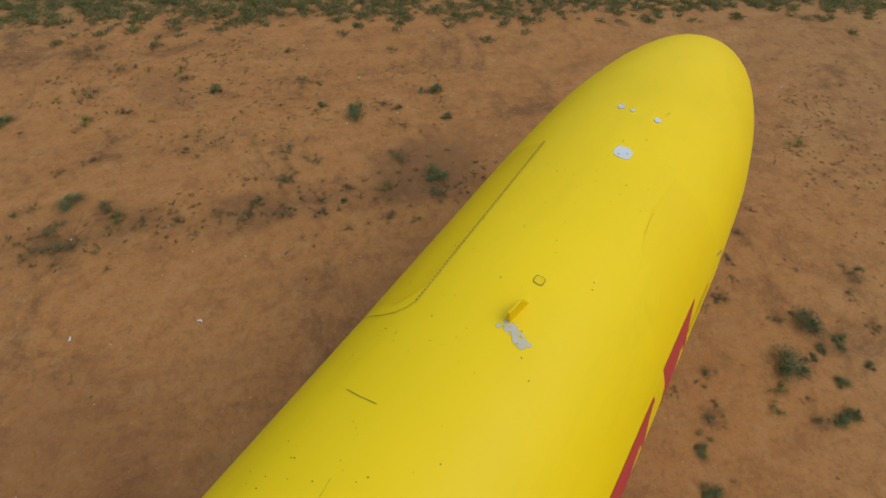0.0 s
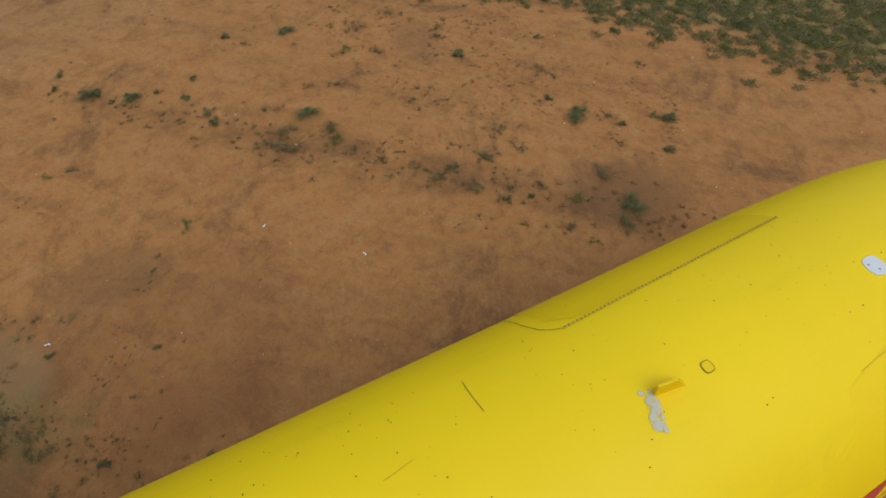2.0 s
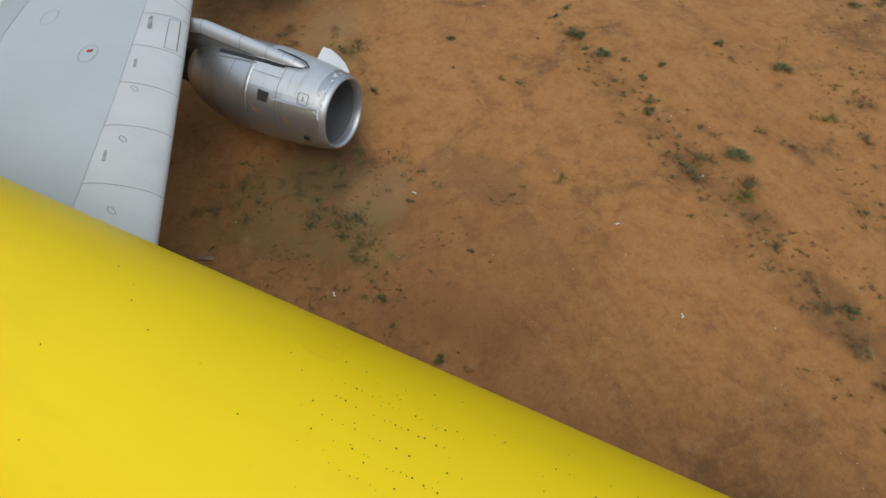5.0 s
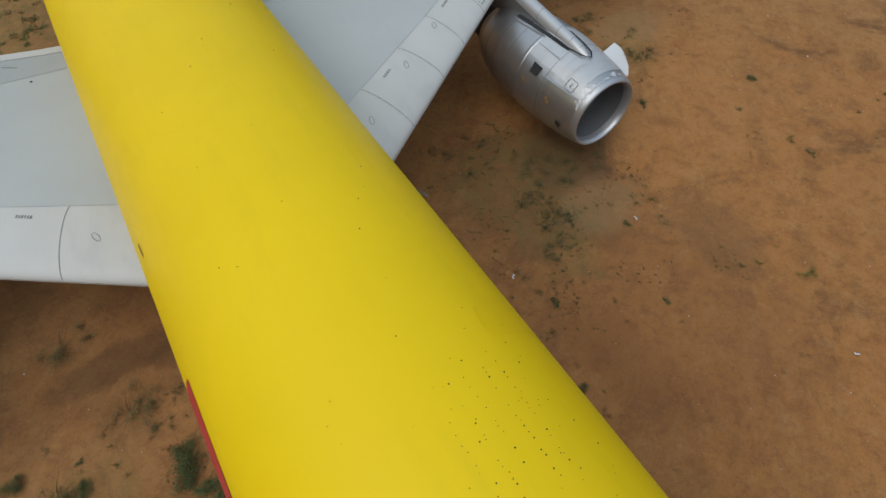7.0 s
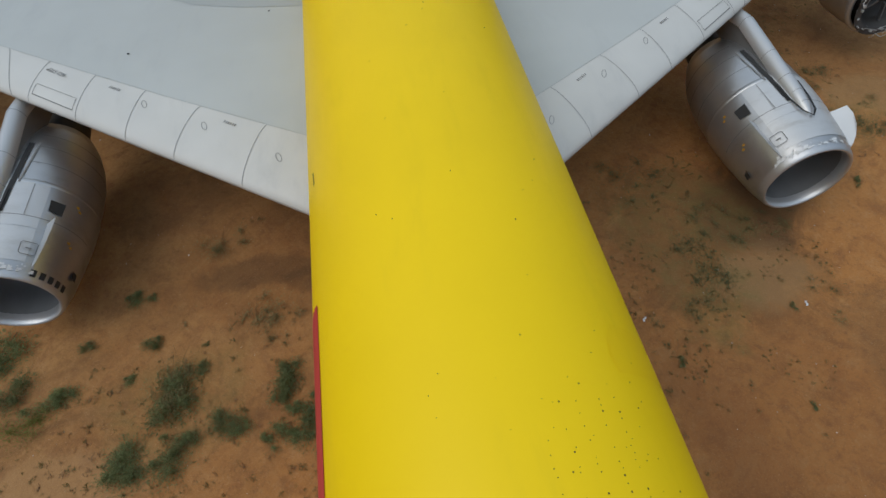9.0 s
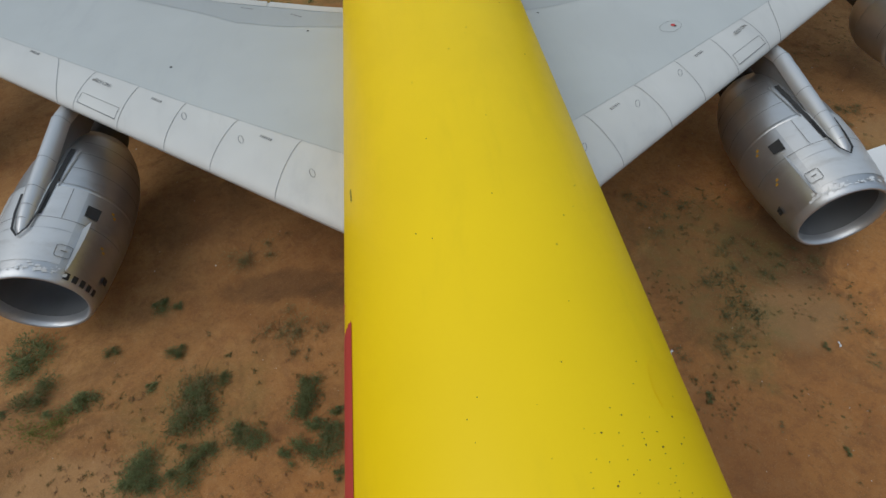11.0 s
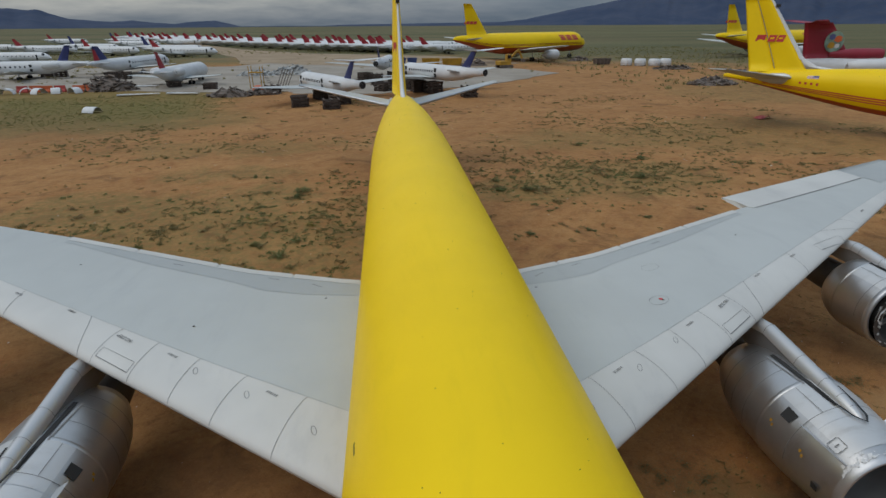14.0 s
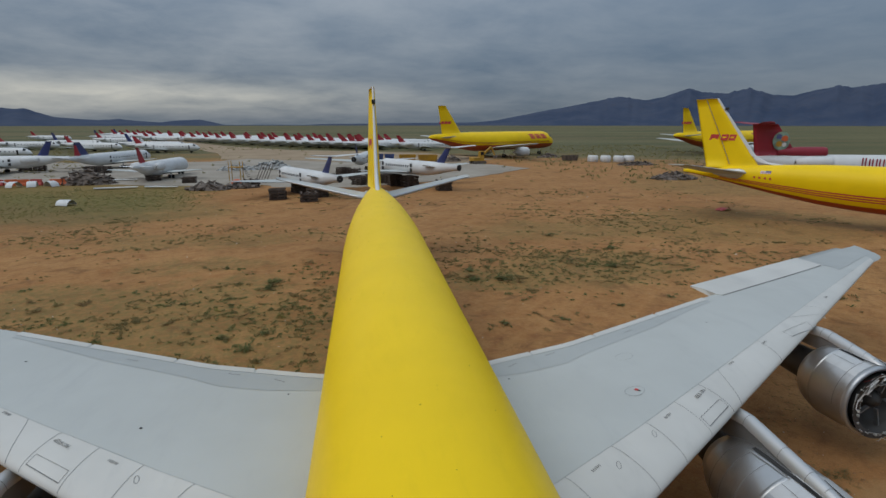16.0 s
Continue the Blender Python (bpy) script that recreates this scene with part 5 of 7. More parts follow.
def jet(name, label, group, length, r, fin_mat, hull_mat=WHITE, wing=True, t_tail=False, rear_engines=True, under_engines=0, cut_nose=0.0, windows=0, belly=None, lift=0.0, fin_h=None, emblem=False, sweep=0.9, tip=0.045, root=0.105, m=None):
    """A jet in local metres: nose at the origin, +y aft, standing on z = 0."""
    a = thing(name, label, "aircraft", group)
    L, zc = length, r + 0.95 + lift if not under_engines else r + 2.0 + lift
    st = [(0, zc - 0.25 * r, 0.02, 0.02, 0.02), (0.015 * L, zc - 0.22 * r, 0.4 * r, 0.36 * r, 0.4 * r), (0.05 * L, zc - 0.1 * r, 0.76 * r, 0.75 * r, 0.78 * r), (0.1 * L, zc, 0.96 * r, 0.97 * r, 0.97 * r), (0.14 * L, zc, r, r, r), (0.66 * L, zc, r, r, r), (0.78 * L, zc + 0.1 * r, 0.86 * r, 0.86 * r, 0.8 * r), (0.9 * L, zc + 0.35 * r, 0.5 * r, 0.5 * r, 0.45 * r), (0.985 * L, zc + 0.5 * r, 0.2 * r, 0.22 * r, 0.2 * r), (L, zc + 0.5 * r, 0.02, 0.02, 0.02)]
    if cut_nose:
        st = [(cut_nose, zc, r, r, r)] + [s for s in st if s[0] > cut_nose + 0.5 and s[0] < 0.955 * L]
        st.append((0.955 * L, zc + 0.42 * r, 0.42 * r, 0.42 * r, 0.4 * r))
    hs = spline(st, L / 40)
    fu = part("fuselage", data("fuselage", *body_geo(hs, -180, 180, 28, 0, bool(cut_nose)), hull_mat, True), a)
    if belly:
        part("belly", data("belly", *body_geo(hs, 112, 248, 14, 0.012), belly, True), fu, "red-orange lower fuselage")
        for k in (96, 103):
            for sg in (-1, 1):
                part("stripe", data("stripe", *body_geo(hs[4:-6], sg * k - 1.5, sg * k + 1.5, 2, 0.012), ORANGE_RED, True), fu)
    if cut_nose:
        part("open_tail", data("open_tail", *moved(lathe_geo([(0, 0.41 * r), (0.02, 0.41 * r), (0.02, 0.02)], 20), pose(0, 0.955 * L + 0.004, zc + 0.42 * r)), DARK), fu, "dark open tail cone")
        part("open_front", data("open_front", *moved(lathe_geo([(-0.004, 0.95 * r), (-0.004, 0.02)], 24), pose(0, cut_nose, zc)), DARK), fu)
    else:
        for sg in (-1, 1):
            part("windshield", data("windshield", *body_geo([s for s in hs if 0.04 * L < s[0] < 0.085 * L], sg * 20, sg * 62, 5, 0.01), GLASS), fu)
    if windows:
        wd = box_geo(0.04, 0.26, 0.34)
        me = data("cabin_window", *wd, GLASS)
        y0 = max(0.16 * L, cut_nose + 1.6)
        for i in range(windows):
            y = y0 + i * (0.6 * L - y0) / windows
            for sg in (-1, 1):
                part("cabin_window", me, fu, m=pose(sg * r * 0.985, y, zc + 0.18 * r))
        dm = data("door_outline", *box_geo(0.05, 0.5, 1.35), DARK)
        for y in (y0 - 1.0, 0.605 * L):
            for sg in (-1, 1):
                part("door_outline", dm, fu, "dark door opening", pose(sg * r * 0.97, y, zc))
    fh = fin_h or 3.1 * r
    zb, yb = zc + 0.75 * r, 0.77 * L
    tip_y = yb + fh * sweep
    fin_ = part("fin", data("fin", *foil_geo(((0, yb, zb), (0, yb + root * L, zb)), ((0, tip_y, zb + fh), (0, tip_y + tip * L, zb + fh)), 0.13 * r, 0.06 * r, 0, 5, (1, 0, 0)), fin_mat, True), a)
    if emblem:
        for sg in (-1, 1):
            for k in range(3):
                yy, zz = tip_y - 0.008 * L + k * 0.024 * L - 0.03 * L, zb + fh * 0.42
                q = [(sg * 0.14 * r, yy + 0.01 * L, zz - 0.35), (sg * 0.14 * r, yy + 0.03 * L, zz - 0.35), (sg * 0.13 * r, yy + 0.022 * L, zz + 0.35), (sg * 0.13 * r, yy + 0.002 * L, zz + 0.35)]
                part("fin_emblem", data("fin_emblem", q, [(0, 1, 2, 3)], RED), fin_)
        for sg in (-1, 1):
            for k in range(3):
                y0 = 0.115 * L + k * 0.052 * L
                for a0, a1, du in ((46, 56, 0.012), (58, 68, 0.006), (70, 80, 0.0)):
                    sel = [(y0 + du * L + w_ * 0.042 * L, zc, r, r, r) for w_ in (0, 0.5, 1)]
                    part("side_letter", data("side_letter", *body_geo(sel, sg * a0, sg * a1, 4, 0.02), RED), fu, "red slanted letter bar")
    zt = zb + fh * 0.97 if t_tail else zc + 0.45 * r
    sy = tip_y + 0.005 * L if t_tail else 0.86 * L
    sp = 0.13 * L
    for sg in (-1, 1):
        part("stabilizer", data("stabilizer", *mirrored(foil_geo(((0.0, sy, zt), (0.0, sy + 0.07 * L, zt)), ((sp, sy + 0.5 * sp, zt + 0.08 * sp), (sp, sy + 0.5 * sp + 0.035 * L, zt + 0.08 * sp)), 0.08 * r, 0.04 * r, 0, 4), sg), MAROON if fin_mat is MAROON else WHITE if not under_engines else WING_GREY, True), a)
        if wing:
            half = 0.4 * L
            zr = zc - 0.72 * r
            part("wing", data("wing", *mirrored(foil_geo(((0.3 * r, 0.4 * L, zr), (0.3 * r, 0.58 * L, zr)), ((half, 0.4 * L + half * 0.52, zr + 0.09 * half), (half, 0.4 * L + half * 0.52 + 0.05 * L, zr + 0.09 * half)), 0.22 * r, 0.05 * r, 0, 6), sg), WING_GREY, True), a)
        if rear_engines:
            g = lathe_geo([(0.3, 0.36 * r), (0.0, 0.40 * r), (0.04, 0.46 * r), (0.5, 0.52 * r), (0.085 * L, 0.46 * r), (0.115 * L, 0.3 * r), (0.116 * L, 0.1 * r)], 20)
            part("engine", data("engine", *moved(g, pose(sg * 1.5 * r, 0.69 * L, zc + 0.38 * r)), hull_mat, True), a)
        elif cut_nose:
            part("engine_stub", data("engine_stub", *mirrored(foil_geo(((0.8 * r, 0.72 * L, zc + 0.35 * r), (0.8 * r, 0.8 * L, zc + 0.35 * r)), ((1.5 * r, 0.73 * L, zc + 0.5 * r), (1.5 * r, 0.79 * L, zc + 0.5 * r)), 0.16, 0.12, 0, 2), sg), PALE_SCRAP, True), a, "bare engine mount stub")
        if under_engines:
            g = lathe_geo([(0.5, 1.05), (0.05, 1.15), (0.0, 1.25), (0.3, 1.38), (2.5, 1.42), (4.0, 1.1), (4.2, 0.8), (6.0, 0.3), (6.1, 0.02)], 24)
            e = part("engine", data("engine", *moved(g, pose(sg * 0.148 * L, 0.405 * L, zc - 1.1 * r)), WHITE, True), a)
            part("pylon", data("pylon", *moved(box_geo(0.35, 4.0, 1.2, 0, 3.2, 1.5), pose(sg * 0.148 * L, 0.405 * L, zc - 1.1 * r)), WING_GREY), e)
    if not cut_nose:
        hgt = zc - 0.7 * r
        for x, y in ((0, 0.12 * L), (-0.09 * L, 0.53 * L), (0.09 * L, 0.53 * L)):
            wheel_set(a, x, y, hgt, 0.36 if not under_engines else 0.55, False)
    if m is not None:
        a.matrix_world = m
    return a


def heading(nose, aft_to):
    """Pose of a jet from its nose on the ground and a point on the ground behind it."""
    dx, dy = aft_to[0] - nose[0], aft_to[1] - nose[1]
    return pose(nose[0], nose[1], 0, 0, 0, math.degrees(math.atan2(-dx, dy)))


G1 = "parked freighters"
wide = jet("cargo_aircraft", "yellow twin-engined cargo jet with red belly on dirt", G1, 54, 2.82, YELLOW, YELLOW, True, False, False, 2, belly=ORANGE_RED, fin_h=8.0, emblem=True, sweep=0.78, tip=0.05, root=0.14, m=heading((63.0, 192.0), (21.0, 166.0)))
wide2 = copy_thing(wide, heading((148.5, 196), (97.0, 176.0)))
tagged(wide2, "yellow cargo jet with red fin emblem behind other aircraft")

tri = jet("passenger_jet", "white trijet with maroon tail and round mural", "parked jets", 46.5, 1.88, MAROON, WHITE, True, True, True, 0, windows=0, fin_h=5.4, lift=0.3, sweep=0.72, tip=0.085, root=0.15, m=heading((105.5, 84.3), (61.0, 97.3)))
part("centre_intake", data("centre_intake", *moved(lathe_geo([(0.5, 0.7), (0.0, 0.78), (0.05, 0.86), (0.6, 0.92), (4.2, 0.9), (7.5, 0.5)], 20), pose(0, 31.8, 5.35)), MAROON, True), tri, "maroon centre engine intake")
for s in (-1, 1):
    part("tail_mural", data("tail_mural", [(s * 0.36, 39.0 + 1.35 * math.cos(i * math.pi / 10), 7.2 + 1.55 * math.sin(i * math.pi / 10)) for i in range(20)], [tuple(range(20))], MURAL_GREEN), tri, "round green and orange mural")
    for cy, cz, q, m_ in ((38.5, 7.6, 0.5, ORANGE), (39.4, 7.9, 0.42, FLAG_BLUE), (39.3, 6.7, 0.5, PLANT), (38.5, 6.6, 0.35, WHITE)):
        part("mural_patch", data("mural_patch", [(s * 0.372, cy + q * (1 + 0.3 * math.sin(3 * i)) * math.cos(i * math.pi / 6), cz + q * math.sin(i * math.pi / 6)) for i in range(12)], [tuple(range(12))], m_), tri)
    for k in range(7):
        for off in (-0.26, 0.2):
            part("side_letter", data("side_letter", *moved(box_geo(0.06, 0.2, 1.7 if k in (0, 6) else 1.35), pose(s * 1.86, 20.5 + k * 1.05 + off, 3.75)), MAROON), tri, "maroon letter stroke")

# red-tailed jets: one, then copies along the far line
G2 = "row of stored jets"
row = jet("regional_jet", "white regional jet with red fin in long row", G2, 27, 1.35, TAIL_RED, fin_h=2.7, lift=-0.35, sweep=1.05, windows=10, m=pose(36, 225, 0, 0, 0, 100))
rnd = random.Random(11)
for i in range(46):
    u = i / 45
    x, y = 22 - 60 * u - 130 * u * u, 236 + 20 * u + 190 * u * u
    if i % 2:
        x, y = x + 14, y + 17 + rnd.uniform(-2, 2)
    copy_thing(row, pose(x + rnd.uniform(-1, 1) - 2, y + rnd.uniform(-1.5, 1.5), 0, 0, 0, 96 + rnd.uniform(-4, 4)))
G3 = "stored jets by the apron"
blue_tail = jet("regional_jet", "white regional jet with navy fin on the apron", G3, 27, 1.3, NAVY, windows=14, fin_h=3.2, lift=0.0, sweep=0.65, tip=0.04, root=0.075, m=heading((-89, 134), (-62.5, 138.5)))
near_red = jet("regional_jet", "white regional jet with red and navy fin", G3, 30, 1.4, NAVY, windows=13, rear_engines=False, fin_h=2.9, lift=-0.1, sweep=0.9, tip=0.06, root=0.13, m=heading((-56.0, 163.5), (-60.8, 134.2)))
part("fin_panel", data("fin_panel", *foil_geo(((0, 25.9, 3.4), (0, 27.8, 3.4)), ((0, 27.0, 5.6), (0, 27.6, 5.6)), 0.22, 0.14, 0, 4, (1, 0, 0)), TAIL_RED), near_red, "red rear of the fin")
rear_view = jet("regional_jet", "white jet with red fin seen over scrap", G3, 21, 1.4, TAIL_RED, rear_engines=True, fin_h=2.9, lift=-0.3, sweep=0.7, m=heading((-37.6, 132.0), (-39.6, 111.5)))
G4 = "stored jets beyond the apron"
for nose, tail, red in (((-58, 215), (-88, 222), 1), ((-66, 228), (-97, 234), 0), ((-88, 226), (-126, 240), 1), ((-96, 186), (-135, 190), 1), ((-118, 244), (-160, 250), 1), ((-105, 250), (-140, 262), 0), ((-150, 262), (-180, 272), 1), ((-108, 300), (-136, 306), 1), ((-98, 330), (-128, 338), 1), ((-130, 345), (-160, 352), 0), ((-170, 360), (-200, 366), 1), ((-104, 158), (-131, 164), 0), ((-185, 305), (-212, 312), 1), ((-150, 420), (-185, 425), 0), ((-172, 470), (-210, 476), 1)):
    src = row if red else blue_tail
    c = copy_thing(src, heading(nose, tail))
    tagged(c, "white stored jet with %s fin on scrub" % ("red" if red else "navy"), "aircraft", G4)

# ---------------------------------------------------------------- timber stacks and the cut-up jets on them
BEAM = data("beam", *box_geo(0.24, 2.2, 0.2, 0, 0, 0, 0.02), TIMBER)


def timber_stack(x, y, layers, turn, width=3):
    st_ = thing("timber_stack", "dark stacked timber cribbing on bare dirt", "timber stack", "timber cribbing")
    st_.matrix_world = pose(x, y, 0, 0, 0, turn)
    r_ = random.Random(int(x * 10 + y))
    for k in range(layers):
        for j in range(width):
            off = (j - (width - 1) / 2) * (1.9 / (width - 1))
            ang = (0 if k % 2 else 90) + r_.uniform(-5, 5)
            dx, dy = (off, r_.uniform(-0.15, 0.15)) if k % 2 else (r_.uniform(-0.15, 0.15), off)
            part("beam", BEAM, st_, m=pose(dx, dy, 0.1 + k * 0.2, 0, 0, ang))
    return st_


for x, y, n, t in ((4.2, 102.5, 9, 10), (6.4, 100.4, 9, 30), (11.2, 95.2, 8, 5), (-12.6, 88.5, 7, 12), (-7.4, 90.0, 6, 40), (-10.4, 95.5, 6, 20), (-2.6, 114.5, 10, 0), (0.6, 118.5, 10, 15), (-4.8, 119.0, 9, 35), (-10.5, 98.5, 6, 60), (-8.2, 86.0, 6, 10), (-19.2, 105.0, 6, 20), (-1.5, 104.5, 7, 50), (3.0, 106.0, 8, 70), (-57, 134.5, 7, 8), (-73, 141.0, 8, 20), (-31.0, 112.0, 5, 10), (-38.5, 116.5, 5, 30), (-70.5, 141.5, 8, 20), (-54.0, 133.8, 7, 12)):
    timber_stack(x, y, n, t)
G5 = "cut-up jets on timber"
cut = jet("cut_up_jet", "white jet fuselage without nose on timber stacks", G5, 28, 1.14, NAVY, WHITE, True, True, False, 0, cut_nose=9.0, windows=11, lift=1.05, fin_h=2.6, sweep=0.95, tip=0.035, root=0.07, m=heading((-2.3, 113.8), (12.3, 93.0)))
cut2 = copy_thing(cut, heading((-17.8, 108.4), (-5.2, 87.4)) @ pose(0, 0, -0.75))
cut3 = copy_thing(cut, heading((1.2, 140.0), (-2.7, 113.3)))

# ---------------------------------------------------------------- scrap heaps, plant and loose things


def scrap_heap(label, x, y, rx, ry, h, count, mat, seed, long=1.4):
    r_ = random.Random(seed)
    geos = []
    for i in range(count):
        a, d = r_.uniform(0, 2 * math.pi), math.sqrt(r_.random())
        px, py = rx * d * math.cos(a), ry * d * math.sin(a)
        top = h * (1 - d * d) * r_.uniform(0.3, 1)
        g = box_geo(r_.uniform(0.15, 0.7), r_.uniform(0.3, long), r_.uniform(0.04, 0.25))
        geos.append(moved(g, pose(px, py, max(0.08, top), r_.uniform(-35, 35), r_.uniform(-35, 35), r_.uniform(0, 180))))
    mound = []
    for i in range(7):
        for j in range(16):
            d, a = 1 - i / 6, 2 * math.pi * j / 16
            mound.append((rx * d * math.cos(a), ry * d * math.sin(a), h * 0.75 * (1 - d * d) - 0.05))
    mf_ = [(i * 16 + j, i * 16 + (j + 1) % 16, (i + 1) * 16 + (j + 1) % 16, (i + 1) * 16 + j) for i in range(6) for j in range(16)]
    ob = part("scrap_heap", data("scrap_heap", *join([(mound, mf_)] + geos), mat), None, "", pose(x, y, 0))
    return tagged(ob, label, "scrap heap", "scrap heaps", "stuff")


scrap_heap("grey heap of crushed aircraft scrap on dirt", -47.5, 112.5, 4.6, 2.4, 2.6, 170, SCRAP, 1)
scrap_heap("low brown heap of broken scrap on dirt", 56.0, 106.0, 4.2, 2.6, 1.3, 150, SCRAP, 2)
scrap_heap("flat brown heap of scrap beside containers", 66.5, 139.5, 5.0, 2.0, 0.9, 120, SCRAP, 3)
scrap_heap("pale heap of shredded metal on the apron", -21.5, 139.0, 4.8, 2.4, 2.2, 200, PALE_SCRAP, 4, 0.9)
scrap_heap("rusty heap of bent scrap near the grass", -25.0, 101.0, 3.2, 1.6, 1.4, 90, SCRAP, 5)
scrap_heap("dark heap of engine parts beside yellow machines", 22.0, 158.0, 3.4, 1.6, 1.8, 90, SCRAP, 6)
scrap_heap("pale heap of panels on the apron", -28.5, 137.5, 4.6, 1.8, 1.5, 90, PALE_SCRAP, 7, 0.9)
scrap_heap("low heap of dark scrap in the dirt", 74.0, 125.0, 3.5, 1.5, 0.7, 80, SCRAP, 8)
scrap_heap("dark rubbish heap beside a freighter", 55.0, 172.0, 3.5, 1.2, 1.2, 70, SCRAP, 9)
scrap_heap("small brown scrap heap beside timber", -20.5, 103.0, 2.6, 1.2, 1.0, 60, SCRAP, 10)

for i in range(6):
    b = thing("water_barrier", "red and white plastic road barrier on concrete", "barrier", "plastic barriers", pose(-60.5 + i * 1.9 + (1.2 if i > 3 else 0), 111.0 + 0.25 * (i % 2), 0.04, 0, 0, 8 * (i % 3)))
    prof = [(-0.3, 0), (0.3, 0), (0.3, 0.2), (0.14, 0.5), (0.1, 1.0), (-0.1, 1.0), (-0.14, 0.5), (-0.3, 0.2)]
    v = [(-0.85, a, z) for a, z in prof] + [(0.85, a, z) for a, z in prof]
    f = [tuple(range(7, -1, -1)), tuple(range(8, 16))] + [(k, (k + 1) % 8, (k + 1) % 8 + 8, k + 8) for k in range(8)]
    part("shell", data("shell", v, f, ORANGE if i % 3 else DIRTY_RED), b)
for i, (x, y) in enumerate(((-58.5, 108.6), (-56.0, 108.2), (-53.5, 109.0), (-51.0, 109.4), (-61.5, 109.2))):
    c = thing("cowl_half", "white curved engine cowl half lying on dirt", "cowl panel", "loose cowl panels", pose(x, y, 0.04, 0, 0, 30 + i * 40))
    part("shell", data("shell", *join([lathe_geo([(0, 1.0), (0.3, 1.08), (1.3, 1.02)], 16, -80, 80), lathe_geo([(0, 0.96), (0.3, 1.04), (1.3, 0.98)], 16, -80, 80)]), WHITE, True), c, m=pose(0, 0, -0.15))
c = thing("cowl_half", "white curved cowl piece lying in grass", "cowl panel", "loose cowl panels", pose(-37.3, 86.2, 0.0, 0, 0, 70))
part("shell", data("shell", *join([lathe_geo([(0, 0.75), (0.3, 0.8), (1.7, 0.78)], 16, -80, 80), lathe_geo([(0, 0.71), (0.3, 0.76), (1.7, 0.74)], 16, -80, 80)]), WHITE, True), c, m=pose(0, 0, -0.1))
for i in range(4):
    d = thing("fan_cowl_drum", "white ribbed engine shipping drum on dirt", "drum", "row of white drums", pose(60.2 + i * 3.1, 151.5 - i * 1.2 + (1.5 if i == 3 else 0), 0))
    part("shell", data("shell", *moved(lathe_geo([(0, 0.02), (0, 1.25), (0.25, 1.36), (1.2, 1.4), (1.7, 1.2), (1.75, 0.02)], 24), pose(0, 0, 0, 90, 0, 0)), WHITE, True), d)
    part("band", data("band", *moved(lathe_geo([(0.55, 1.385), (0.6, 1.44), (0.7, 1.44), (0.75, 1.39)], 24), pose(0, 0, 0, 90, 0, 0)), PYLON, True), d)
mat_red = thing("red_tarpaulin", "crumpled red tarpaulin lying on dirt", "tarpaulin", "", pose(41.3, 70.9, 0.03, 0, 0, 20))
v = [(0.55 * i - 1.1, 0.32 * j - 0.5, 0.05 + 0.2 * noise.noise((i * 0.8, j * 0.9, 4)) + 0.22 * (2 - abs(i - 2)) / 2) for j in range(4) for i in range(5)]
part("sheet", data("sheet", v, [(j * 5 + i, j * 5 + i + 1, j * 5 + i + 6, j * 5 + i + 5) for j in range(3) for i in range(4)], DIRTY_RED), mat_red)


def container(x, y, turn, mat, label, ln=3.0, h=1.7):
    c = thing("skip_container", label, "container", "skips and containers", pose(x, y, 0.04, 0, 0, turn))
    v = [(-ln / 2 + 0.3, -0.8, 0.1), (ln / 2 - 0.3, -0.8, 0.1), (ln / 2 - 0.3, 0.8, 0.1), (-ln / 2 + 0.3, 0.8, 0.1), (-ln / 2, -1, h), (ln / 2, -1, h), (ln / 2, 1, h), (-ln / 2, 1, h), (-ln / 2 + 0.1, -0.9, h), (ln / 2 - 0.1, -0.9, h), (ln / 2 - 0.1, 0.9, h), (-ln / 2 + 0.1, 0.9, h), (-ln / 2 + 0.35, -0.7, 0.3), (ln / 2 - 0.35, -0.7, 0.3), (ln / 2 - 0.35, 0.7, 0.3), (-ln / 2 + 0.35, 0.7, 0.3)]
    f = [(3, 2, 1, 0)] + [(i, (i + 1) % 4, 4 + (i + 1) % 4, 4 + i) for i in range(4)] + [(4 + i, 4 + (i + 1) % 4, 8 + (i + 1) % 4, 8 + i) for i in range(4)] + [(8 + i, 8 + (i + 1) % 4, 12 + (i + 1) % 4, 12 + i) for i in range(4)] + [(12, 13, 14, 15)]
    part("tub", data("tub", v, f, mat), c)
    for k in range(4):
        part("rib", data("rib", *box_geo(0.1, 0.08, h - 0.3, -ln / 2 + 0.6 + k * (ln - 1.2) / 3, -0.98, h / 2 + 0.1), mat), c)
        part("foot", data("foot", *box_geo(0.2, 0.2, 0.1, (k % 2 - 0.5) * (ln - 1), (k // 2 - 0.5) * 1.3, 0.05), SCRAP), c)


container(3.2, 166.0, 8, BLUE, "blue steel skip on the apron", 2.6)
container(6.2, 165.0, 4, BLUE, "blue steel skip on the apron", 2.6)
container(11.0, 162.0, 6, PLANT, "yellow-orange steel skip on the apron", 4.6)
container(16.4, 160.0, 2, PLANT, "yellow-orange steel skip on the apron", 5.2)
container(55.5, 156.0, 12, SCRAP, "rusty dark skip on bare dirt", 4.4, 1.5)

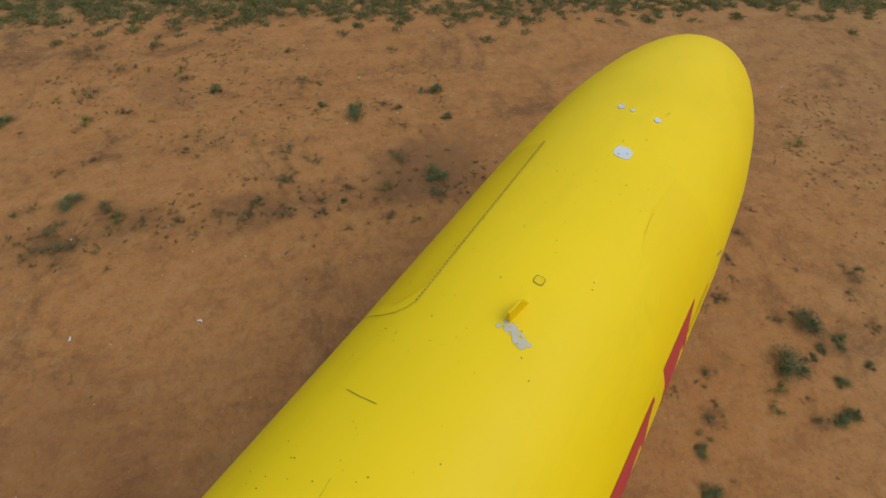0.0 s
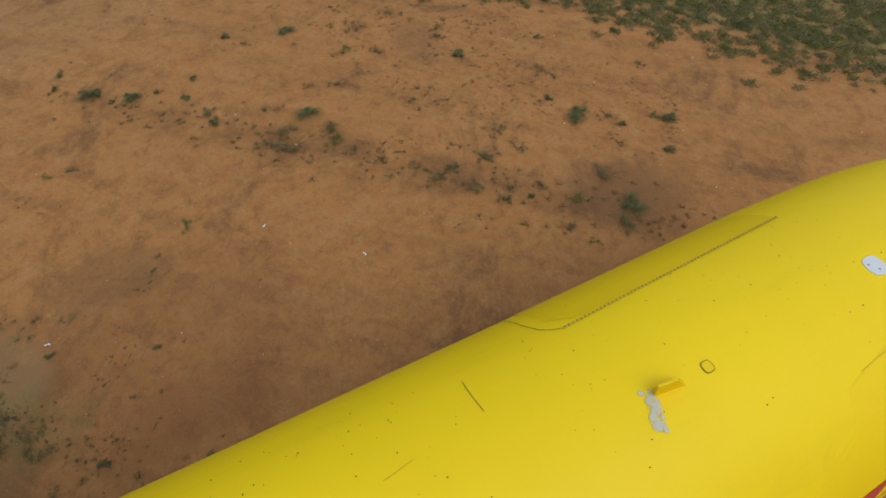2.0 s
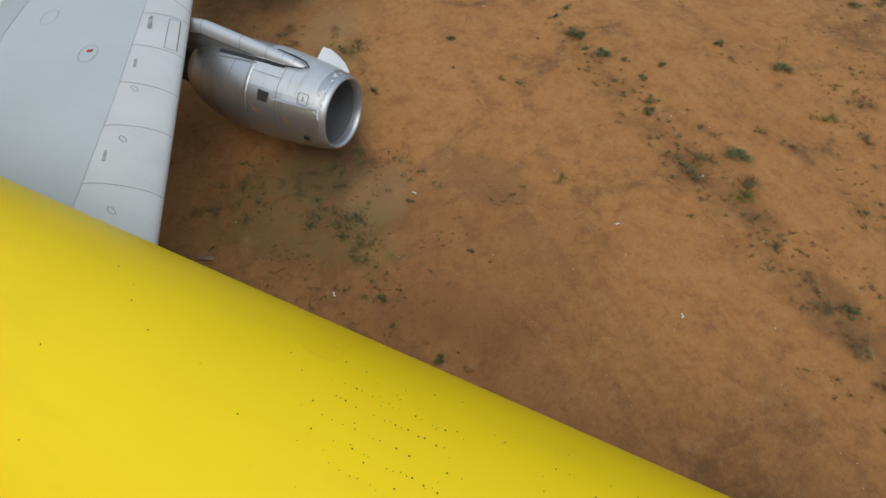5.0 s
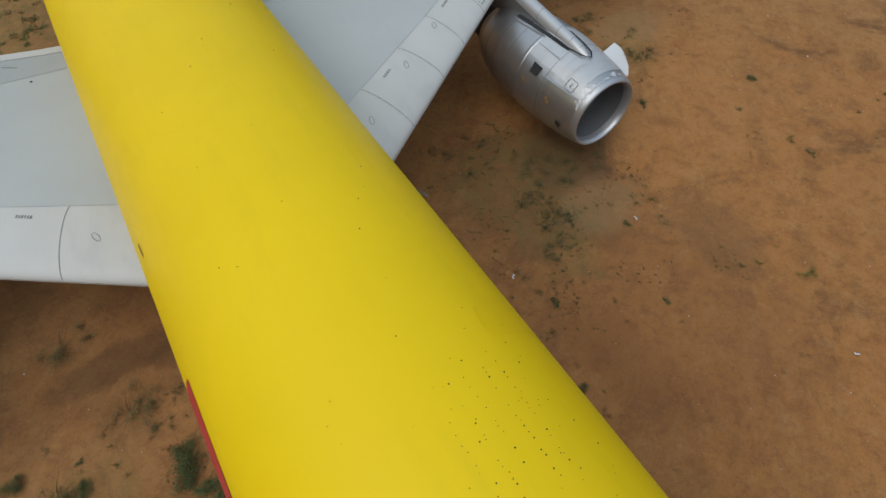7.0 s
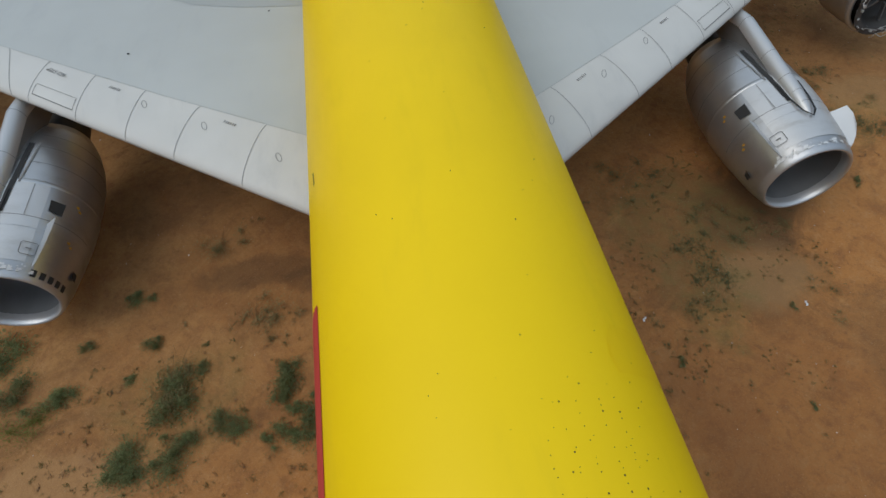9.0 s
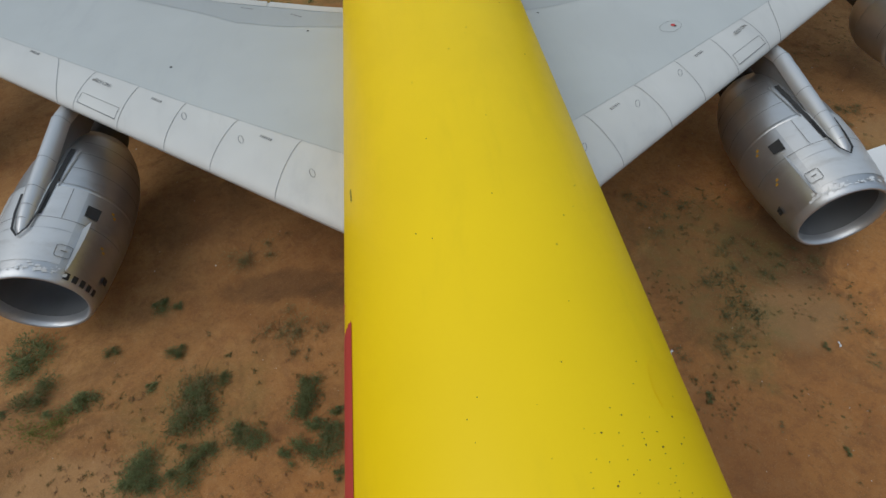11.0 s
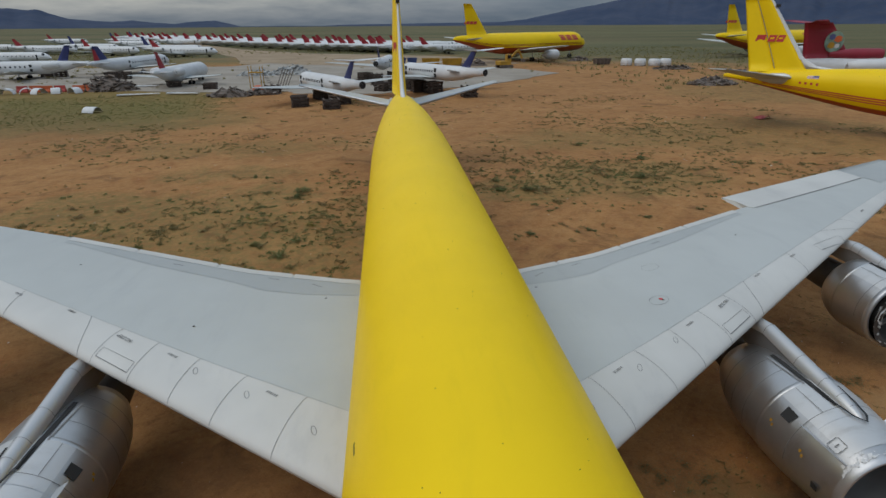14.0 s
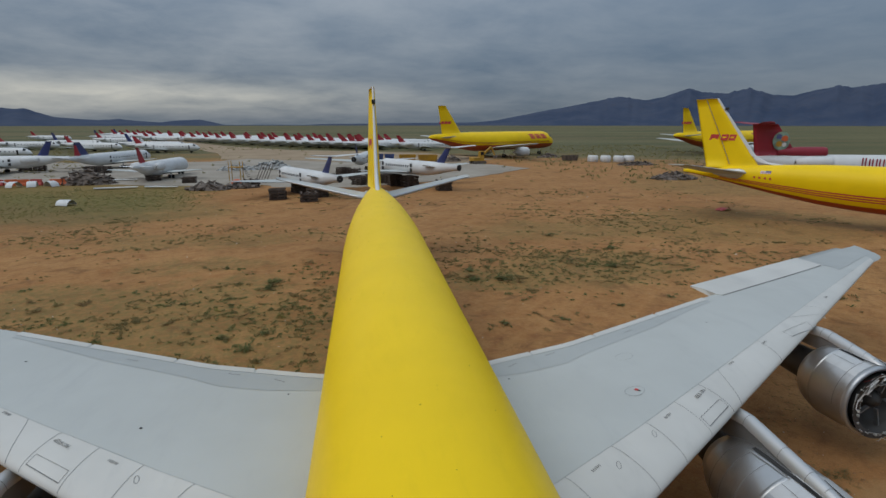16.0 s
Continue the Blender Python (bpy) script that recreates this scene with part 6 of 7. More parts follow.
dig = thing("excavator", "yellow tracked excavator parked on the apron", "excavator", "", pose(28.0, 149.0, 0.04, 0, 0, 20))
for s in (-1, 1):
    tr = [(-1.9, 0.4), (-1.6, 0.1), (1.6, 0.1), (1.9, 0.4), (1.6, 0.8), (-1.6, 0.8)]
    v = [(x, s * 1.1 - 0.28, z - 0.1) for x, z in tr] + [(x, s * 1.1 + 0.28, z - 0.1) for x, z in tr]
    part("track", data("track", v, [tuple(range(6)), tuple(range(11, 5, -1))] + [(i, i + 6, (i + 1) % 6 + 6, (i + 1) % 6) for i in range(6)], SCRAP), dig)
part("deck", data("deck", *box_geo(3.2, 2.4, 0.9, -0.3, 0, 1.2, 0.12), PLANT), dig)
cab = part("cab", data("cab", *box_geo(1.3, 1.0, 1.6, 0.7, -0.6, 2.4, 0.12), PLANT), dig)
part("cab_window", data("cab_window", *box_geo(1.0, 1.06, 0.8, 0.75, -0.6, 2.6), GLASS), cab)
part("boom", data("boom", *moved(box_geo(4.2, 0.35, 0.5, 2.1, 0, 0, 0.04), pose(1.0, 0.3, 1.6, 0, -38, 0)), PLANT), dig)
part("stick", data("stick", *moved(box_geo(2.8, 0.28, 0.4, 1.4, 0, 0, 0.04), pose(4.2, 0.3, 4.1, 0, 60, 0)), PLANT), dig)
part("bucket", data("bucket", *box_geo(0.9, 0.9, 0.8, 5.6, 0.3, 1.6, 0.2), SCRAP), dig)
stair = thing("work_stand", "yellow access stand with steps on concrete", "work stand", "", pose(-23.0, 111.5, 0.04, 0, 0, -10))
part("platform", data("platform", *box_geo(2.2, 1.4, 0.15, 0, 0, 2.6), PLANT), stair)
for x in (-1, 1):
    for y in (-0.6, 0.6):
        part("post", data("post", *box_geo(0.1, 0.1, 3.6, x, y, 1.8), PLANT), stair)
for k in range(9):
    part("step", data("step", *box_geo(0.3, 1.0, 0.05, 1.2 + k * 0.22, 0, 2.4 - k * 0.28), SCRAP), stair)
for k in range(5):
    q = thing("leaning_pole", "grey steel pole leaning beside scrap", "pole", "leaning poles", pose(-19.5 + k * 0.45, 109.0, 0, 0, 24, 0))
    part("shaft", data("shaft", *moved(lathe_geo([(0, 0.02), (0, 0.06), (3.6, 0.06), (3.6, 0.02)], 8), pose(0, 0, -0.02, 90, 0, 0)), SCRAP), q)
cone = thing("orange_float", "orange round plastic float on dirt", "float", "", pose(-21.8, 106.5, 0))
part("shell", data("shell", *moved(lathe_geo([(0, 0.02), (0, 0.7), (0.3, 0.95), (0.7, 0.85), (1.0, 0.4), (1.02, 0.02)], 18), pose(0, 0, 0, 90, 0, 0)), ORANGE, True), cone)
for x, y, ln, t in ((-39.5, 104.0, 6, 15), (-33, 104.5, 5, -8), (-45, 117, 7, 3)):
    p = thing("loose_panel", "white wing panel lying on the ground", "panel", "loose panels", pose(x, y, 0.12, 0, 0, t))
    part("skin", data("skin", *foil_geo(((-ln / 2, -0.5, 0.1), (-ln / 2, 0.6, 0.1)), ((ln / 2, -0.3, 0.1), (ln / 2, 0.5, 0.1)), 0.12, 0.07, 0, 3), WHITE, True), p)

# ---------------------------------------------------------------- plants and stones


def leaf_quads(rnd_, n, rad, h, size, up_bias):
    """Leaves gathered round several uneven centres, thinning outwards."""
    geos_v, geos_f = [], []
    cores = [(rnd_.gauss(0, 0.3) * rad, rnd_.gauss(0, 0.3) * rad, rnd_.uniform(0.22, 0.6) * rad, rnd_.uniform(0.4, 1.0) * h) for _ in range(7)]
    for i in range(n):
        cx, cy, cr, ch = rnd_.choice(cores)
        a, d = rnd_.uniform(0, 2 * math.pi), abs(rnd_.gauss(0, 0.55))
        z = ch * max(0.05, 1 - d * d) * rnd_.uniform(0.1, 1.0) + 0.02
        c = Vector((cx + cr * d * math.cos(a), cy + cr * d * math.sin(a), z))
        t = Vector((math.cos(a) * d + rnd_.uniform(-0.7, 0.7), math.sin(a) * d + rnd_.uniform(-0.7, 0.7), up_bias * rnd_.uniform(0.2, 1.2))).normalized() * size * rnd_.uniform(0.5, 1.7)
        w = t.cross(Vector((rnd_.uniform(-0.6, 0.6), rnd_.uniform(-0.6, 0.6), 1.0))).normalized() * size * rnd_.uniform(0.14, 0.3)
        o = len(geos_v)
        geos_v += [tuple(c - w), tuple(c + w), tuple(c + w * 0.7 + t), tuple(c - w * 0.4 + t * 1.1)]
        geos_f.append((o, o + 1, o + 2, o + 3))
    return geos_v, geos_f


def twigs(rnd_, n, rad, h):
    out = []
    for i in range(n):
        a = rnd_.uniform(0, 2 * math.pi)
        e = (rad * rnd_.uniform(0.4, 1) * math.cos(a), rad * rnd_.uniform(0.4, 1) * math.sin(a), h * rnd_.uniform(0.5, 1))
        out.append(ribbon([(0, 0, -0.05), (e[0] * 0.4, e[1] * 0.4, e[2] * 0.6), e], [(math.sin(a), -math.cos(a), 0.3)] * 3, 0.006))
    return join(out)


rnd = random.Random(21)
CROWNS = [data("crown", *leaf_quads(rnd, 1900, 0.52, 0.32, 0.026, 0.45), m_) for m_ in (LEAF, LEAF, LEAF, LEAF, LEAF)]
CROWNS += [data("crown", *leaf_quads(rnd, 900, 0.58, 0.19, 0.025, 0.35), GREY_LEAF) for _ in range(3)]
CROWNS += [data("crown", *leaf_quads(rnd, 1100, 0.52, 0.23, 0.025, 0.6), m_) for m_ in (FRESH, GRASS)]
CROWNS += [data("crown", *leaf_quads(rnd, 900, 0.7, 0.06, 0.02, 0.12), m_) for m_ in (MAT_LEAF, MAT_LEAF, CREEP)]
STEMS = [data("twig_frame", *twigs(rnd, 26, 0.46, 0.2), DRY) for _ in range(2)]


def shrub(x, y, size, kind):
    lab = {0: "low dark green desert shrub on bare soil", 1: "dry grey-green shrub on bare soil", 2: "pale tuft of desert grass on soil", 3: "low mat of creeping weed on damp soil"}[kind]
    s_ = thing("shrub", lab, "shrub", "desert shrubs", pose(x, y, height(x, y) - 0.02, 0, 0, rnd.uniform(0, 360)))
    s_.scale = (size * rnd.uniform(0.85, 1.3), size * rnd.uniform(0.75, 1.05), size * rnd.uniform(0.7, 1.0))
    part("crown", CROWNS[(rnd.randrange(5), 5 + rnd.randrange(3), 8 + rnd.randrange(2), 10 + rnd.randrange(3))[kind]], s_)
    if kind < 2:
        part("twig_frame", STEMS[rnd.randrange(2)], s_)


# x, y and breadth of the plants that stand apart: green, grey, pale tufts, low mats
NOSE_GREEN = ((13.7, 5.1, 0.53), (17.7, 10, 0.58), (10.3, 3.6, 0.39), (9.2, 3.2, 0.86), (8.2, 2.2, 0.39), (7.7, 0.9, 0.7), (6.7, 1.7, 0.47), (6.9, 6.5, 0.29), (8.8, 7.9, 0.33), (12.9, 10.8, 0.66), (5.4, 4.2, 0.83), (-5.5, 0.7, 0.28), (-4.3, 3.1, 0.2), (-4.7, 3.3, 0.73), (-5.4, 3.3, 0.46), (-5.1, 3.8, 0.32), (-5, 4.1, 0.29), (-4.6, 4.7, 0.84), (-5.6, 4.4, 0.44), (-6.1, 3.6, 0.33), (-5.7, 5.2, 0.54), (-6, 5.1, 0.43), (-3.5, 7.6, 0.4), (-3.9, 8.3, 0.52))
NOSE_GREY_NEAR = ((19.1, 6, 1.02), (17.4, 6.3, 0.6), (17.1, 5.8, 0.36), (15, 5.4, 0.56), (16.8, 7.8, 0.8), (11.6, 2.9, 0.84), (8.7, 2.4, 0.58), (10.5, -0.5, 0.45), (15.1, 3.4, 0.35), (7.6, 2.9, 0.37), (7.8, 3.6, 0.22), (6.8, 2.8, 0.22), (9.5, 6, 0.71), (8.7, 5.8, 0.44), (6.6, 4, 0.78), (8.9, 6.8, 0.6), (9.7, 7.4, 0.26), (13.6, 11.5, 0.39), (13.9, 9.5, 0.5), (14.2, 10.4, 0.36), (12, 10.6, 0.91), (12.5, 11.4, 0.46), (10.1, 9.6, 0.42), (9.2, 8.7, 0.66), (8.7, 8.3, 0.82), (7.9, 7.9, 0.72), (7.2, 7.1, 0.4), (-2.7, 0.1, 0.37), (-2.5, 1.3, 0.44), (-2.8, 1.6, 0.31))
NOSE_GREY_FAR = ((-2.5, 2.4, 0.42), (-2.9, 2.9, 0.29), (-2.7, 3.7, 0.47), (-2.8, 3.8, 0.39), (-2.5, 4.1, 0.31), (-5.2, 1, 0.64), (-5.4, 1.7, 0.35), (-4.1, 3.4, 0.48), (-4.9, 4.4, 0.47), (-6.1, 2.5, 0.38), (-5.1, 5.2, 0.3), (-5.4, 5.7, 0.45), (-3.1, 5.9, 0.5), (-2.7, 6.7, 0.27), (-3.4, 6.5, 0.35), (-3.5, 6.9, 0.55), (-3.8, 6.8, 0.21), (-2.5, 6.8, 0.27), (-4.3, 7.8, 0.2), (-4, 8.1, 0.16))
NOSE_TUFT = ((16.5, 5.6, 0.35), (15.6, 5, 0.57), (17.6, 4.5, 0.74), (17.4, 8.4, 0.42), (15.7, 8.6, 0.61), (13.5, 1.9, 0.46), (8.7, 6.8, 0.51), (6.3, 5.4, 0.49), (11.4, 10.5, 0.62), (4.8, 5.9, 0.38), (4.9, 4.7, 0.72), (-4.5, 5.3, 0.52), (-4.6, 5.8, 0.44), (-3.1, -3.7, 0.55))
NOSE_MAT = ((12, 7.3, 0.86),)
STARBOARD_GREEN = ((14.6, 20.4, 0.38), (16.6, 16.6, 0.76), (16.1, 16.1, 0.32), (16, 15.5, 0.63), (16, 14.8, 0.31), (17.4, 17.6, 0.41), (18.2, 17.5, 0.35), (16.3, 13.6, 0.32), (15.3, 14, 0.36), (13.8, 13.5, 0.47), (18.2, 12.1, 0.41), (8.6, 7.9, 0.22), (11.1, 21.4, 0.37), (6.7, 16.3, 0.21), (3.8, 15.8, 0.31), (4.6, 17.6, 0.26), (7.5, 18.4, 0.22))
STARBOARD_GREY = ((14.8, 14.8, 0.4), (17.5, 11.7, 0.4), (15.2, 7.4, 0.63), (11.7, 11.6, 1.04), (12.3, 11.8, 0.89), (11.3, 12.3, 0.34), (9.1, 5.8, 0.35), (11.1, 2.7, 0.41), (7.2, 6.1, 0.4), (5.6, 6.2, 0.53), (7.4, 6.9, 0.31), (5.7, 17, 0.27))
STARBOARD_TUFT = ((13.2, 19.7, 0.23), (13.4, 18.1, 0.42), (13.4, 17.5, 0.38), (14.3, 13.6, 0.67), (13.7, 12, 0.38), (9.5, 7.3, 0.25), (6.7, 6, 0.28), (6.1, 7.2, 0.3), (10, 15.1, 0.48), (9.3, 15.9, 0.23))
STARBOARD_MAT = ((9.3, 16.1, 0.31), (10, 16.2, 0.4), (12.7, 23.2, 1.24), (13.3, 24.2, 0.65), (12.6, 25.8, 0.88), (5.7, 22.6, 1.13), (6.6, 21.8, 0.48), (6.5, 21.1, 0.47), (8.3, 18, 0.46))
WING_GREEN = ((-9.4, 20.2, 0.93), (-8.8, 19.3, 0.67), (-9.3, 19, 0.22), (-7.8, 18.9, 0.63), (-7.5, 20.2, 0.29), (-6.5, 19.3, 0.24), (-6.1, 20, 0.41), (-6.7, 21.3, 0.37), (-6.3, 21.2, 0.26), (-5.5, 18.6, 0.9), (-5, 19.3, 0.32), (-4.5, 18.1, 0.55), (-4.3, 17.9, 0.36), (-6.3, 17.6, 0.64), (-6.4, 17.4, 0.64), (-5.5, 17.5, 0.62), (-5.3, 17.7, 0.5), (-3.3, 18.8, 0.61), (-3.4, 18.5, 0.54), (-3.1, 18.2, 0.48), (-3.6, 17.6, 0.36), (-3.3, 17.6, 0.47), (-2.8, 17.8, 0.59), (-2.7, 18.4, 0.3), (-2.7, 17.1, 0.29), (-5, 19.8, 0.16))
WING_GREY = ((-5.6, 20.4, 0.21), (-5.6, 19, 0.91), (-5.5, 19.4, 0.66), (-4, 20.2, 0.72), (-3.6, 20.2, 0.32), (-3.6, 19.7, 0.32), (-4.9, 22.4, 0.66), (-3.1, 20.1, 0.26), (12, 25, 0.53))
WING_TUFT = ((-8.4, 18.7, 0.71),)
WING_MAT = ((5, 23.1, 0.63), (6.8, 22.5, 0.33), (6.8, 21.4, 0.47), (7.1, 20.7, 1.09), (7.9, 20.6, 0.8), (8.4, 20.4, 0.65), (6.1, 20.2, 1.03), (5.3, 20, 0.5), (6.1, 19.4, 1.15), (6, 18.9, 0.56), (4.9, 19.7, 0.28), (5.4, 18.7, 0.68), (5.8, 18.7, 0.42), (4.5, 18.6, 0.53), (4.6, 17.9, 0.52), (5.9, 17.8, 0.34), (6.1, 17.1, 0.2), (7.6, 19.1, 0.3), (8.7, 19.4, 0.32), (8.6, 18.8, 0.63))
AFT_GREEN = ((-6.7, 48.1, 2.3), (-7.2, 47, 1.49), (-10.5, 44.5, 0.71), (-11.3, 44.4, 0.72), (-8.5, 43.9, 0.86), (-13.6, 44, 0.58), (6.1, 46.9, 1.49), (8, 46.6, 2.25), (6.2, 49, 1.38), (19, 54.1, 1.71), (16.8, 48.9, 1.93), (6.3, 38.5, 0.44), (8.6, 39, 0.61), (9.5, 39, 0.61), (13.3, 40.7, 0.85), (16.9, 41.7, 0.73), (15.6, 59.6, 1.58), (11.4, 56.9, 1.07), (-7.9, 38.9, 1.18), (-6.5, 37.4, 1.25), (-5.9, 39.3, 1.18))
AFT_GREY = ((-7.5, 42, 1.3), (-15.3, 49.4, 0.84), (8.9, 45.8, 1.48), (4.5, 56.2, 0.93), (14.4, 51, 2.19), (14.2, 49.3, 1.69), (10.7, 39.3, 0.63), (27.6, 56.1, 1.1), (15.4, 64, 1.42), (-9.7, 39.9, 1.24), (-10.9, 41.2, 1.31), (-4.1, 47.7, 1.13), (-5.2, 53, 1.72), (-16.7, 45.1, 1.94), (-19, 44.5, 1.57))
for spots, kind in ((NOSE_GREEN, 0), (NOSE_GREY_NEAR, 1), (NOSE_GREY_FAR, 1), (NOSE_TUFT, 2), (NOSE_MAT, 3), (STARBOARD_GREEN, 0), (STARBOARD_GREY, 1), (STARBOARD_TUFT, 2), (STARBOARD_MAT, 3), (WING_GREEN, 0), (WING_GREY, 1), (WING_TUFT, 2), (WING_MAT, 3), (AFT_GREEN, 0), (AFT_GREY, 1)):
    for x, y, sz in spots:
        shrub(x, y, sz * (0.8 if y > 30 else 1.75 if x < -2.2 and y > 16 else 1.35), kind)
AFT_SIDE = ((5.9, 47.5, 1.3), (7.2, 47.2, 1.0), (9.1, 46.4, 1.2), (-6.6, 47.4, 1.0), (-7.4, 46.6, 0.8), (-10.8, 52.1, 0.9), (-11.0, 44.3, 0.8), (-5.4, 41.6, 0.9), (-7.6, 38.8, 1.0), (-5.8, 36.1, 1.0), (-18.3, 45.3, 1.2), (14.1, 50.1, 1.0), (15.9, 47.5, 0.9), (12.2, 57.1, 0.9), (6.1, 38.9, 0.8), (9.3, 39.2, 0.7), (13.2, 40.8, 0.8), (-20.2, 46.0, 1.1), (-9.0, 43.0, 0.7), (-4.2, 44.0, 0.8), (19.6, 70.0, 0.9))
for x, y, sz in AFT_SIDE:
    shrub(x, y, sz, rnd.choice((0, 1, 2)))
for i in range(70):
    u, w = rnd.random(), rnd.random()
    x, y = 9.0 + 16 * u + 5 * w, -5.6 + 12.6 * u - 4.6 * w
    shrub(x, y, rnd.uniform(0.5, 1.3), rnd.choice((0, 1, 1, 2)))


def clumps(name, label, mat, spots, blades, seed, wide_, tall=1.0):
    """One sheet of grass: upright blades in clumps at the spots (x, y, size)."""
    r_ = random.Random(seed)
    v, f = [], []
    for x, y, sz in spots:
        z = height(x, y) + 0.004
        for b in range(blades):
            a, d = r_.uniform(0, 6.28), r_.random() * 0.5 * sz
            px, py = x + d * math.cos(a), y + d * math.sin(a)
            ln, lean, a2 = tall * sz * r_.uniform(0.25, 0.6), r_.uniform(0.1, 0.5) * sz, r_.uniform(0, 6.28)
            wx, wy = math.cos(a2 + 1.57) * wide_ * sz, math.sin(a2 + 1.57) * wide_ * sz
            o = len(v)
            v += [(px - wx, py - wy, z), (px + wx, py + wy, z), (px + wx * 0.6 + lean * 0.4 * math.cos(a2), py + wy * 0.6 + lean * 0.4 * math.sin(a2), z + ln * 0.7), (px + lean * math.cos(a2), py + lean * math.sin(a2), z + ln)]
            f.append((o, o + 1, o + 2, o + 3))
    ob = part(name, data(name, v, f, mat))
    return tagged(ob, label, "grass", "", "stuff")


def scatter(n, xr, yr, size, keep, seed):
    r_ = random.Random(seed)
    out = []
    while len(out) < n:
        x, y = r_.uniform(*xr), r_.uniform(*yr)
        if keep(x, y) > r_.random():
            out.append((x, y, r_.uniform(*size)))
    return out


def patchy(x, y):
    k = noise.fractal((x * 0.09, y * 0.09, 2.0), 1.0, 2.0, 4)
    return max(0.02, min(1.0, (k - 0.1) * 2.2)) * (0.15 if abs(x) < 2.2 and y < 58 else 1)


def field(x, y):
    k = noise.fractal((x * 0.06, y * 0.07, 8.0), 1.0, 2.0, 5)
    near = max(math.exp(-((x + 9) / 9) ** 2 - ((y - 43) / 8) ** 2), 0.8 * math.exp(-((x - 12) / 8) ** 2 - ((y - 49) / 5) ** 2), 0.6 * math.exp(-((x - 30) / 14) ** 2 - ((y - 62) / 7) ** 2))
    return max(0.04, min(1.0, k * 0.9 + near * 1.2 - 0.12))


strip = []
r_ = random.Random(5)
for i in range(5200):
    u, w = r_.random(), r_.random()
    x, y = -6.6 + 31 * u + 6.1 * w + r_.gauss(0, 0.7), -17.4 + 25.0 * u - 5.6 * w + r_.gauss(0, 0.7)
    strip.append((x, y, r_.uniform(0.2, 0.6)))


def bunched(n, xr, yr, size, keep, seed, kids, spread):
    """Spots in loose bunches of uneven size, drawn out along the wind."""
    r_ = random.Random(seed + 100)
    out = []
    for x, y, _ in scatter(n, xr, yr, size, keep, seed):
        w = spread * r_.uniform(0.3, 1.6)
        for k in range(r_.randint(1, kids)):
            out.append((x + r_.gauss(0, w), y + r_.gauss(0, w * 0.55), r_.uniform(*size)))
    return out


clumps("grass_strip", "dense mixed grass along the edge of the dirt", GRASS, strip, 30, 1, 0.03, 0.5)
clumps("fresh_grass_strip", "brighter green grass among dry stalks", FRESH, [(x, y, s * 1.1) for x, y, s in strip[::3]], 26, 2, 0.024, 0.5)
clumps("near_weeds", "small scattered weeds on bare soil", CREEP, bunched(700, (-14, 26), (-14, 32), (0.04, 0.16), patchy, 3, 8, 0.5), 14, 3, 0.03, 0.45)
clumps("dry_weeds", "dry brown stubble scattered on soil", DRY, bunched(380, (-14, 26), (-14, 32), (0.05, 0.18), patchy, 4, 7, 0.45), 14, 4, 0.025, 0.45)
clumps("engine_side_weeds", "creeping weeds on damp soil below engines", CREEP, scatter(420, (4.0, 9.0), (15.5, 23.5), (0.03, 0.11), lambda x, y: max(0, noise.noise((x * 0.9, y * 0.9, 4)) * 1.6), 14), 22, 14, 0.04, 0.45)
clumps("port_weeds", "creeping weeds on soil beside the fuselage", CREEP, scatter(110, (-10, -2.5), (16, 23), (0.05, 0.18), patchy, 15), 20, 15, 0.035, 0.45)
clumps("line_weeds", "weeds along the damp line in the soil", CREEP, [(x, 0.74 / 0.67 * x - 1.34 + q, s_) for x, q, s_ in [(rnd.uniform(4, 17.5), rnd.gauss(0, 0.75), rnd.uniform(0.05, 0.24)) for _ in range(260)]], 20, 16, 0.035, 0.45)
clumps("field_grass", "patchy olive grass across the dirt", GRASS, bunched(520, (-46, 48), (30, 96), (0.12, 0.42), field, 5, 14, 0.9), 16, 5, 0.035, 0.5)
clumps("field_shrubs", "grey-green weeds in patches across the dirt", GREY_LEAF, bunched(190, (-46, 48), (30, 96), (0.2, 0.55), field, 6, 9, 0.8), 18, 6, 0.04, 0.6)
clumps("field_weeds", "small green weeds in patches across the dirt", LEAF, bunched(280, (-46, 48), (30, 90), (0.15, 0.45), field, 36, 5, 0.6), 18, 36, 0.035, 0.6)
def thicket(x, y):
    return 1.0 if noise.noise((x * 0.22, y * 0.3, 5.5)) > 0.02 else 0.1


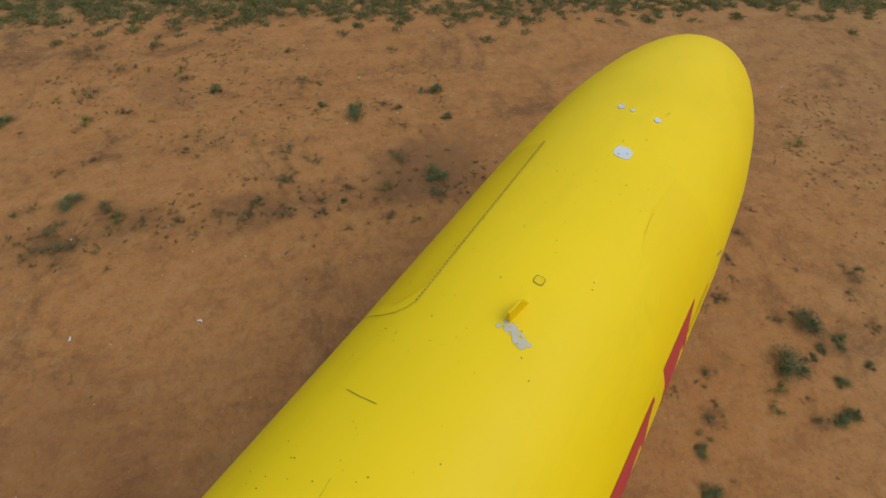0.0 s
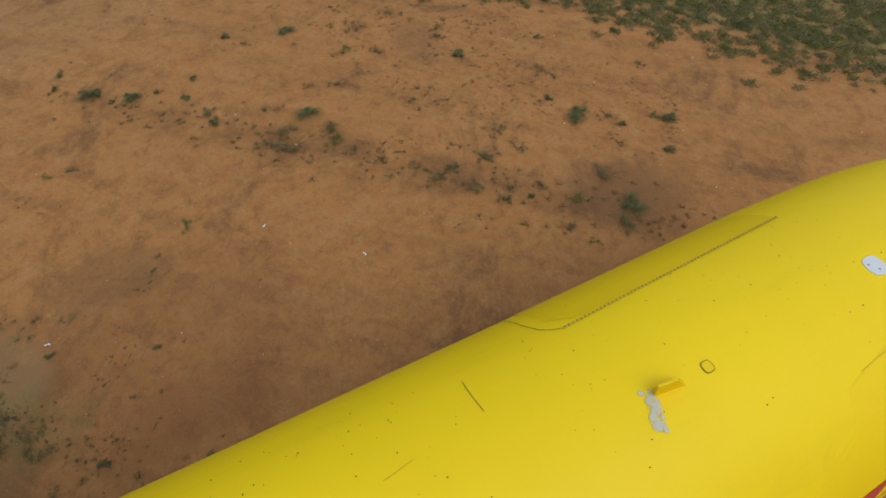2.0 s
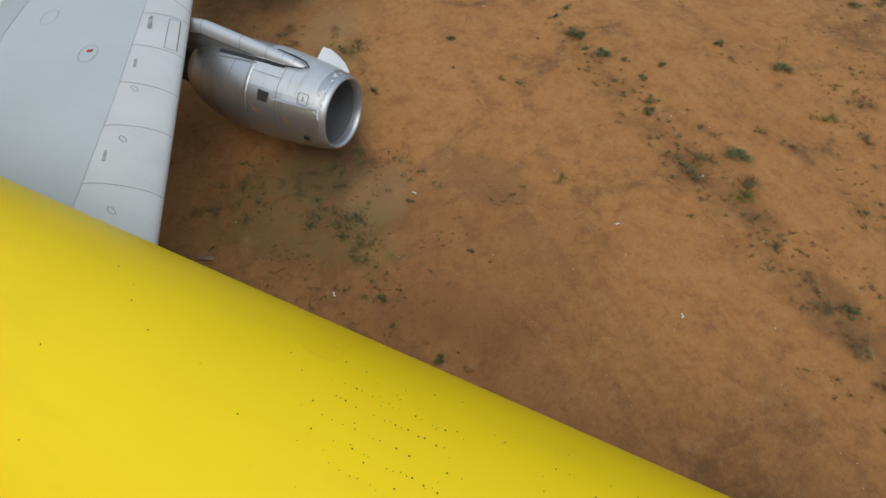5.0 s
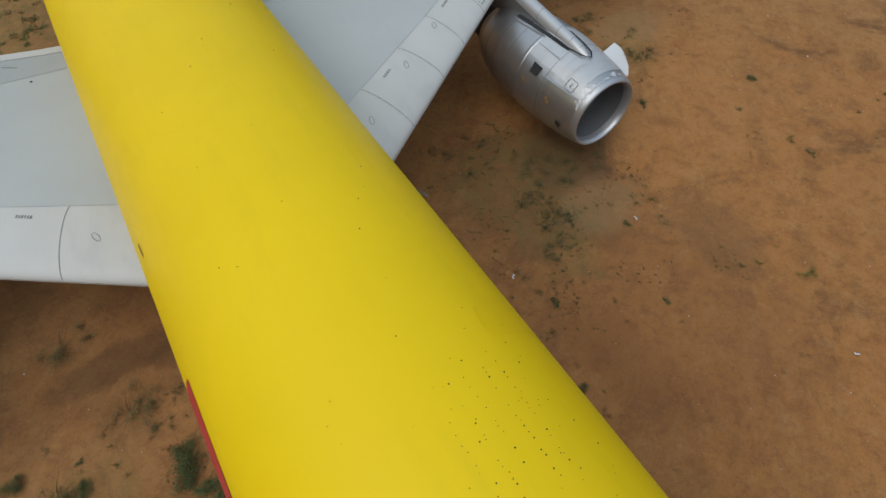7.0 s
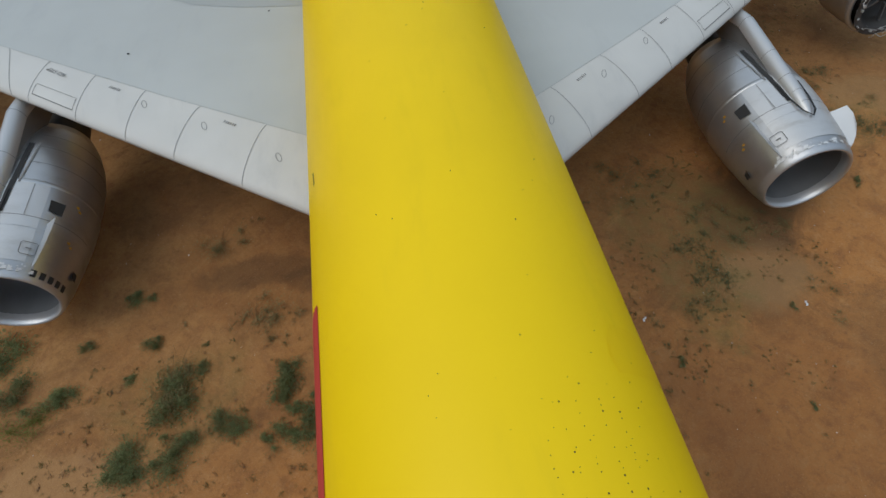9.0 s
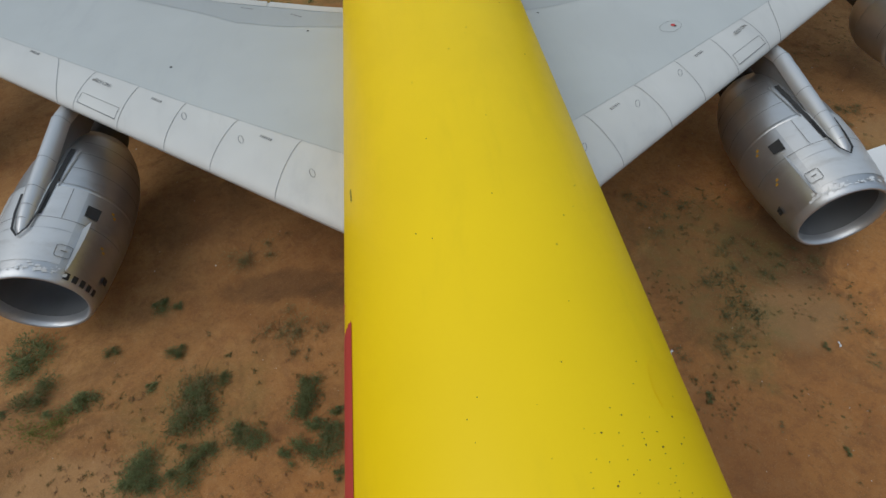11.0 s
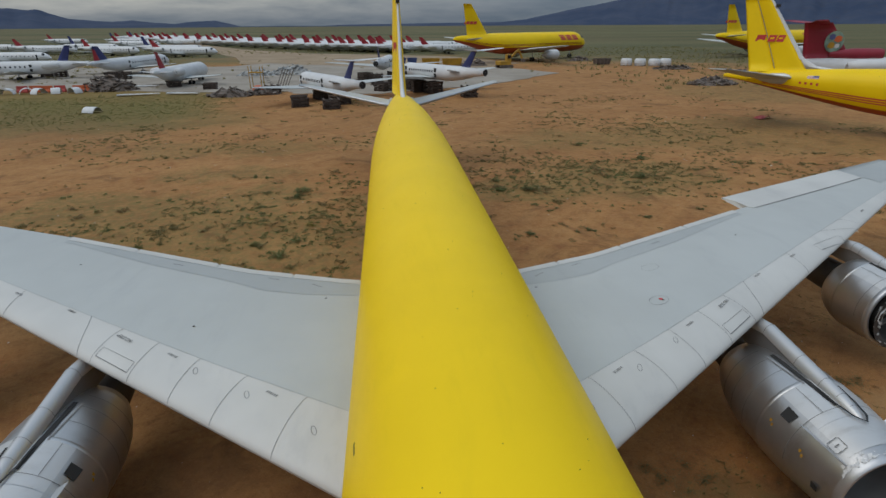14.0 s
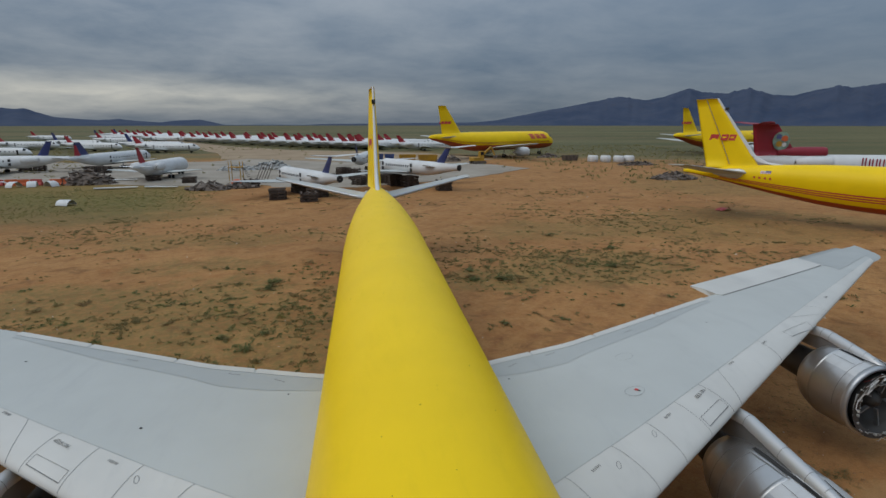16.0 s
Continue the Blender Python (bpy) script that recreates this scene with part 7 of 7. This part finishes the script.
clumps("aft_weeds", "thicker green weeds in patches behind the wing", LEAF, bunched(80, (-22, -2.6), (33, 52), (0.14, 0.4), thicket, 41, 12, 0.9) + bunched(46, (5, 20), (42, 55), (0.14, 0.4), thicket, 42, 10, 0.9), 18, 41, 0.04, 0.6)
clumps("meadow", "greener grass in front of the apron", LOW_GRASS, scatter(6500, (-80, -22), (62, 103), (0.12, 0.32), lambda x, y: 1.0 if y > 62 + (x + 80) * 0.35 and y < 103 else 0.06, 7), 9, 7, 0.06, 0.6)
clumps("far_scrub", "scrub between the aircraft and the plain", GRASS, scatter(2600, (-130, 130), (100, 260), (0.4, 1.2), lambda x, y: 0.05 if -65 < x < 40 and 100 < y < 232 else 0.8, 8), 8, 8, 0.08)


def stones(n, xr, yr, size, seed):
    r_ = random.Random(seed)
    v, f = [], []
    for i in range(n):
        x, y, s_ = r_.uniform(*xr), r_.uniform(*yr), r_.uniform(*size) * (2.2 if r_.random() < 0.05 else 1)
        z, o, a = height(x, y), len(v), r_.uniform(0, 3)
        for k in range(5):
            q = s_ * r_.uniform(0.7, 1.2)
            v.append((x + q * math.cos(a + k * 1.257), y + q * math.sin(a + k * 1.257), z - 0.01))
        v.append((x, y, z + s_ * r_.uniform(0.4, 0.9)))
        f += [(o + k, o + (k + 1) % 5, o + 5) for k in range(5)]
    return tagged(part("stones", data("stones", v, f, STONE)), "pale small stones and litter on soil", "stones", "", "stuff")


stones(3600, (-14, 26), (-14, 32), (0.006, 0.022), 1)
stones(700, (-40, 45), (30, 95), (0.02, 0.06), 2)
for x, y, t in ((7.08, 11.32, 20), (7.8, 18.4, 80), (9.1, 13.29, 130), (-9.6, 17.6, 10), (4.24, 18.67, 50), (13.25, -2.53, 60)):
    b = thing("litter_scrap", "crumpled pale scrap of litter on soil", "litter", "litter", pose(x, y, height(x, y) + 0.02, 0, 0, t))
    v = [(0.024 * i - 0.06, 0.02 * j - 0.02 + 0.015 * math.sin(i * 1.7 + x), 0.02 * noise.noise((i * 0.9 + x, j * 1.3, 1)) + 0.02) for j in range(3) for i in range(6)]
    part("sheet", data("sheet", v, [(j * 6 + i, j * 6 + i + 1, j * 6 + i + 7, j * 6 + i + 6) for j in range(2) for i in range(5)], WHITE), b)
plank = thing("plank", "short weathered plank lying on soil", "plank", "", pose(3.84, 22.03, height(3.84, 22.03) + 0.02, 0, 0, 20))
part("board", data("board", *box_geo(0.12, 0.36, 0.04, 0, 0, 0, 0.01), BOARD), plank)
